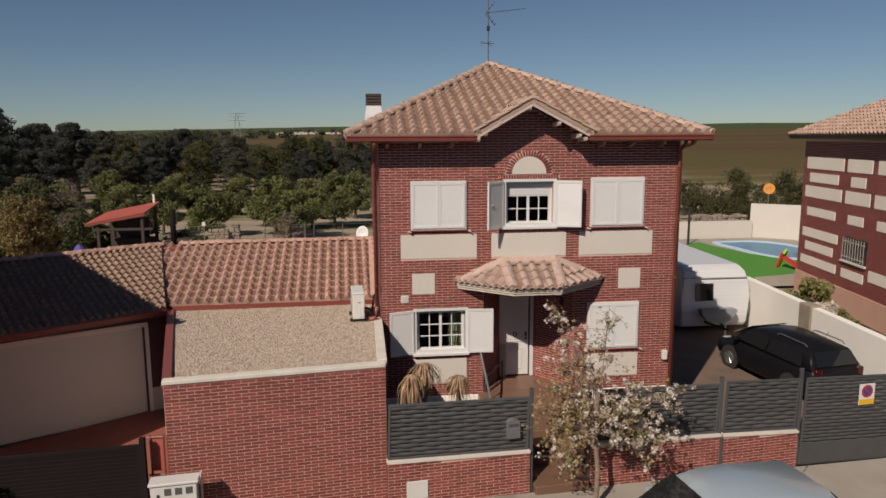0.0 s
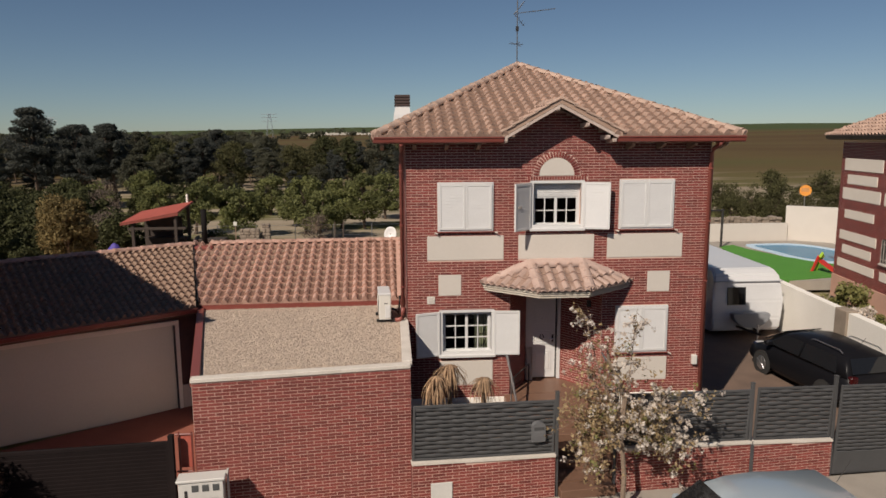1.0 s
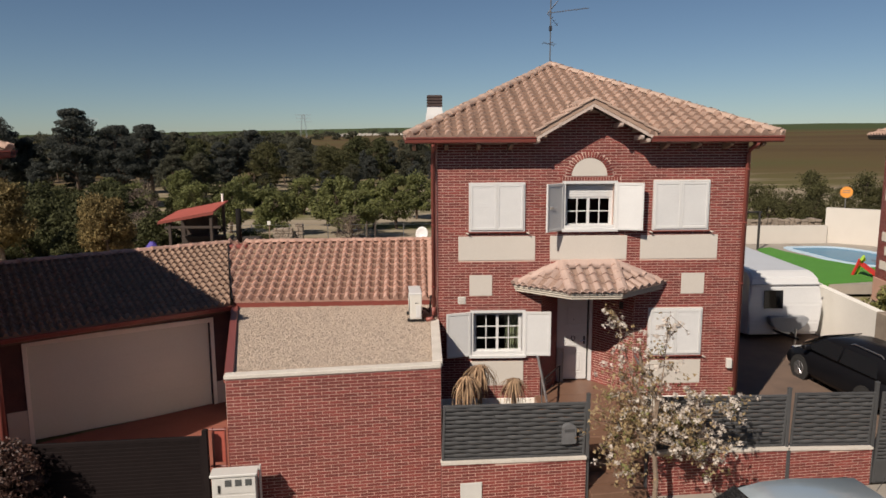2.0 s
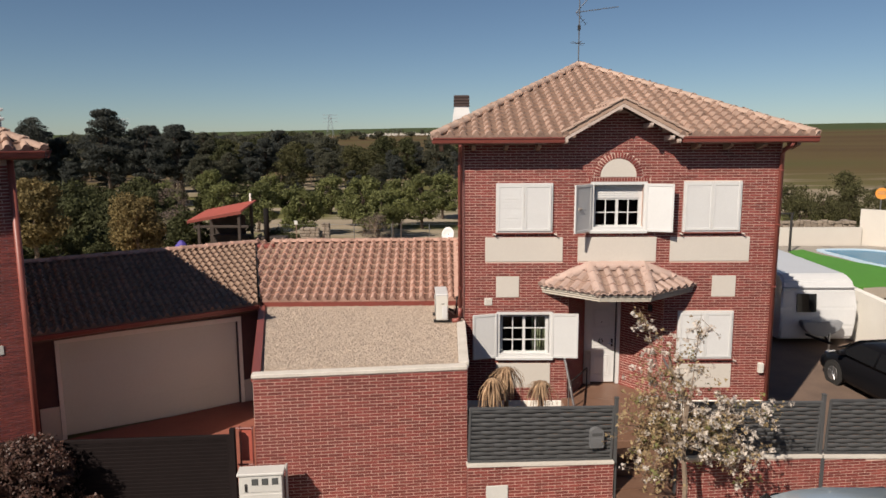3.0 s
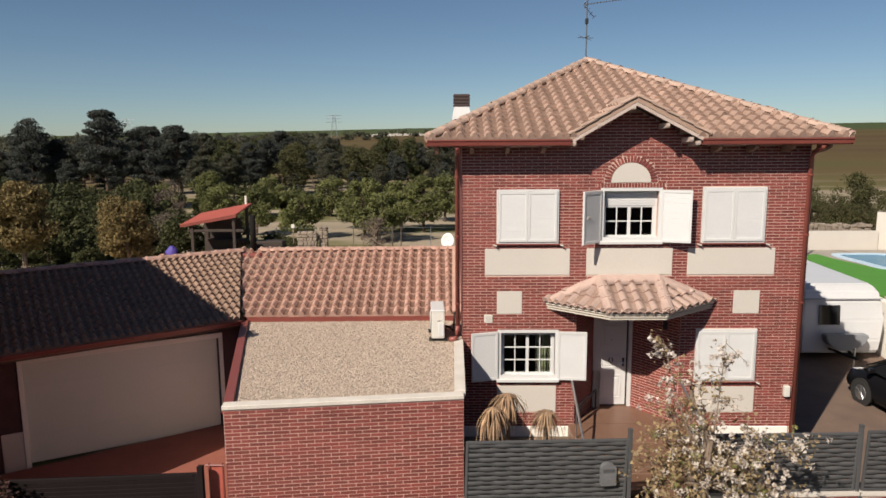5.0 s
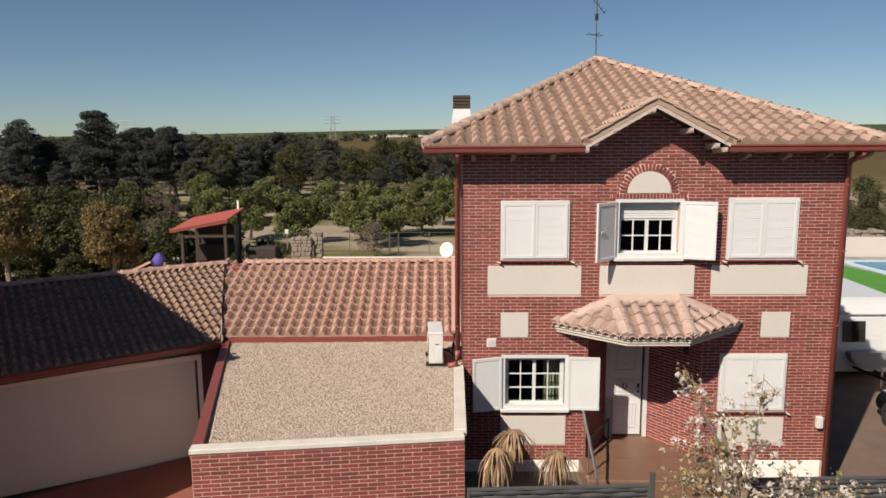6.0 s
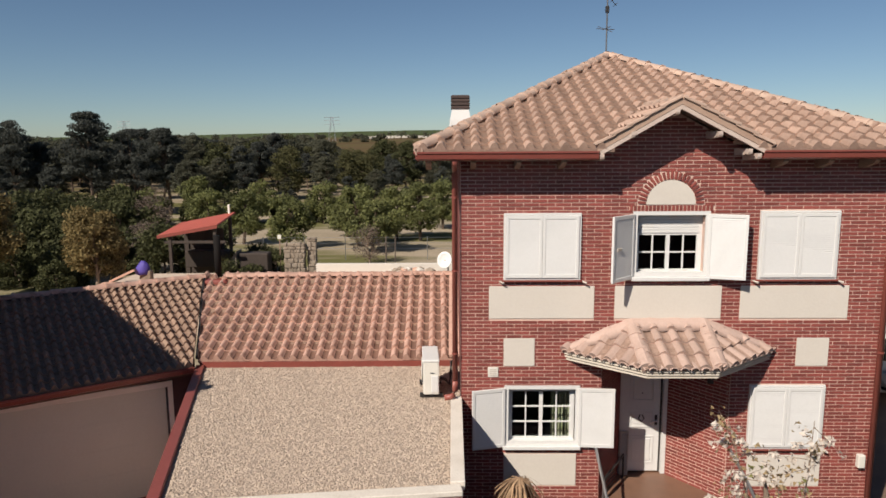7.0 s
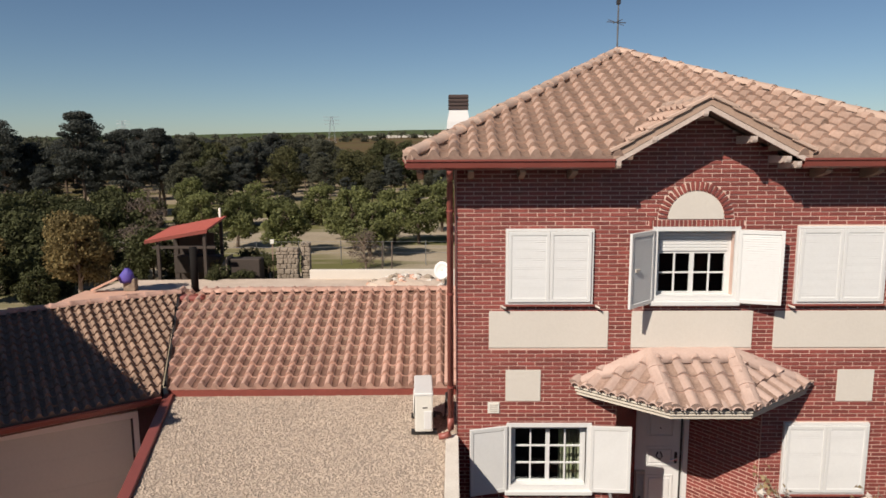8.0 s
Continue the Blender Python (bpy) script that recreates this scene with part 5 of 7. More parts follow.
dish = thing("satellite_dish", pose(0.24, 10.6, -0.5), "white satellite dish on a short pole behind the roof", "satellite dish", in_place=True)
part("pole", tube(B(), [(0.24, 10.6, -0.6), (0.24, 10.6, 2.9)], 0.025, 8), ALU, dish)
bm = B()
rings = []
for r, d in ((0.02, 0.0), (0.11, 0.010), (0.18, 0.03), (0.24, 0.06)):
    rings.append([(r * math.cos(2 * math.pi * k / 20), r * 1.15 * math.sin(2 * math.pi * k / 20), d) for k in range(20)])
loft(bm, rings + [[(x, y, z - 0.012) for x, y, z in rings[-1]]], close=False)
bm.transform(Matrix.Translation((0.14, 10.5, 2.98)) @ Vector((-0.3, -1, 0.35)).to_track_quat("Z", "Y").to_matrix().to_4x4())
part("reflector", bm, WHITE, dish, "", True)

meter = thing("meter_cabinet", FRONT @ pose(-3.70, -0.37, -0.1), "off-white utility meter cabinet with three small windows", "meter cabinet")
part("casing", boxed((-0.37, -0.14, -0.3), (0.37, 0.14, 0.90), 0.012), METER_GREY, meter)
part("lid", boxed((-0.40, -0.17, 0.90), (0.40, 0.15, 0.95), 0.012), METER_GREY, meter)
for k in range(3):
    part("window", boxed((-0.15 + 0.17 * k, -0.158, 0.73), (-0.04 + 0.17 * k, -0.1505, 0.85), 0.003), PANEL_DARK, meter)
part("door", boxed((-0.32, -0.150, 0.60), (0.36, -0.139, 0.88), 0.003), METER_GREY, meter)
part("door", boxed((-0.32, -0.150, -0.2), (0.36, -0.139, 0.56), 0.003), METER_GREY, meter)
part("latch", boxed((-0.27, -0.165, 0.62), (-0.23, -0.148, 0.76), 0.003), BLACK_IRON, meter)
part("side_post", boxed((0.405, 0.02, -0.3), (0.43, 0.16, 0.97), 0.004), METER_GREY, meter)
# ---- front wall, fence and gates ----
def run_wall(s0, s1, cap0, cap1, near_limit):
    t = thing("front_wall", FRONT @ pose((s0 + s1) / 2, 0.1, -0.5), "low red brick garden wall with a white coping", "garden wall", in_place=True)
    a, b = at_front(s0), at_front(s1)
    body = part("wall", prism(B(), [(p.x, p.y) for p in (a, b, b - SN * 0.22, a - SN * 0.22)], -0.9, [c - 0.045 for c in (cap0, cap1, cap1, cap0)]), MORTAR, t)
    bricks(body, a.xy, SA.xy, s1 - s0, street_z(s1) - 0.02, max(cap0, cap1), roof=lambda s: cap0 + (cap1 - cap0) * s / (s1 - s0) - 0.04, limit=near_limit, near=lambda s, z: True)
    part("end_face", boxed((-0.004, -0.004, -0.9), (0.0, 0.22, cap0 - 0.05), m=FRONT @ pose(s0, 0, 0)), BRICK_FAR, t)
    bm = B()
    pts = [(at_front(s0 - 0.01, 0.03), cap0), (at_front(s1, 0.03), cap1), (at_front(s1, -0.25), cap1), (at_front(s0 - 0.01, -0.25), cap0)]
    prism(bm, [(p.x, p.y) for p, z in pts], [z - 0.05 for p, z in pts], [z for p, z in pts])
    part("coping", bm, STONE_CAP, t, "white stone coping")
    return t


run_wall(-0.02, 2.78, 0.555, 0.475, 200)
run_wall(4.06, 6.98, 0.48, 0.37, 200)
run_wall(7.02, 8.86, 0.36, 0.26, 150)


def slat_mesh(length, height, phase, wave, swing=0.013):
    """One woven strip, bulging to and fro round the uprights."""
    bm = B()
    steps = max(8, int(length / 0.06))
    prev = None
    for k in range(steps + 1):
        x = length * k / steps
        y = swing * math.sin(2 * math.pi * x / wave + phase)
        ring = [bm.verts.new((x, y + dy, z)) for dy, z in ((-0.002, 0.0), (-0.006, height * 0.5), (-0.002, height), (0.002, height), (0.002, 0.0))]
        if prev:
            for j in range(5):
                bm.faces.new((prev[j], prev[(j + 1) % 5], ring[(j + 1) % 5], ring[j]))
        prev = ring
    return as_mesh("slat", bm, GREY_PAINT, True)


def woven_panel(name, parent, s0, s1, z0, z1, rows=12, uprights=True, wave=0.50, out=-0.06, swing=0.010, fall=0.03):
    """A framed panel of woven strips; frame, strips and uprights."""
    length, h = s1 - s0, z1 - z0
    m = FRONT @ pose(s0, -out, z0) @ Matrix.Rotation(math.atan(fall), 4, "Y")
    bm = B()
    for lo, hi in (((0, -0.02, 0.0), (0.045, 0.025, h)), ((length - 0.045, -0.02, 0.0), (length, 0.025, h)), ((0.045, -0.02, h - 0.045), (length - 0.045, 0.025, h)), ((0.045, -0.02, 0.0), (length - 0.045, 0.025, 0.04))):
        box(bm, lo, hi, 0.004, m)
    frame_part = part(name, bm, GREY_PAINT, parent, "grey metal frame with woven strips")
    step = (h - 0.085) / rows
    datas = [slat_mesh(length - 0.08, step * 0.995, ph, wave, swing) for ph in (0.4, math.pi + 0.4)]
    for k in range(rows):
        piece("slat", datas[k % 2], m @ Matrix.Translation((0.04, 0, 0.040 + k * step)), frame_part)
    if uprights:
        for k in range(1, int(length / (wave / 2)) + 1):
            x = (k - 0.13) * wave / 2
            if x < length - 0.06:
                part("upright", boxed((x - 0.007, -0.006, 0.04), (x + 0.007, 0.006, h - 0.045), m=m), GREY_PAINT, frame_part)
    return frame_part


fence = thing("fence", FRONT @ pose(0.0, 0.10, 0.55), "dark grey woven metal fence on low brick walls", "fence", in_place=True)
woven_panel("fence_panel", fence, -0.01, 2.76, 0.565, 1.635)
woven_panel("fence_panel", fence, 4.12, 6.92, 0.495, 1.565, fall=0.038)
woven_panel("fence_panel", fence, 7.06, 8.82, 0.375, 1.485, fall=0.045)
for s, z0, z1 in ((2.82, -0.45, 1.70), (4.04, -0.48, 1.66), (6.98, 0.36, 1.58), (8.90, -0.58, 1.60)):
    part("post", boxed((-0.033, -0.033, z0), (0.033, 0.033, z1), 0.005, FRONT @ pose(s, 0.07, 0)), GREY_PAINT, fence)
    part("post_cap", boxed((-0.038, -0.038, z1), (0.038, 0.038, z1 + 0.02), 0.004, FRONT @ pose(s, 0.07, 0)), GREY_PAINT, fence)
part("cover_strip", boxed((6.96, -0.02, -0.6), (7.04, 0.01, 0.36), 0.004, FRONT), GREY_PAINT, fence, "dark grey metal strip on the brick wall")
gate = thing("driveway_gate", FRONT @ pose(9.0, 0.10, -0.5), "wide grey metal sliding driveway gate, shut", "gate", in_place=True)
woven_panel("gate_leaf", gate, 8.96, 13.4, -0.56, 1.40, 24, False, swing=0.008, fall=0.04)
part("kick_plate", boxed((0.04, -0.030, 0.03), (4.34, -0.021, 0.50), 0.003, FRONT @ pose(8.96, 0.06, -0.56) @ Matrix.Rotation(math.atan(0.04), 4, "Y")), GREY_PAINT, gate, "plain grey sheet")

# the notice on the gate: red ring on white over a yellow strip
sign = thing("parking_sign", FRONT @ pose(10.57, 0.038, 0.67), "white and yellow no-parking plate with a red ring", "sign")
part("plate", boxed((-0.20, -0.012, 0.0), (0.20, 0.0, 0.48), 0.004), WHITE, sign)
part("strip", boxed((-0.195, -0.016, 0.005), (0.195, -0.0115, 0.13), 0.002), SIGN_YELLOW, sign)
part("ring", disc(B(), (0, -0.0115, 0.31), (0, -1, 0), 0.145, 0.004, 28), SIGN_RED, sign)
part("disc", disc(B(), (0, -0.0150, 0.31), (0, -1, 0), 0.105, 0.003, 28), SIGN_BLUE, sign)
part("bar", boxed((-0.12, -0.021, 0.297), (0.12, -0.0178, 0.323), m=Matrix.Translation((0, 0, 0.31)) @ Matrix.Rotation(radians(45), 4, "Y") @ Matrix.Translation((0, 0, -0.31))), SIGN_RED, sign)

letterbox = thing("letterbox", FRONT @ pose(2.43, 0.05, 0.77), "dark grey arched letterbox fixed to the fence", "letterbox")
bm = B()
arc = [(-0.13, 0.0), (0.13, 0.0), (0.13, 0.30)] + [(0.13 * math.cos(math.pi * k / 8), 0.30 + 0.09 * math.sin(math.pi * k / 8)) for k in range(1, 8)] + [(-0.13, 0.30)]
slab(bm, [(x, -0.09, z) for x, z in arc], -0.12)
part("box", bm, LETTERBOX, letterbox)
part("flap", boxed((-0.10, -0.098, 0.24), (0.10, -0.089, 0.30), 0.003), GREY_PAINT, letterbox)
part("door", boxed((-0.09, -0.096, 0.05), (0.09, -0.089, 0.20), 0.003), LETTERBOX, letterbox)
part("name_plate", boxed((-0.05, -0.099, 0.10), (0.05, -0.0955, 0.13)), LETTERBOX, letterbox)
solid("meter_hatch", boxed((0.33, -0.03, -0.25), (0.74, 0.0, 0.11), 0.006, FRONT), METER_GREY, "off-white utility hatch in the low brick wall", "hatch")
solid("gate_step", boxed((2.87, -0.12, -0.7), (4.00, 0.25, -0.25), 0.015, FRONT), PORCH_TILE, "brown terracotta step at the gate", "step", kind="structure")
# garden ground between wall and house
bm = B()
prism(bm, [(0.54, -3.05), (3.0, -2.85), (3.0, -0.002), (0.54, -0.002)], -0.6, 0.30)
solid("garden_bed", bm, material("garden_soil", (0.16, 0.12, 0.085), 0.95, (0.09, 0.07, 0.05), 3, 40, 0.8, 0.5), "dark earth bed behind the fence", "garden bed", kind="structure")
bm = B()
prism(bm, [(3.0, -2.85), (4.75, -2.65), (4.75, -2.27), (3.0, -2.27)], -0.6, -0.22)
solid("garden_path", bm, PORCH_TILE, "brown terracotta path from the gate", "path", kind="structure")
bm = B()
prism(bm, [(4.78, -2.62), (7.5, -2.33), (7.5, -0.002), (4.78, -0.002)], -0.6, 0.12)
solid("garden_bed", bm, bpy.data.materials["garden_soil"], "dark earth bed behind the fence", "garden bed", kind="structure")
# ---- driveway, caravan, cars and the neighbours to the right ----
bm = B()
prism(bm, [(7.52, -2.35), (13.6, -1.68), (13.6, 14.0), (7.52, 14.0)], -0.9, [-0.36, -0.40, 0.0, 0.0])
solid("driveway", bm, PAVING, "brown paved driveway beside the house", "driveway", kind="structure")
bm = B()
prism(bm, [(12.75, -1.75), (13.0, -1.75), (13.95, 8.0), (13.95, 15.0), (13.7, 15.0), (13.7, 8.0)], -0.9, 1.50)
solid("boundary_wall", bm, RENDER_WHITE, "cream rendered boundary wall along the driveway", "wall", kind="structure")
solid("wall_pillar", boxed((13.15, 3.05, -0.5), (13.50, 3.60, 1.56), 0.02), RUBBLE, "grey concrete pillar in the boundary wall", "pillar", kind="structure")


def car(name, m, paint, label, length=4.2, width=1.74, height=1.46, estate=False, group=""):
    """A car: x forward, y left, on its wheels at z 0."""
    t = thing(name, m, label, "car", group)
    L, W, H = length / 2, width / 2, height
    def ring(x, half, z0, z1, tuck=0.12):
        zm = z0 + (z1 - z0) * 0.55
        pts = [(-half * 0.94, z0), (-half, z0 + 0.12), (-half, zm), (-half + tuck * 0.5, z1 - 0.05), (-half + tuck * 1.6, z1), (half - tuck * 1.6, z1), (half - tuck * 0.5, z1 - 0.05), (half, zm), (half, z0 + 0.12), (half * 0.94, z0)]
        return [(x, y, z) for y, z in pts]
    body = B()
    loft(body, [ring(-L, W * 0.80, 0.42, 0.82), ring(-L + 0.10, W * 0.94, 0.26, 0.98), ring(-L + 0.5, W, 0.22, 1.0), ring(0, W, 0.2, 0.96), ring(L - 1.2, W, 0.2, 0.92), ring(L - 0.5, W * 0.97, 0.22, 0.82), ring(L - 0.1, W * 0.86, 0.28, 0.66), ring(L, W * 0.72, 0.36, 0.54)])
    part("body", body, paint, t, "", True)
    back = -L + (0.12 if estate else 0.22)
    cabin = B()
    def hoop(x, half, z, tuck):
        return [(x, -half, 0.92), (x, -half + tuck, z - 0.08), (x, -half + tuck + 0.10, z - 0.012), (x, 0, z), (x, half - tuck - 0.10, z - 0.012), (x, half - tuck, z - 0.08), (x, half, 0.92)]
    loft(cabin, [hoop(back, W * 0.90, 0.98, 0.02), hoop(back + (0.28 if estate else 0.50), W * 0.95, H - 0.07, 0.20), hoop(-0.25, W * 0.96, H, 0.20), hoop(0.25, W * 0.96, H - 0.02, 0.20), hoop(0.62, W * 0.95, H - 0.10, 0.19), hoop(1.28, W * 0.90, 0.95, 0.02)])
    part("roof", cabin, paint, t, "", True)
    for s in (-1, 1):
        def win(x0, x1, x2, x3):
            y0, y1 = s * (W * 0.965), s * (W * 0.955 - 0.175)
            bm = B()
            slab(bm, [(x0, y0, 0.97), (x1, y0, 0.97), (x2, y1, H - 0.13), (x3, y1, H - 0.13)], 0.012 * s)
            return bm
        part("side_window", win(-0.22, 1.02, 0.50, -0.18), DARK_GLASS, t)
        part("side_window", win(back + 0.30, -0.30, -0.26, back + 0.52), DARK_GLASS, t)
        part("mirror", boxed((0.78, s * W * 0.98 - 0.02, 0.94), (0.92, s * (W + 0.16), 1.07), 0.03), paint, t)
        part("headlight", boxed((L - 0.32, s * W * 0.52 - 0.17, 0.58), (L - 0.03, s * W * 0.52 + 0.17, 0.70), 0.04), CHROME, t)
        part("tail_light", boxed((-L + 0.0, s * W * 0.72 - 0.10, 0.72), (-L + 0.16, s * W * 0.72 + 0.12, 0.98), 0.03), TAIL_RED, t)
        if estate:
            part("roof_rail", tube(B(), [(-1.45, s * (W - 0.30), H - 0.04), (-1.35, s * (W - 0.30), H + 0.02), (-0.45, s * (W - 0.30), H + 0.035), (-0.35, s * (W - 0.30), H - 0.01)], 0.016, 6), ALU, t)
        for x in (L - 0.82, -L + 0.75):
            wheel = part("wheel", tube(B(), [(x, s * (W - 0.20), 0.31), (x, s * (W - 0.17), 0.31), (x, s * (W + 0.0), 0.31), (x, s * (W + 0.012), 0.31)], [0.26, 0.31, 0.31, 0.27], 24), RUBBER, t)
            part("rim", tube(B(), [(x, s * (W + 0.005), 0.31), (x, s * (W + 0.018), 0.31)], [0.205, 0.19], 20), ALU, wheel)
            for k in range(5):
                a = 2 * math.pi * k / 5
                bm = B()
                box(bm, (-0.025, -0.006, 0.03), (0.025, 0.006, 0.19), m=Matrix.Translation((x, s * (W + 0.024), 0.31)) @ Matrix.Rotation(a, 4, "Y"))
                part("spoke", bm, ALU, wheel)
            bm = B()
            tube(bm, [(x, s * (W - 0.03), 0.31), (x, s * (W + 0.004), 0.31)], 0.365, 24)
            part("wheel_arch", bm, RUBBER, t)
    bm = B()
    slab(bm, [(1.31, -W * 0.80, 0.98), (1.31, W * 0.80, 0.98), (0.66, W * 0.66, H - 0.085), (0.66, -W * 0.66, H - 0.085)], 0.02)
    part("windscreen", bm, DARK_GLASS, t)
    bm = B()
    xb = back + (0.28 if estate else 0.50)
    slab(bm, [(back - 0.015, W * 0.74, 1.02), (back - 0.015, -W * 0.74, 1.02), (xb - 0.04, -W * 0.62, H - 0.13), (xb - 0.04, W * 0.62, H - 0.13)], 0.02)
    part("rear_window", bm, DARK_GLASS, t)
    part("bumper", boxed((-L - 0.03, -W * 0.82, 0.30), (-L + 0.16, W * 0.82, 0.48), 0.05), paint, t)
    part("aerial", tube(B(), [(-L + 0.75, 0, H - 0.03), (-L + 0.50, 0, H + 0.34)], 0.006, 5), BLACK_IRON, t)
    return t


car("car", pose(11.85, 2.2, -0.285, 0, -1.3, 98), CAR_BLACK, "black estate car with roof rails parked on the driveway", 4.0, 1.76, 1.46, True)
SC = FRONT @ pose(5.15, -2.85, street_z(5.15) - 0.13, 0, 0, 180)
car("car", SC, CAR_SILVER, "silver-blue hatchback parked on the street", 4.3, 1.78, 1.60)
WC = FRONT @ pose(-1.1, -2.95, street_z(-1.1) - 0.13, 0, 0, 180)
car("car", WC, CAR_WHITE, "white hatchback parked on the street", 4.1, 1.70, 1.44)

caravan = thing("caravan", pose(11.95, 6.5, -0.06), "white touring caravan parked behind the house", "caravan", in_place=True)
CX0, CX1 = 10.80, 13.25
prof = [(6.80, -0.02), (6.52, 0.10), (6.46, 0.50), (6.48, 1.10), (6.55, 1.70), (6.66, 1.96), (6.98, 2.12), (12.2, 2.20), (12.45, 2.05), (12.5, 0.14)]
bm = B()
inset = [0.08, 0.03, 0.0, 0.0, 0.04, 0.09, 0.16, 0.16, 0.08, 0.02]
loft(bm, [[(CX0 + i * 1.0, y, z) for (y, z), i in zip(prof, inset)], [(CX1 - i * 1.0, y, z) for (y, z), i in zip(prof, inset)]])
bmesh.ops.bevel(bm, geom=bm.edges[:], offset=0.06, segments=2, affect="EDGES", clamp_overlap=True)
part("body", bm, CARAVAN_WHITE, caravan)
part("front_window", slab(B(), [(11.31, 6.458, 0.97), (11.93, 6.458, 0.97), (11.93, 6.515, 1.56), (11.31, 6.515, 1.56)], 0.03), DARK_GLASS, caravan, "small dark front window")
bm = B()
lid = [(11.38, 0.74), (12.64, 0.74)] + [(12.01 + 0.63 * math.cos(a), 0.68 + 0.42 * math.sin(a)) for a in [-math.pi * k / 14 for k in range(15)]]
slab(bm, [(x, 6.40, z) for x, z in lid], -0.30)
bmesh.ops.bevel(bm, geom=bm.edges[:], offset=0.03, segments=2, affect="EDGES", clamp_overlap=True)
part("locker", bm, LOCKER_GREY, caravan, "grey gas locker lid")
part("seam", boxed((CX0 + 0.05, 6.50, 1.735), (CX1 - 0.05, 6.60, 1.755)), CARAVAN_GREY, caravan)
part("skirt", boxed((CX0 + 0.06, 6.9, 0.0), (CX1 - 0.06, 12.4, 0.2), 0.02), CARAVAN_GREY, caravan)
part("roof_hatch", boxed((11.05, 9.0, 2.10), (11.75, 9.8, 2.32), 0.09, segments=3), CARAVAN_WHITE, caravan)
part("drawbar", tube(B(), [(11.6, 6.9, 0.22), (11.95, 5.4, 0.22), (12.3, 6.9, 0.22)], 0.04, 6), BLACK_IRON, caravan)
part("jockey_wheel", tube(B(), [(11.95, 5.6, -0.05), (11.95, 5.6, 0.5)], 0.03, 6), ALU, caravan)
for y in (9.0,):
    for x in (CX0 + 0.05, CX1 - 0.2):
        part("wheel", tube(B(), [(x, y, 0.26), (x + 0.15, y, 0.26)], 0.30, 20), RUBBER, caravan)
for x in (CX0 + 0.12, CX1 - 0.12):
    part("marker_lamp", boxed((x - 0.03, 6.60, 1.55), (x + 0.03, 6.70, 1.62)), SIGN_ORANGE, caravan)

# neighbour's garden: turf, pool, toys, walls
bm = B()
prism(bm, [(13.86, 15.2), (18.4, 15.2), (26.0, 15.0), (28.0, 27.5), (13.86, 27.5)], -0.6, -0.14)
solid("terrace", bm, CONCRETE, "grey concrete terrace round the pool", "terrace", kind="structure")
bm = B()
prism(bm, [(17.75, 15.0), (23.6, 16.3), (24.2, 18.2), (22.9, 19.4), (21.9, 21.5), (21.3, 24.2), (21.2, 25.9), (20.1, 25.4)], -0.3, -0.10)
solid("turf", bm, TURF, "bright green artificial turf", "lawn", kind="structure")
pool = thing("swimming_pool", pose(23.6, 23.2, -0.14), "round-cornered blue swimming pool with pale coping", "swimming pool", in_place=True)


def pool_ring(r, z):
    square = lambda v: math.copysign(abs(v) ** 0.5, v)
    return [(24.2 + (1.75 + r) * square(math.cos(a)) - 0.75 * math.sin(a), 22.5 + (3.15 + r) * square(math.sin(a)), z) for a in [2 * math.pi * (k + 0.5) / 48 for k in range(48)]]


bm = B()
loft(bm, [pool_ring(0.0, -0.08), pool_ring(0.42, -0.08), pool_ring(0.42, -0.3), pool_ring(0.0, -0.3), pool_ring(0.0, -0.08)], close=False)
part("coping", bm, POOL_LINER, pool)
bm = B()
bm.faces.new([bm.verts.new(p) for p in pool_ring(0.0, -0.12)])
part("water", bm, POOL_BLUE, pool)
slide = thing("toy_slide", pose(21.25, 17.0, -0.1, 0, 0, 30) @ Matrix.Diagonal((0.72, 0.72, 0.8, 1)), "small red and green plastic toy slide", "toy")
bm = B()
slab(bm, [(-0.25, 0, 0.75), (0.25, 0, 0.75), (0.25, -1.3, 0.08), (-0.25, -1.3, 0.08)], 0.12)
part("chute", bm, TOY_RED, slide)
for s in (-1, 1):
    part("ladder", tube(B(), [(s * 0.25, 0.45, 0), (s * 0.22, 0.05, 1.0)], 0.10, 6), TOY_RED if s < 0 else TOY_GREEN, slide)
part("rung", tube(B(), [(-0.23, 0.3, 0.4), (0.23, 0.3, 0.4)], 0.04, 6), TOY_GREEN, slide)
part("hood", tube(B(), [(-0.24, 0.0, 0.9), (0.0, -0.05, 1.15), (0.24, 0.0, 0.9)], 0.10, 6), TOY_GREEN, slide)

solid("far_wall", boxed((13.9, 27.6, -0.6), (25.65, 27.85, 0.98)), RENDER_CREAM, "cream rendered rear garden wall", "wall", kind="structure")
solid("far_wall", boxed((0, 0, -0.6), (14.0, 0.25, 2.08), m=pose(25.65, 27.9, 0, 0, 0, -38)), RENDER_CREAM, "taller cream rendered garden wall", "wall", kind="structure")
bank = thing("rubble_wall", pose(22.3, 28.6, -0.6), "grey rubble stone bank behind the wall", "stone wall", kind="structure", in_place=True)
part("core", boxed((19.0, 28.45, -0.6), (25.6, 28.9, 1.12), 0.05), RUBBLE, bank)
rnd = random.Random(31)
x = 19.0
while x < 25.5:
    w = rnd.uniform(0.22, 0.5)
    for z in (0.82, 1.06):
        bm = boxed((x, 28.34 + rnd.uniform(-0.04, 0.04), z), (x + w - 0.02, 28.75, z + rnd.uniform(0.18, 0.36)), 0.06)
        for q in bm.verts:
            q.co += Vector((rnd.uniform(-0.04, 0.04), rnd.uniform(-0.03, 0.03), rnd.uniform(-0.05, 0.05)))
        part("stone", bm, RUBBLE, bank)
    x += w
post = thing("lamp_post", pose(20.1, 25.2, -0.14), "thin black metal garden post", "post")
part("pole", tube(B(), [(0, 0, 0), (0, 0, 2.3)], 0.075, 8), BLACK_IRON, post)
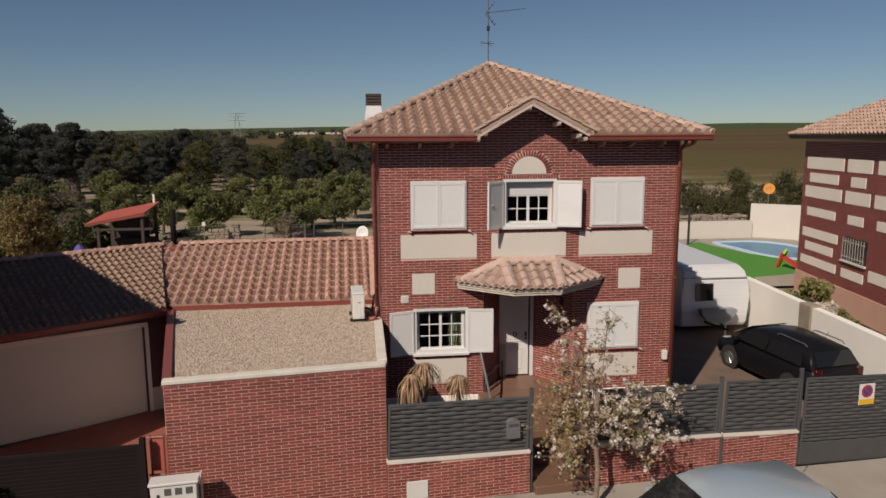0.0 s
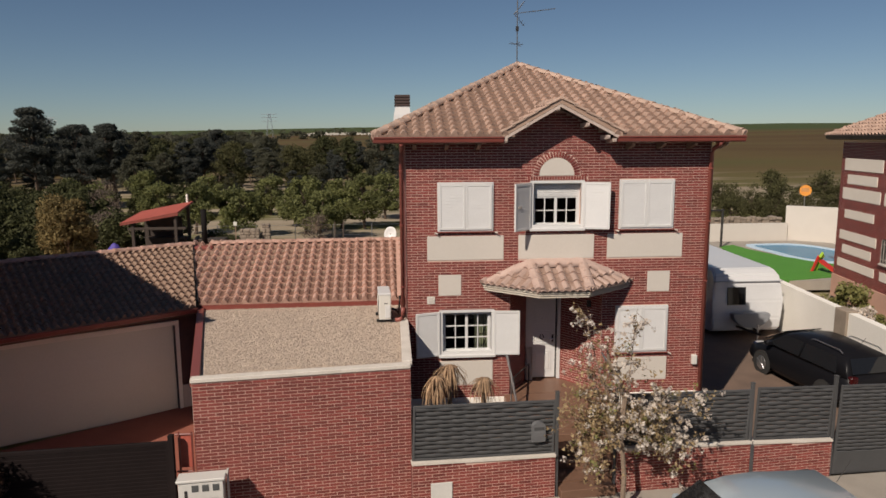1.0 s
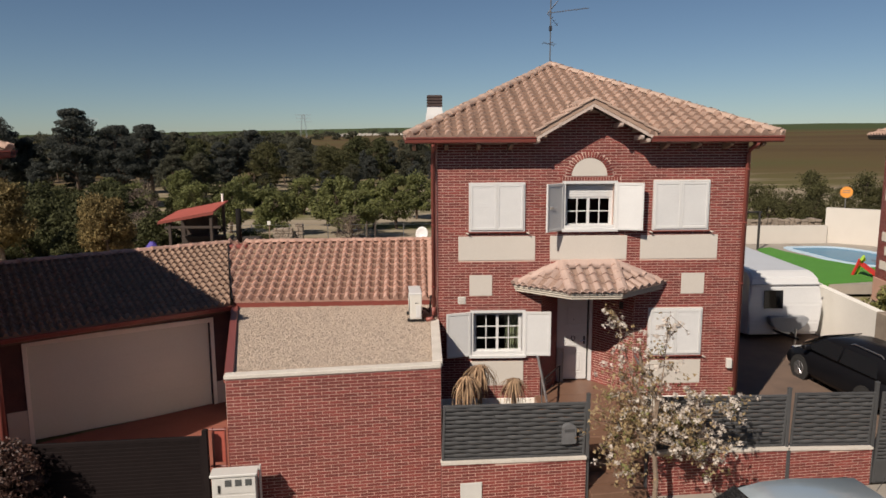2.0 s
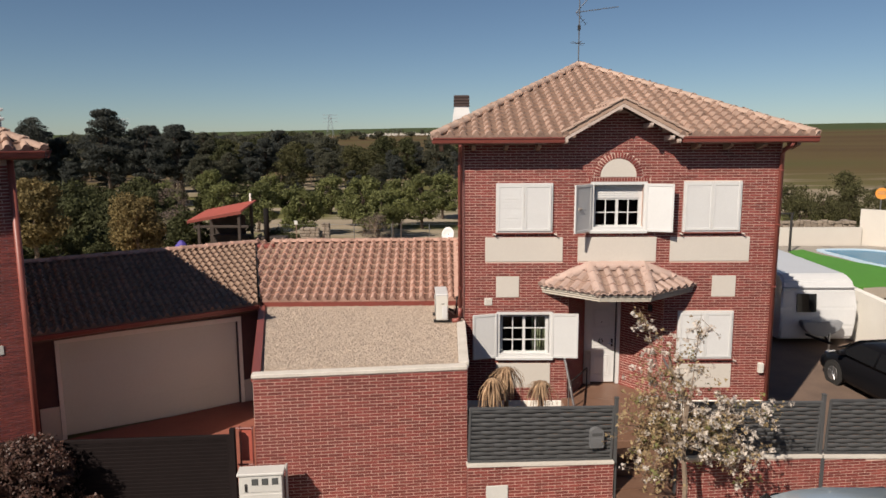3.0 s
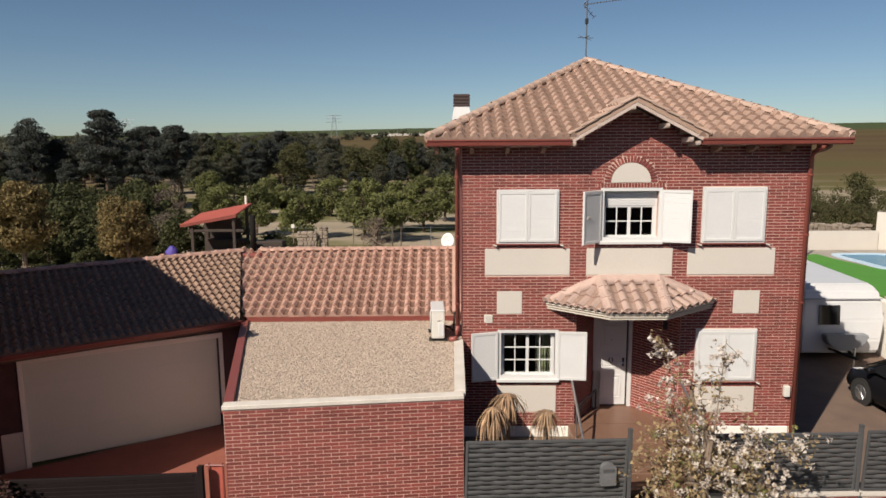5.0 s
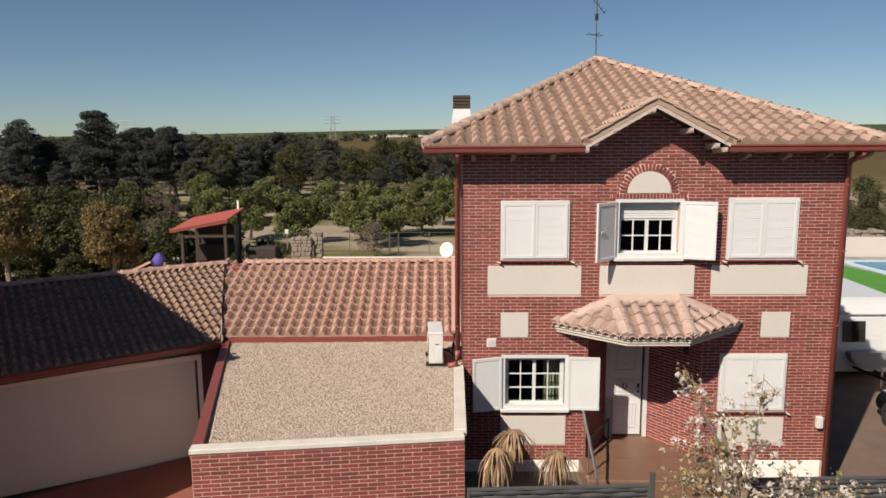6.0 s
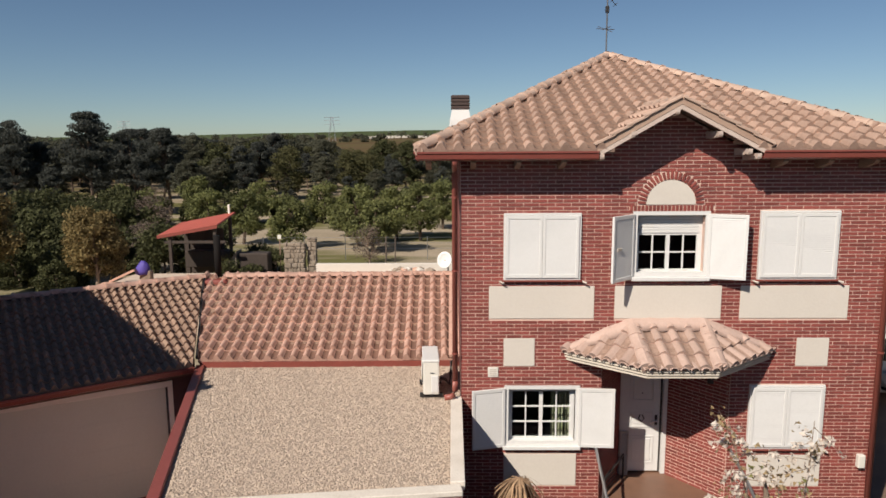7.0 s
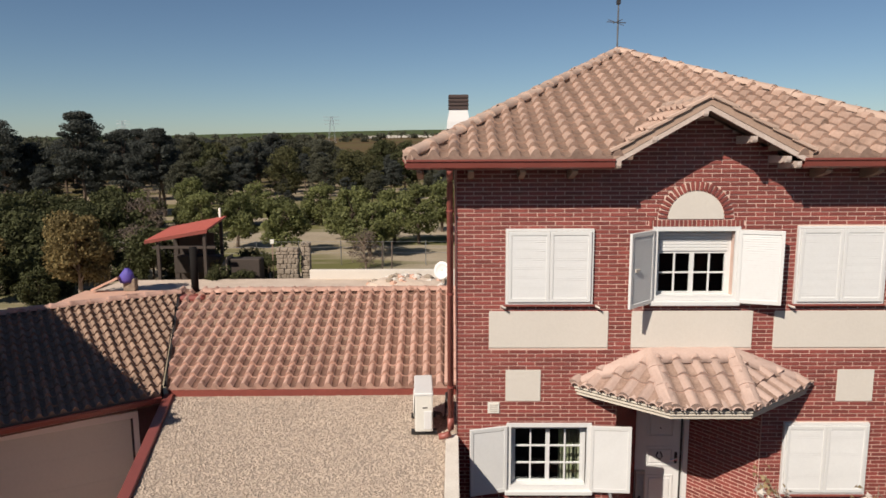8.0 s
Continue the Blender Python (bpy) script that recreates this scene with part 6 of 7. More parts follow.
part("arm", boxed((-0.85, -0.04, 2.22), (0.12, 0.04, 2.31), 0.01), BLACK_IRON, post)
rsign = thing("road_sign", pose(31.79, 36.0, -1.35), "round orange sign on a thin post", "sign")
part("pole", tube(B(), [(0, 0, 0), (0, 0, 3.6)], 0.04, 8), ALU, rsign)
part("disc", disc(B(), (0, -0.04, 3.75), (-0.4, -1, 0), 0.42, 0.04, 28), SIGN_ORANGE, rsign)
for z in (3.70, 3.84):
    part("line", boxed((-0.26, -0.10, z), (0.26, -0.085, z + 0.05), m=Matrix.Rotation(radians(-22), 4, "Z")), RUBBLE, rsign)

# the neighbour's house: brick with rows of cream panels on its side wall
ND = Vector((-0.17, -0.985)).normalized()
NM = Matrix.Translation((20.0, 14.0, 0)) @ Matrix.Rotation(math.atan2(ND.y, ND.x), 4, "Z")      # local x along the wall, -y outward
nhouse = thing("house", Matrix.Translation((22.0, 10.0, 0)), "two-storey brick house with rows of cream panels and a tiled roof", "house", in_place=True)
NL = 14.0
nwall = part("wall", boxed((-0.15, 0.0, -0.6), (NL, 8.5, 6.3), m=NM), MORTAR, nhouse, "red brick side wall")
part("plinth", boxed((-0.19, -0.05, -0.6), (NL, 0.0, 0.42), 0.01, m=NM), SALMON, nhouse)
rows = [(5.06, 5.57, ((0.20, 3.41), (3.71, 5.51), (5.90, 9.0))), (4.49, 4.88, ((0.54, 3.05), (4.05, 5.14))), (3.82, 4.31, ((0.20, 3.39), (3.71, 5.52), (5.84, 9.0))),
        (3.02, 3.38, ((0.52, 3.02), (4.03, 5.18), (6.12, 8.0))), (2.07, 2.46, ((0.22, 3.36),)), (1.50, 1.86, ((0.55, 3.03),)), (0.86, 1.22, ((0.21, 3.38), (3.84, 5.49))), (1.05, 1.47, ((5.84, 9.0),))]
for z0, z1, spans in rows:
    for a, b in spans:
        part("panel", boxed((a, -0.03, z0), (b, 0.0, z1), 0.004, m=NM), NEIGHBOUR_PANEL, nhouse, "cream rendered panel")
n_holes = [(a + 0.15, b + 0.15, z0, z1) for z0, z1, spans in rows for a, b in spans] + [(3.98, 5.74, 1.58, 2.52)]
bricks(nwall, (NM @ Vector((-0.15, -0.001, 0))).xy, (NM.to_3x3() @ Vector((1, 0, 0))).xy, 8.0, 0.43, 6.3, n_holes, limit=0)
wn_ = part("window", boxed((3.83, -0.02, 1.58), (5.59, 0.0, 2.52), m=NM), DARK_GLASS, nhouse, "barred ground-floor window")
part("window_sill", boxed((3.78, -0.10, 1.50), (5.64, 0.0, 1.57), 0.008, m=NM), RENDER_CREAM, wn_)
for k in range(9):
    part("bar", tube(B(), [NM @ Vector((3.93 + k * 0.195, -0.08, 1.58)), NM @ Vector((3.93 + k * 0.195, -0.08, 2.5))], 0.009, 5), WHITE_OLD, wn_)
for z in (1.75, 2.35):
    part("bar", tube(B(), [NM @ Vector((3.85, -0.08, z)), NM @ Vector((5.56, -0.08, z))], 0.012, 5), WHITE_OLD, wn_)
NZ, NA = 6.55, 9.1
nc = [NM @ Vector(p) for p in ((-0.9, -0.44, NZ), (NL + 0.7, -0.44, NZ), (NL + 0.7, 9.2, NZ), (-0.9, 9.2, NZ))]
na = [NM @ Vector((5.0, 4.2, NA)), NM @ Vector((NL - 4.6, 4.2, NA))]
bm = B()
bv = [bm.verts.new(p - Vector((0, 0, 0.05))) for p in nc] + [bm.verts.new(p - Vector((0, 0, 0.05))) for p in na]
for f in ((3, 2, 1, 0), (0, 1, 5, 4), (1, 2, 5), (2, 3, 4, 5), (3, 0, 4)):
    bm.faces.new([bv[k] for k in f])
nroof = part("roof", bm, TIMBER, nhouse, "hipped roof of pale clay tiles")
for k, (a, b, p, q, seed) in enumerate(((nc[0], nc[1], na[0], na[1], 41), (nc[3], nc[0], na[0], na[0], 42))):
    u = (b - a).normalized()
    vv = p - a
    vv = vv - u * vv.dot(u)
    inner = (a + b + p + q) / 4
    tiled_face(nroof, a, u, vv, (b - a).length, vv.length, [side_cut(a, p, inner), side_cut(b, q, inner)] + ([(na[0], u.cross(Vector((0, 0, -1))))] if p != q else []), TILE, TILE_JOINED, seed=seed)
ridge(nroof, nc[0], na[0], TILE)
ridge(nroof, na[0], na[1], TILE)
# gutters take a dark colour that carries the shade under this eave
gutter(nhouse, NM @ Vector((-0.85, -0.39, 6.47)), NM @ Vector((NL, -0.39, 6.47)), (NM.to_3x3() @ Vector((0, -1, 0))), DARK_STAND_IN)
gutter(nhouse, NM @ Vector((-0.85, 9.0, 6.47)), NM @ Vector((-0.85, -0.39, 6.47)), (NM.to_3x3() @ Vector((-1, 0, 0))), DARK_STAND_IN)
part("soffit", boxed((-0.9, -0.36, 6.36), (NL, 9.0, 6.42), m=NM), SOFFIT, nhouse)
# ---- the neighbour to the left: garage, house, drive, gate ----
DL = Vector((-math.cos(radians(35)), -math.sin(radians(35)), 0))
DP = Vector((DL.y, -DL.x, 0))                 # towards the back
LA = Vector((-4.68, 1.72, 0))
LM = Matrix.Translation(LA) @ Matrix(((-DL.x, DP.x, 0, 0), (-DL.y, DP.y, 0, 0), (0, 0, 1, 0), (0, 0, 0, 1)))     # local -x along the row, y back
lgarage = thing("garage", LM @ pose(-2.5, 2.0, -0.3), "neighbour's garage with a beige up-and-over door and tiled roof", "garage", in_place=True)
LD = Matrix.Translation((-5.17, 1.88, 0)) @ Matrix.Rotation(radians(29.3), 4, "Z")      # the door wall runs askew to the eave; local -x along it, y back
part("wall", wall_with_holes(B(), (LD @ Vector((-6.0, 0.04, 0))).xy, (LD.to_3x3() @ Vector((1, 0, 0))).xy, 6.45, -0.6, 2.42, 0.25, [(1.79, 5.99, -0.6, 2.05)]), BRICK_DARK, lgarage, "dark brown-red garage wall")
gd = part("garage_door", boxed((-4.12, 0.10, -0.31), (-0.09, 0.16, 1.95), 0.006, LD), GARAGE_DOOR, lgarage, "plain beige up-and-over garage door, shut")
for z in (0.30, 0.84, 1.38):
    part("groove", boxed((-4.11, 0.094, z), (-0.10, 0.099, z + 0.012), m=LD), GARAGE_DOOR, gd)
part("door_frame", boxed((-4.21, 0.0, 1.94), (0.0, 0.18, 2.06), 0.005, LD), RENDER_WHITE, lgarage)
for x in (-4.21, -0.09):
    part("door_frame", boxed((x, 0.0, -0.4), (x + 0.09, 0.18, 1.938), 0.005, LD), RENDER_WHITE, lgarage)
part("door_track", boxed((-0.125, 0.02, -0.24), (-0.092, 0.10, 1.936), 0.004, LD), BLACK_IRON, lgarage)
part("footing", boxed((0.004, 0.02, -0.4), (0.42, 0.10, 0.35), 0.01, LD), RENDER_CREAM, lgarage)
part("footing", boxed((-4.62, 0.02, -0.4), (-4.214, 0.10, 0.45), 0.01, LD), RENDER_CREAM, lgarage)
la, lb = LM @ Vector((0.0, 0.0, 2.42)), LM @ Vector((-9.0, 0.0, 2.42))
lr = Vector((-5.66, 5.24, 3.46))
ls = lr + DL * 9.0
lroof = part("tiled_roof", slab(B(), [lb, la, lr, ls], -0.06), TIMBER, lgarage, "brownish clay tile roof")
u = -DL
vv = lr - la
vv = vv - u * vv.dot(u)
tiled_face(lroof, lb - u * 1.3, u, vv, 11.5, vv.length + 0.1, [side_cut(la, lr, LM @ Vector((-3, 2, 3))), (lr, DP)], TILE_BROWN, TILE_BROWN_JOINED, seed=51, w=0.175, g=0.26, tall=0.055, limit=150, near=lambda s, r: s > 6.5)
ridge(lroof, ls, lr, TILE_PINK, gauge=0.36, lift=0.045, r=0.12)
gutter(lgarage, lb + Vector((0, 0, -0.06)), la + Vector((0, 0, -0.06)), -DP)
part("eave_board", boxed((-6.2, 0.05, 2.22), (0.0, 0.38, 2.30), m=LM), SOFFIT, lgarage)
part("back_slope", slab(B(), [ls, lr, lr + DP * 2.5 + Vector((0, 0, -0.7)), ls + DP * 2.5 + Vector((0, 0, -0.7))], 0.05), TIMBER, lgarage)

LHX, LHY = -5.10, -2.1
lhouse = thing("house", LM @ pose(-9.0, 2.0, -0.3), "two-storey red brick house next door with a tiled roof", "house", in_place=True)
lwall = part("wall", boxed((LHX - 8.0, LHY, -0.6), (LHX, 6.5, 6.19), m=LM), MORTAR, lhouse, "red brick wall")
bricks(lwall, (LM @ Vector((LHX - 3.2, LHY - 0.001, 0))).xy, (-DL).xy, 3.2, -0.5, 6.15, limit=100, near=lambda s, z: s > 2.0 and z > 3)
part("downpipe", tube(B(), [LM @ Vector((LHX - 0.06, LHY - 0.07, 6.2)), LM @ Vector((LHX - 0.06, LHY - 0.07, -0.3))], 0.06, 10), PIPE, lhouse, "oxide-red downpipe", True)
part("vent_cover", boxed((LHX - 0.62, LHY - 0.02, 2.65), (LHX - 0.45, LHY, 2.82), 0.005, LM), PLASTIC_WHITE, lhouse)
LZ = 6.36
lc = [LM @ Vector(p) for p in ((LHX - 8.6, LHY - 0.42, LZ), (LHX + 0.45, LHY - 0.42, LZ), (LHX + 0.45, 7.1, LZ), (LHX - 8.6, 7.1, LZ))]
lap = LM @ Vector((LHX - 4.0, 1.8, 8.6))
bm = B()
bv = [bm.verts.new(p - Vector((0, 0, 0.05))) for p in lc] + [bm.verts.new(lap - Vector((0, 0, 0.05)))]
bm.faces.new(bv[:4][::-1])
for k in range(4):
    bm.faces.new((bv[k], bv[(k + 1) % 4], bv[4]))
lhroof = part("roof", bm, TIMBER, lhouse, "hipped clay tile roof")
for k in (0, 1):
    a, b = lc[k], lc[k + 1]
    u = (b - a).normalized()
    vv = lap - a
    vv = vv - u * vv.dot(u)
    inner = (a + b + lap) / 3
    tiled_face(lhroof, a, u, vv, (b - a).length, vv.length, [side_cut(a, lap, inner), side_cut(b, lap, inner)], TILE, TILE_JOINED, seed=61 + k)
ridge(lhroof, lc[1], lap, TILE, lift=0.05)
gutter(lhouse, lc[0] + Vector((0, 0, -0.06)), lc[1] + Vector((0, 0, -0.06)), -DP)
gutter(lhouse, lc[1] + Vector((0, 0, -0.06)), lc[2] + Vector((0, 0, -0.06)), -DL)
part("soffit", boxed((LHX - 8.5, LHY - 0.38, 6.20), (LHX + 0.40, 7.0, 6.25), m=LM), SOFFIT, lhouse)
lch = thing("chimney", LM @ pose(LHX - 0.1, 3.07, 6.5), "white rendered chimney next door", "chimney", in_place=True)
part("shaft", boxed((LHX - 0.27, 2.87, 6.3), (LHX + 0.11, 3.27, 7.16), 0.02, LM), WHITE, lch)
for z in (7.02, 7.24):
    part("cap_ring", boxed((LHX - 0.33, 2.81, z), (LHX + 0.17, 3.33, z + 0.06), 0.01, LM), WHITE, lch)
part("flue", boxed((LHX - 0.21, 2.93, 7.16), (LHX + 0.05, 3.21, 7.235), 0.01, LM), BLACK_IRON, lch)

bm = B()
prism(bm, [(-3.3, -3.75), (-4.66, 1.75), (-4.97, 2.13), (-9.95, -1.36), (-8.2, -5.0)], -0.7, [-0.32, -0.24, -0.24, -0.24, -0.32])
solid("driveway", bm, DRIVE_RED, "red concrete driveway before the garage", "driveway", kind="structure")
lgate = thing("driveway_gate", pose(-3.70, -3.90, -0.3, 0, 0, 5), "dark brown slatted metal driveway gate, shut", "gate")
# brown taken near black to hold the shade that lies on the gate
DGATE = material("gate_brown_shaded", (0.018, 0.013, 0.013), 0.8, (0.012, 0.009, 0.009), 4, 40, 0.6, 0.1, spec=0.1)
part("frame_bar", boxed((-0.06, -0.03, 0.05), (0.0, 0.03, 1.70), 0.004), DGATE, lgate)
part("frame_bar", boxed((-4.2, -0.03, 1.63), (-0.06, 0.03, 1.70), 0.004), DGATE, lgate)
bm = B()
box(bm, (0, -0.012, 0), (4.1, 0.012, 0.074), 0.004)
slat_d = as_mesh("slat", bm, DGATE)
for k in range(22):
    piece("slat", slat_d, Matrix.Translation((-4.16, 0, 0.10 + k * 0.069)) @ Matrix.Rotation(radians(8), 4, "X"), lgate)
solid("gate_post", boxed((-3.70, -3.95, -0.4), (-3.61, -3.86, 1.52), 0.006), DGATE, "dark brown gate post", "post")
rail = thing("wicket_gate", pose(-3.5, -3.72, 0.3), "small oxide-red metal wicket grille", "gate", in_place=True)
for x in (-3.58, -3.36):
    part("upright", tube(B(), [(x, -3.72, 0.2), (x, -3.72, 1.48)], 0.018, 6), GUTTER, rail)
for z in (0.75, 1.44):
    part("crossbar", tube(B(), [(-3.64, -3.72, z), (-3.34, -3.72, z)], 0.018, 6), GUTTER, rail)
part("sheet", boxed((-3.57, -3.71, 0.82), (-3.37, -3.70, 1.45)), RED_SHEET, rail)
# ---- trees and shrubs ----
def leaf_cloud(rng, centres, radii, per, size, flat=0.75, long=1.6):
    """Vertices and faces of many small pointed leaves round clump centres."""
    c = np.repeat(np.array(centres, float), per, axis=0)
    r = np.repeat(np.array(radii, float), per)
    way = rng.normal(size=c.shape)
    way /= np.linalg.norm(way, axis=1)[:, None]
    dist = r * rng.uniform(0.35, 1.0, len(c)) ** 0.6
    p = c + way * dist[:, None] * np.array((1, 1, flat))
    a = rng.normal(size=c.shape)
    a /= np.linalg.norm(a, axis=1)[:, None]
    b = np.cross(a, way + 0.4 * rng.normal(size=c.shape))
    b /= np.linalg.norm(b, axis=1)[:, None]
    s = size * rng.uniform(0.6, 1.35, len(c))
    a, b = a * (s * long * 0.5)[:, None], b * (s * 0.5)[:, None]
    verts = np.stack((p - a, p + a * 0.5 + b, p + a * 0.5 - b), axis=1).reshape(-1, 3)
    return verts.tolist(), [(3 * k, 3 * k + 1, 3 * k + 2) for k in range(len(c))]


def limb_set(bm, rng, base, top, r, clumps, count, seg=6):
    """A bent trunk from base to top with limbs out to some of the clumps."""
    base, top = Vector(base), Vector(top)
    pts = [base + (top - base) * t + Vector((rng.normal() * 0.03, rng.normal() * 0.03, 0)) * (top - base).length * (0.6 if 0 < t < 1 else 0) for t in (0, 0.3, 0.6, 1.0)]
    tube(bm, pts, [r, r * 0.8, r * 0.55, r * 0.2], seg)
    for k in rng.choice(len(clumps), min(count, len(clumps)), replace=False):
        c = Vector(clumps[k])
        t = max(0.15, min(0.9, (c.z - base.z) / max(0.1, (top.z - base.z)) * 0.75))
        s = base + (top - base) * t
        mid = (s + c) / 2 + Vector((0, 0, 0.08 * (c - s).length))
        tube(bm, [s, mid, c], [r * 0.42, r * 0.26, r * 0.08], 5, False)
    return bm


def make_tree(name, seed, height, spread, bare, clumps, per, size, leaves, label, category, group="", bark=BARK, cone=0.0, clump_r=0.5, trunk=0.045, limbs=12, flat=0.75):
    """A tree at the origin: trunk with limbs, and a crown of leaf clumps with gaps."""
    rng = np.random.default_rng(seed)
    t = thing(name, Matrix(), label, category, group)
    centres, radii = [], []
    lean = rng.normal(size=2) * 0.04 * height
    while len(centres) < clumps:
        h = rng.uniform(0, 1)
        wide = spread * ((1 - h) ** 0.6 * cone + (1 - cone) * math.sqrt(max(0.02, 1 - (2 * h - 0.85) ** 2 / 1.4)))
        ang, rr = rng.uniform(0, 6.283), math.sqrt(rng.uniform(0.1, 1.0)) * wide * rng.uniform(0.7, 1.12)
        z = bare + (height - bare) * h
        centres.append((rr * math.cos(ang) + lean[0] * h, rr * math.sin(ang) + lean[1] * h, z))
        radii.append(clump_r * rng.uniform(0.6, 1.3))
    bm = limb_set(B(), rng, (0, 0, -0.3), (lean[0], lean[1], bare + (height - bare) * 0.8), height * trunk, centres, limbs)
    part("trunk", bm, bark, t)
    v, f = leaf_cloud(rng, centres, radii, per, size, flat)
    raw("crown", v, f, leaves, t)
    return t


def scatter(kinds, spots, rng, low=0.8, high=1.2, first=True):
    """Copies of the given trees at spots (x, y, scale)."""
    for i, (x, y, s) in enumerate(spots):
        src = kinds[i % len(kinds)]
        m = Matrix.Translation((x, y, land(x, y) - 0.05)) @ Matrix.Rotation(rng.uniform(0, 6.28), 4, "Z") @ Matrix.Diagonal((s, s, s * rng.uniform(0.94, 1.08), 1))
        if i < len(kinds):
            src.matrix_basis = m
        else:
            t = copy_thing(src, Matrix())
            t.matrix_basis = m


PINE_LABELS = "dark green pine with a rounded uneven crown"
pines = [make_tree("pine_tree", 100 + k, 8.6 + 0.5 * (k % 3), 2.5 + 0.25 * (k % 2), 3.0 + 0.5 * (k % 3), 84, 230, 0.135, PINE if k % 3 else PINE_WARM, PINE_LABELS, "tree", "pine wood", clump_r=0.74, trunk=0.022, flat=0.5, limbs=22, cone=0.25 + 0.1 * (k % 3)) for k in range(6)]
rng = np.random.default_rng(7)
spots = []
tries = 0
while len(spots) < 112 and tries < 6000:
    tries += 1
    y = rng.uniform(50, 104)
    x = rng.uniform(-78, 6)
    edge = 52 + 0.24 * (x + 42) if x < 2 else 99
    edge += 3 * math.sin(x * 0.35)
    if y < max(50, edge + 4) or any((x - a) ** 2 + (y - b) ** 2 < 3.6 ** 2 for a, b, _ in spots):
        continue
    if x > -20 and rng.uniform() < 0.35:
        continue
    s = 0.52 + 0.34 * rng.uniform() ** 1.6 - (0.20 if x > -22 else 0.0) - (0.08 if y < edge + 10 else 0.0)
    spots.append((x, y, s))
spots += [(-36.1, 59.0, 1.08), (-43.0, 58.0, 0.92), (-50.0, 56.5, 0.96), (-31.6, 60.0, 0.92), (-28.9, 61.0, 0.94)]
scatter(pines, spots, rng)
olives = [make_tree("olive_tree", 160 + k, 6.2 + 0.6 * k, 2.3, 1.2, 60, 120, 0.19, (OLIVE, PINE_WARM, SCRUB)[k], "olive-brown tree at the edge of the wood", "tree", "wood edge trees", clump_r=0.8, trunk=0.025, limbs=18) for k in range(3)]
spots = []
while len(spots) < 34:
    x, y = rng.uniform(-34, 8), rng.uniform(72, 128)
    if all((x - a) ** 2 + (y - b) ** 2 > 4.0 ** 2 for a, b, _ in spots):
        spots.append((x, y, 0.75 + 0.3 * rng.uniform()))
scatter(olives, spots, rng)

orchard = [make_tree("orchard_tree", 200 + k, 4.2 + 0.3 * k, 1.9, 1.1, 44, 170, 0.14, ORCHARD, "leafy green orchard tree with a short forked trunk", "tree", "orchard trees", clump_r=0.62, trunk=0.035, limbs=16) for k in range(4)]
spots = [(-11.0, 36.9, 1.0), (-5.0, 35.6, 1.02), (-3.9, 41.8, 1.0), (-2.0, 41.2, 0.98), (-0.4, 48.2, 1.05), (-7.9, 43.6, 1.0), (-15.0, 39.6, 0.95), (-23.0, 53.0, 0.9), (-11.4, 52.6, 0.95), (-17.6, 52.8, 0.95),
         (-6.4, 38.6, 1.0), (2.4, 44.0, 1.0), (-19.5, 45.0, 0.92), (-25.5, 46.0, 0.95), (-29.0, 49.5, 0.9), (6.0, 40.0, 1.0)]
scatter(orchard, [(x, y, s * 0.87) for x, y, s in spots], rng)

bushes = [make_tree("bush", 300 + k, 2.6, 1.7, 0.2, 40, 150, 0.13, SCRUB, "dense dark green bush", "bush", "garden bushes", clump_r=0.55, trunk=0.03) for k in range(3)]
spots = [(-20.5, 27.0, 1.1), (-23.0, 29.0, 1.25), (-26.5, 33.0, 1.3), (-28.5, 33.5, 1.3), (-18.6, 28.0, 0.9), (-30.0, 37.0, 1.4), (-25.5, 38.0, 1.3), (-16.2, 28.2, 1.0), (-14.0, 29.4, 1.05), (-21.5, 34.5, 1.3), (-32.0, 44.0, 1.4),
         (-27.0, 45.5, 1.3), (-19.5, 23.5, 0.8), (-35.0, 40.0, 1.5), (-9.6, 27.6, 0.55), (-10.6, 27.9, 0.6), (-11.2, 24.7, 0.48), (-10.3, 25.0, 0.42)]
spots += [(-43 + 1.9 * k + 0.7 * math.sin(k * 3.3), 50.5 + 0.26 * k + 1.5 * math.sin(k * 1.9), 0.82 + 0.25 * math.sin(k * 2.7)) for k in range(17)]
spots += [(-22.5, 24.5, 0.7), (-25.0, 27.0, 0.9), (-27.5, 29.5, 1.0), (-19.0, 22.0, 0.6), (-24.5, 23.5, 0.7)]
scatter(bushes, spots, rng)
# the shrub belt beyond the garden walls
spots = [(22.5 + 2.6 * k + 1.2 * math.sin(k * 2.1), 45.0 + 2.0 * math.sin(k * 1.3), 0.95 + 0.25 * math.sin(k * 3.7)) for k in range(12)]
spots += [(21.0 + 1.9 * k + 0.8 * math.sin(k * 4.1), 41.5 + 1.3 * math.sin(k * 2.9), 0.72 + 0.2 * math.sin(k * 5.3)) for k in range(15)]
spots += [(24.0 + 3.6 * k, 52 + 3 * math.sin(k * 2.3), 1.15 + 0.3 * math.sin(k * 1.7)) for k in range(9)] + [(46.0, 47.0, 1.8), (49.5, 50.0, 2.0)]
belt = [make_tree("shrub", 310 + k, 2.8, 1.5, 0.3, 40, 80, 0.10, OLIVE, "thin olive-brown shrub beyond the garden wall", "bush", "shrub belt", clump_r=0.5, trunk=0.02, limbs=24, cone=0.3) for k in range(3)]
scatter(belt, spots, rng)

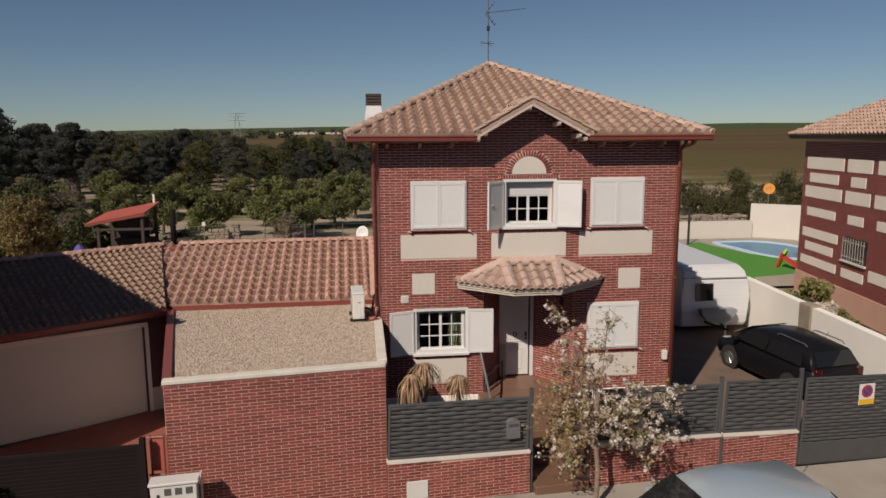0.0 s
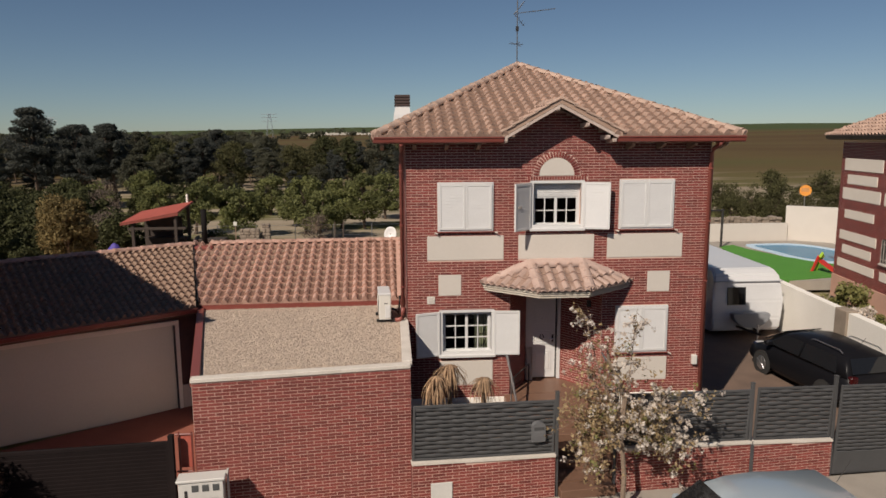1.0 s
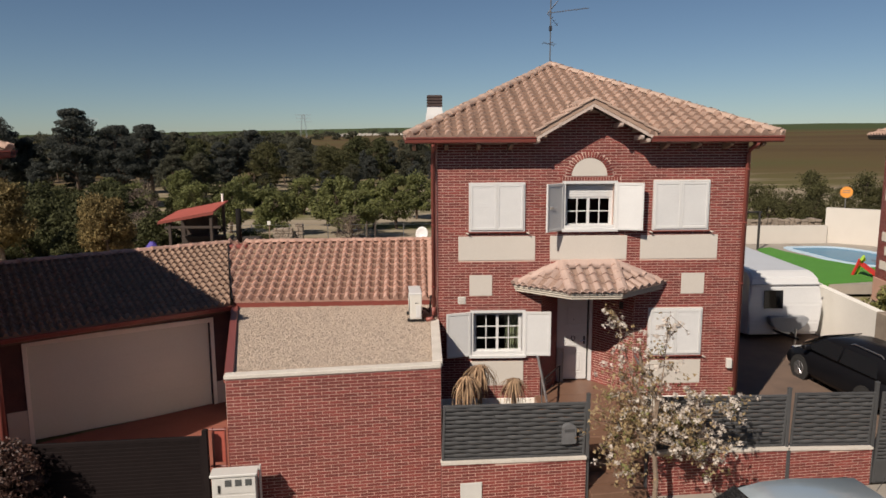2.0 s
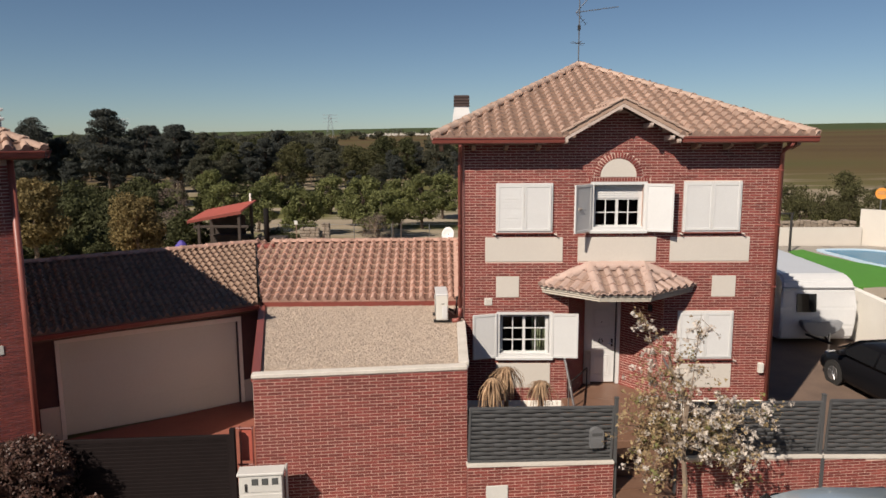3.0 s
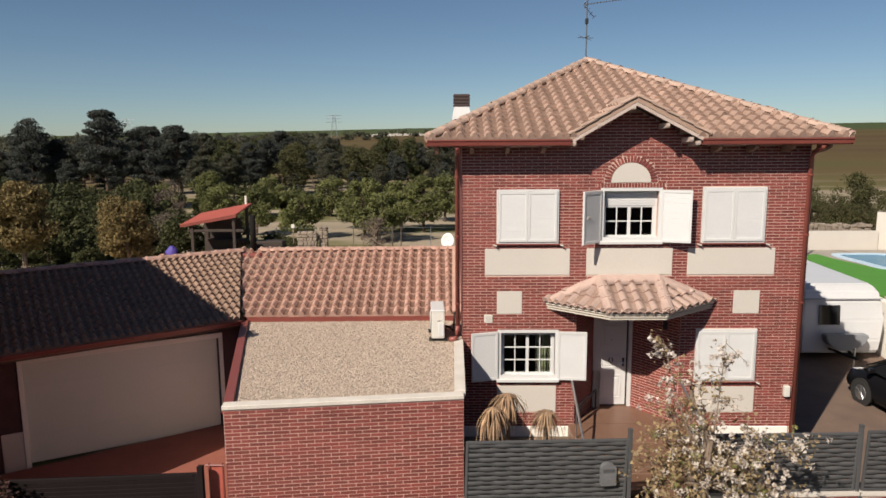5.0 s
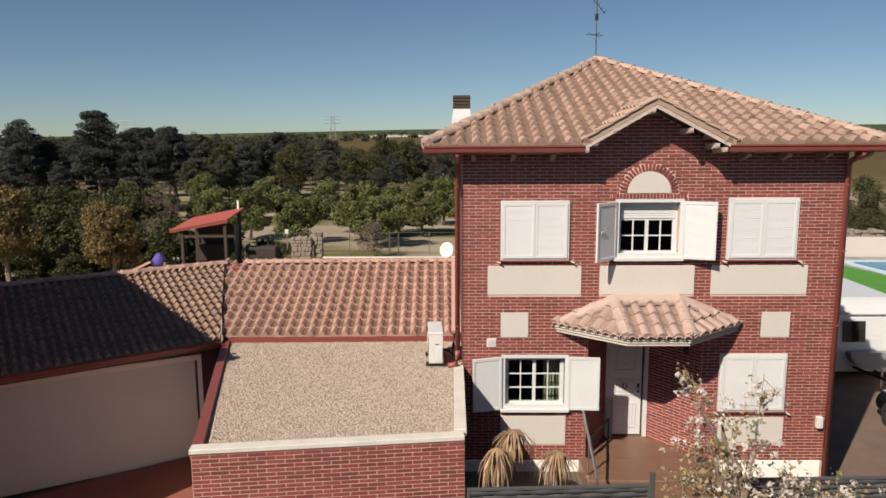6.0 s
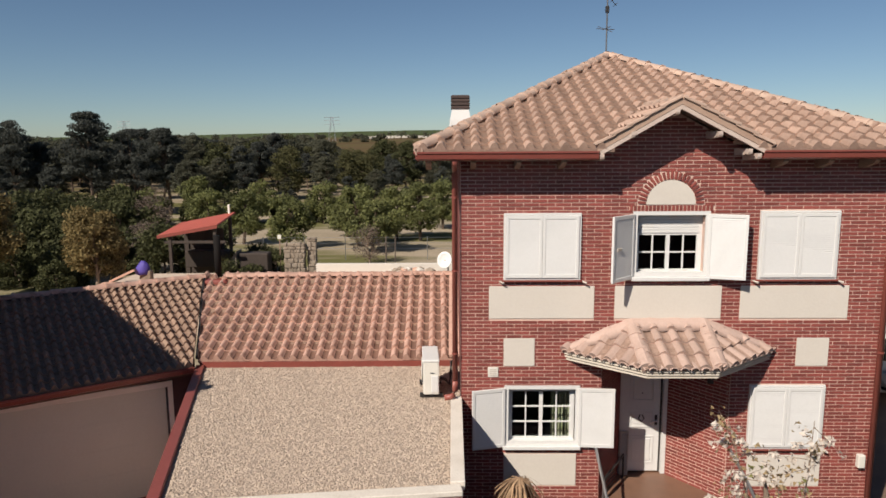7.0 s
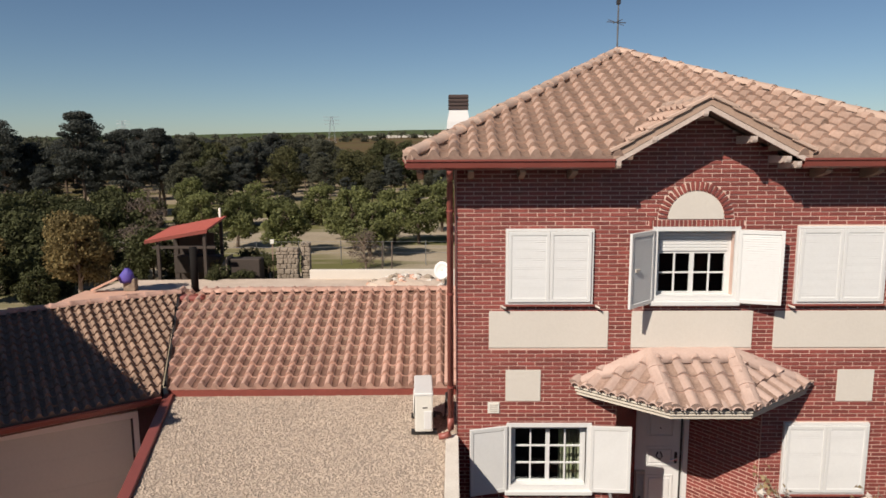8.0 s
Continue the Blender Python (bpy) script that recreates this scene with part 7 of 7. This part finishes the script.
autumn = [make_tree("ochre_tree", 330 + k, 4.2, 1.15, 1.7, 70, 190, 0.095, OCHRE, "rounded ochre-leaved tree in the garden behind", "tree", "ochre trees", clump_r=0.5, trunk=0.03, bark=BARK_GREY) for k in range(2)]
scatter(autumn, [(-15.6, 19.6, 1.0), (-22.0, 21.6, 1.22), (-28.0, 26.0, 1.0), (-11.9, 26.5, 0.35)], rng)
bare_trees = [make_tree("bare_tree", 340 + k, 4.4, 2.0, 0.6, 46, 50, 0.10, TWIG, "bare grey-brown tree with thin twigs", "tree", "bare trees", clump_r=0.6, trunk=0.03, limbs=34, bark=BARK_GREY) for k in range(2)]
scatter(bare_trees, [(-23.0, 42.5, 0.72), (-18.5, 31.5, 0.6), (-26.0, 50.5, 0.8), (-4.7, 31.0, 0.55)], rng)

# far woods and hedges on the hills
rng = np.random.default_rng(77)
cs, rs = [], []
for k in range(520):
    a = rng.uniform(-0.62, 0.10)
    d = rng.choice((150, 190, 260, 340, 430, 540)) * rng.uniform(0.92, 1.08)
    if a > -0.17 and (d < 400 or rng.uniform() < 0.6):
        continue
    x, y = d * math.sin(a), -15 + d * math.cos(a)
    r = rng.uniform(1.0, 2.3) * (1 + d / 1100)
    for q in range(5):
        cs.append((x + rng.normal() * r * 0.8, y + rng.normal() * r * 0.5, land(x, y) + r * rng.uniform(0.3, 1.4)))
        rs.append(r * 0.8)
v, f = leaf_cloud(rng, cs, rs, 44, 0.95)
raw("far_wood", v, f, PINE_WARM, kind="stuff", label="distant dark woods scattered over the hills", category="wood")
# pale rows on the far hill, a track and two pylons
rows_bm = B()
for row in range(3):
    for k in range(26 - 3 * row):
        a = -0.120 + 0.0047 * k + 0.006 * row + 0.0008 * math.sin(k * 3.1 + row)
        d = 545 + 22 * row + 0.9 * k
        x, y = d * math.sin(a), -15 + d * math.cos(a)
        z = land(x, y)
        box(rows_bm, (x - 0.75, y - 3, z - 1.0), (x + 0.75, y + 3, z + 1.5 + 0.4 * math.sin(k * 2.1)))
solid("far_buildings", rows_bm, RENDER_CREAM, "rows of tiny pale buildings on a far hill", "buildings", kind="stuff")
for a, d, h in ((-0.165, 420, 15), (-0.43, 520, 15)):
    x, y = d * math.sin(a), -15 + d * math.cos(a)
    z = land(x, y)
    pylon = thing("pylon", Matrix.Translation((x, y, z)), "grey lattice power pylon far off", "pylon", "power pylons")
    for sx in (-1, 1):
        for sy in (-1, 1):
            part("leg", tube(B(), [(sx * 2.2, sy * 2.2, -1), (sx * 0.5, sy * 0.5, h)], 0.09, 5), ALU, pylon)
    for q in (0.72, 0.86, 0.98):
        part("cross_arm", tube(B(), [(-4.5, 0, h * q), (4.5, 0, h * q)], 0.10, 5), ALU, pylon)
    for q in range(6):
        w0, w1 = 2.2 - 1.7 * q / 6, 2.2 - 1.7 * (q + 1) / 6
        part("brace", tube(B(), [(-w0, -w0, h * q / 6), (w1, -w1, h * (q + 1) / 6)], 0.06, 4), ALU, pylon)

# ---- back garden seen over the roofs ----
bm = B()
prism(bm, [(-16.5, 16.5), (-0.2, 13.0), (-0.2, 24.4), (-6.6, 24.6), (-16.0, 24.2)], -0.9, -0.02)
solid("terrace", bm, material("terrace_pink_gravel", (0.56, 0.455, 0.37), 0.95, (0.43, 0.33, 0.26), 1.2, 30, 0.8, 0.3), "pale pinkish gravel terrace behind the house", "terrace", kind="structure")
solid("garden_wall", boxed((-6.7, 24.4, -0.8), (0.6, 24.65, 0.44), 0.02), RENDER_CREAM, "low white garden wall at the back", "wall", kind="structure")
bm = B()
loft(bm, [[(-1.7 + 2.1 * w * math.cos(2 * math.pi * k / 18), 23.0 + 1.3 * w * math.sin(2 * math.pi * k / 18), z + 0.03 * math.sin(k * 2.7)) for k in range(18)] for z, w in ((-0.1, 1.0), (0.12, 0.86), (0.26, 0.6), (0.32, 0.3))])
solid("rockery_mound", bm, bpy.data.materials["terrace_pink_gravel"], "low mound of pinkish gravel under garden rocks", "mound", kind="structure")
rnd = random.Random(12)
for k in range(46):
    turn, away = rnd.uniform(0, 6.28), math.sqrt(rnd.uniform(0, 1))
    x, y = -1.7 + 2.0 * away * math.cos(turn), 23.0 + 1.25 * away * math.sin(turn)
    z = -0.06 + 0.38 * (1 - away ** 2)
    r = rnd.uniform(0.10, 0.25)
    bm = B()
    bmesh.ops.create_icosphere(bm, subdivisions=1, radius=r)
    for v_ in bm.verts:
        v_.co *= rnd.uniform(0.75, 1.15)
        v_.co.z *= 0.7
    bm.transform(Matrix.Translation((x, y, z + r * 0.3)))
    solid("rock", bm, (RUBBLE, RENDER_CREAM, SALMON)[k % 3], "pale rough garden rock in a heap", "rock", "rockery stones", at=(x, y, z))
for x0, x1, z1, y in ((-8.75, -7.6, 1.30, 26.0), (-7.55, -7.05, 1.55, 26.3)):
    t = thing("stone_pillar", pose((x0 + x1) / 2, y + 0.2, -0.8), "rough grey-brown stone gate pillar", "pillar", "stone pillars", in_place=True)
    part("core", boxed((x0 + 0.03, y + 0.03, -0.8), (x1 - 0.03, y + 0.40, z1 - 0.06), 0.03), RUBBLE, t)
    z = -0.8
    while z < z1 - 0.05:
        h = min(rnd.uniform(0.12, 0.30), z1 - z)
        a = x0 + rnd.uniform(-0.03, 0.03)
        while a < x1 - 0.06:
            b = min(a + rnd.uniform(0.16, 0.42), x1 + rnd.uniform(-0.03, 0.03))
            bm = boxed((a + 0.008, y - rnd.uniform(0.0, 0.05), z), (b - 0.008, y + 0.43, z + h - 0.012), 0.035)
            for q in bm.verts:
                q.co += Vector((rnd.uniform(-0.02, 0.02), rnd.uniform(-0.015, 0.015), rnd.uniform(-0.02, 0.02)))
            part("stone", bm, RUBBLE, t)
            a = b
        z += h
kiosk = thing("garden_shelter", pose(-13.0, 25.5, -0.05), "open garden shelter with a sloping red sheet roof", "shelter", in_place=True)
ka, kb, kc, kd = Vector((-14.9, 24.4, 1.84)), Vector((-11.74, 24.4, 2.42)), Vector((-11.62, 27.2, 2.80)), Vector((-14.65, 27.2, 2.22))
part("roof", slab(B(), [ka, kb, kc, kd], 0.09), RED_SHEET, kiosk, "sloping red sheet roof")
part("fascia", slab(B(), [ka + Vector((0, -0.03, 0.09)), kb + Vector((0, -0.03, 0.09)), kb + Vector((0, -0.03, -0.10)), ka + Vector((0, -0.03, -0.06))], 0.03), GUTTER, kiosk)
# near-black colour holds the shade under the shelter's roof
for x, y, z in ((-14.3, 24.6, 1.92), (-11.95, 24.6, 2.36), (-14.3, 27.0, 2.24), (-11.9, 27.0, 2.72)):
    part("post", boxed((x - 0.08, y - 0.08, -0.8), (x + 0.08, y + 0.08, z), 0.01), DARK_STAND_IN, kiosk)
part("beam", boxed((-14.6, 24.55, 1.50), (-11.4, 24.68, 1.64), 0.01), DARK_STAND_IN, kiosk)
part("back_panel", boxed((-14.5, 27.0, -0.6), (-12.3, 27.06, 2.0)), DARK_STAND_IN, kiosk)
part("chimney_pipe", tube(B(), [(-11.95, 27.1, 2.4), (-11.95, 27.1, 3.3)], 0.065, 8), RENDER_WHITE, kiosk)
part("bench", boxed((-14.2, 26.2, -0.05), (-11.8, 26.9, 0.85), 0.03), DARK_STAND_IN, kiosk)
barbecue = thing("barbecue", pose(-10.4, 26.2, -0.05), "grey built barbecue with a sloping stone side and foliage stand-in block", "barbecue", in_place=True)
bm = B()
prism(bm, [(-11.60, 25.4), (-11.15, 25.4), (-11.15, 26.4), (-11.60, 26.4)], -0.8, [0.30, 0.95, 0.95, 0.30])
part("side_wall", bm, RUBBLE, barbecue)
# dark block put in place of a mass of dark foliage
part("hood", boxed((-11.15, 25.6, -0.8), (-9.5, 26.4, 0.80), 0.05), DARK_STAND_IN, barbecue)
solid("notice_board", boxed((-9.30, 27.0, 1.38), (-9.10, 27.03, 1.62), 0.004), PLASTIC_WHITE, "small white notice on a post", "sign")
solid("notice_post", boxed((-9.22, 27.03, -0.8), (-9.17, 27.06, 1.6)), TIMBER, "thin timber post of the notice", "post")
tent = thing("play_tunnel", pose(-12.8, 17.8, 0.9), "folded purple fabric hood with an orange board", "toy", in_place=True)
bm = B()
loft(bm, [[(-12.85 + dx + w * math.cos(2 * math.pi * k / 14) * (1 + 0.16 * math.sin(3 * k + z * 9)), 17.9 + 0.7 * w * math.sin(2 * math.pi * k / 14), z + 0.03 * math.sin(2.3 * k)) for k in range(14)]
          for z, w, dx in ((1.16, 0.27, 0.03), (1.30, 0.31, 0.0), (1.48, 0.27, 0.04), (1.62, 0.18, 0.07), (1.72, 0.07, 0.06))])
part("hood", bm, PURPLE, tent, "", True)
part("stand", boxed((-12.95, 17.8, 0.78), (-12.45, 18.1, 1.32), 0.03), BARK_GREY, tent)
part("board", slab(B(), [(-14.1, 17.5, 0.86), (-13.0, 17.5, 1.36), (-13.0, 17.9, 1.36), (-14.1, 17.9, 0.86)], 0.09), SALMON, tent)
solid("garden_ledge", boxed((-14.6, 15.6, -0.8), (-9.4, 18.0, 0.80), 0.03), SALMON, "salmon-coloured raised terrace ledge", "ledge", kind="structure")
for x, y in ((-3.2, 25.6), (-2.7, 25.5)):
    solid("stake", tube(B(), [(x, y, -0.8), (x + 0.05, y, 1.7)], 0.035, 6), TWIG, "thin wooden garden stake", "stake", "garden stakes")
wire = thing("wire_fence", pose(-6, 33, -0.75), "thin wire fence before the orchard", "fence", in_place=True)
for k in range(12):
    part("post", tube(B(), [(-22 + 2.6 * k, 32.5, -0.8), (-22 + 2.6 * k, 32.5, 0.75)], 0.03, 6), ALU, wire)
for z in (0.0, 0.35, 0.7):
    part("wire", tube(B(), [(-22, 32.5, z), (6.6, 32.5, z)], 0.008, 4), ALU, wire)

# ---- plants in front ----
def straw_plant(x, y, z_top, z_ground, seed, drop, spread, heads):
    """A dry yucca: a stalk and bundles of hanging straw-coloured leaves."""
    rng_ = np.random.default_rng(seed)
    t = thing("dry_yucca", pose(x, y, z_ground), "dried yucca with hanging straw-coloured leaves", "plant", "dry yuccas", in_place=True)
    for k, (dx, dz) in enumerate(heads):
        c = Vector((x + dx, y + 0.03 * k, z_top + dz))
        part("stalk", tube(B(), [(x, y, z_ground - 0.1), ((x + c.x) / 2, y, (z_ground + c.z) / 2), c], [0.06, 0.05, 0.04], 7), BARK_GREY, t)
        verts, faces = [], []
        for q in range(120):
            a = rng_.uniform(0, 6.283)
            out = rng_.uniform(0.10, 1.0) ** 0.8 * spread
            fall = drop * rng_.uniform(0.45, 1.12)
            bend = rng_.normal() * 0.35
            side = Vector((-math.sin(a), math.cos(a), 0)) * rng_.uniform(0.006, 0.015)
            pts = [c + Vector((math.cos(a + bend * r) * out * r, math.sin(a + bend * r) * out * r, dz_)) for r, dz_ in ((0.03, 0.03), (0.45, 0.02 - fall * 0.10), (0.86, -fall * 0.50), (1.0 + 0.12 * bend, -fall))]
            i = len(verts)
            for j, p in enumerate(pts):
                w = side * (1.0 if j < 3 else 0.3)
                verts += [p - w, p + w]
            faces += [(i + 2 * j, i + 2 * j + 1, i + 2 * j + 3, i + 2 * j + 2) for j in range(3)]
        raw("leaves", verts, faces, STRAW, t)


straw_plant(1.31, -2.1, 2.0, 0.30, 1, 0.66, 0.42, ((0.0, 0.0),))
straw_plant(1.0, -2.84, 2.03, 0.30, 3, 0.64, 0.33, ((0.0, 0.0),))
straw_plant(1.92, -2.72, 1.93, 0.30, 2, 0.50, 0.38, ((0.0, 0.0),))


def blossom_tree():
    rng_ = np.random.default_rng(41)
    t = thing("blossom_tree", pose(4.42, -3.62, street_z(3.9)), "young tree with white blossom and tan leaves by the gate", "tree", in_place=True)
    base = Vector((4.42, -3.62, street_z(3.9)))
    fork = Vector((4.38, -3.58, 1.05))
    stems = B()
    tube(stems, [base - Vector((0, 0, 0.2)), base + Vector((0.03, 0, 0.7)), fork], [0.055, 0.048, 0.042], 8)
    ends = [(3.62, -3.5, 3.45), (4.62, -3.5, 3.45), (3.2, -3.55, 1.45), (3.45, -3.3, 0.85), (3.75, -3.4, 2.3), (4.25, -3.5, 2.6), (5.95, -3.4, 1.45), (5.7, -3.7, 1.0), (5.35, -3.5, 1.85), (5.0, -3.6, 1.3), (6.1, -3.5, 1.75), (5.5, -3.4, 0.45), (3.9, -3.6, 1.5), (4.7, -3.75, 1.6), (3.6, -3.7, 0.4), (5.9, -3.6, 0.75), (4.05, -3.5, 2.05), (3.5, -3.5, 1.9), (5.15, -3.3, 0.9)]
    tube(stems, [fork, (4.42, -3.55, 1.75), (4.32, -3.52, 2.10), (4.12, -3.5, 2.48), (4.08, -3.5, 2.75)], [0.036, 0.04, 0.045, 0.036, 0.012], 7)
    twigs = []
    for e in ends:
        e = Vector(e)
        mid = (fork + e) / 2 + Vector((rng_.normal() * 0.06, rng_.normal() * 0.06, 0.10))
        tube(stems, [fork, mid, e], [0.017, 0.011, 0.004], 5, False)
        for q in range(22):
            f0 = rng_.uniform(0.25, 1.0)
            p = fork.lerp(mid, f0 * 2) if f0 < 0.5 else mid.lerp(e, f0 * 2 - 1)
            s = Vector(rng_.normal(size=3)) * 0.21 + Vector((0, 0, 0.05))
            tube(stems, [p, p + s], [0.006, 0.002], 4, False)
            twigs.append((p + s, p))
            twigs.append((p + s * 0.55, p))
    part("trunk", stems, BARK_GREY, t)
    white, tan, lime = [], [], []
    for p, q in twigs:
        left = p.x < 4.15 + 0.25 * rng_.normal()
        low_left = left and p.z < 2.35
        pick = rng_.uniform()
        if low_left:
            (tan if pick < 0.78 else (lime if pick < 0.86 else white)).append(p)
        else:
            (white if pick < 0.62 else (lime if pick < 0.70 else tan)).append(p)
    for name_, spots_, per, size, rad, mat in (("blossom", white, 11, 0.055, 0.06, BLOSSOM), ("leaves", tan, 9, 0.058, 0.13, TAN_LEAF), ("young_leaves", lime, 9, 0.06, 0.10, LIME_LEAF)):
        v_, f_ = leaf_cloud(rng_, [tuple(s) for s in spots_], [rad] * len(spots_), per, size, 1.0, 1.2)
        raw(name_, v_, f_, mat, t, kind="stuff")


blossom_tree()
hedge = make_tree("red_hedge", 61, 1.9, 1.0, 0.1, 80, 300, 0.045, HEDGE_RED, "dark reddish photinia hedge by the drive", "bush", clump_r=0.28, trunk=0.02)
hedge.matrix_basis = Matrix.Translation((-6.9, -4.6, -0.35)) @ Matrix.Diagonal((1.0, 0.8, 0.98, 1))
hedge2 = copy_thing(hedge, Matrix())
hedge2.matrix_basis = Matrix.Translation((-8.4, -5.0, -0.35)) @ Matrix.Rotation(1.4, 4, "Z")
shrubs = [make_tree("yellow_shrub", 350, 1.5, 0.75, 0.1, 30, 110, 0.09, LIME_LEAF, "yellow-green garden shrub beyond the wall", "bush", "garden shrubs", clump_r=0.3, trunk=0.02, bark=BARK_GREY)]
scatter(shrubs, [(16.75, 8.3, 1.2), (16.9, 7.3, 0.8), (16.1, 5.0, 0.8), (17.0, 9.0, 0.8), (15.8, 4.1, 0.7)], rng)
white_shrub = make_tree("white_flower_shrub", 352, 1.1, 0.6, 0.1, 20, 80, 0.08, BLOSSOM, "low shrub with white flowers beyond the wall", "bush", clump_r=0.25, trunk=0.02)
white_shrub.matrix_basis = Matrix.Translation((15.9, 6.4, -0.3))

# handrails by the porch
for x0, pts in ((2.86, ((2.80, -0.10, 1.55), (2.80, -0.75, 1.28), (2.79, -1.55, 0.92))), (5.10, ((5.05, -0.12, 1.55), (5.10, -0.75, 1.28), (5.12, -1.55, 0.92)))):
    t = thing("handrail", pose(x0, -0.8, 0.57), "light metal handrail beside the porch steps", "handrail", "porch handrails", in_place=True)
    part("rail", tube(B(), pts, 0.026, 8), ALU, t)
    part("post", tube(B(), [pts[1], (pts[1][0], pts[1][1], 0.56)], 0.016, 6), ALU, t)
    part("post", tube(B(), [pts[2], (pts[2][0], pts[2][1], 0.05)], 0.016, 6), ALU, t)
side_rail = thing("black_railing", pose(3.2, 0.2, 0.57), "black iron railing inside the porch", "railing", in_place=True)
part("rail", tube(B(), [(2.98, -0.05, 0.98), (3.30, 0.45, 1.02), (3.50, 0.80, 1.02)], 0.022, 8), BLACK_IRON, side_rail)
for k in range(4):
    z = 0.66 + k * 0.08
    part("bar", tube(B(), [(2.97, -0.04, z), (3.25, 0.40, z)], 0.012, 6), BLACK_IRON, side_rail)
part("post", tube(B(), [(2.98, -0.05, 0.57), (2.98, -0.05, 0.98)], 0.018, 6), BLACK_IRON, side_rail)
part("post", tube(B(), [(3.50, 0.80, 0.57), (3.50, 0.80, 1.02)], 0.018, 6), BLACK_IRON, side_rail)
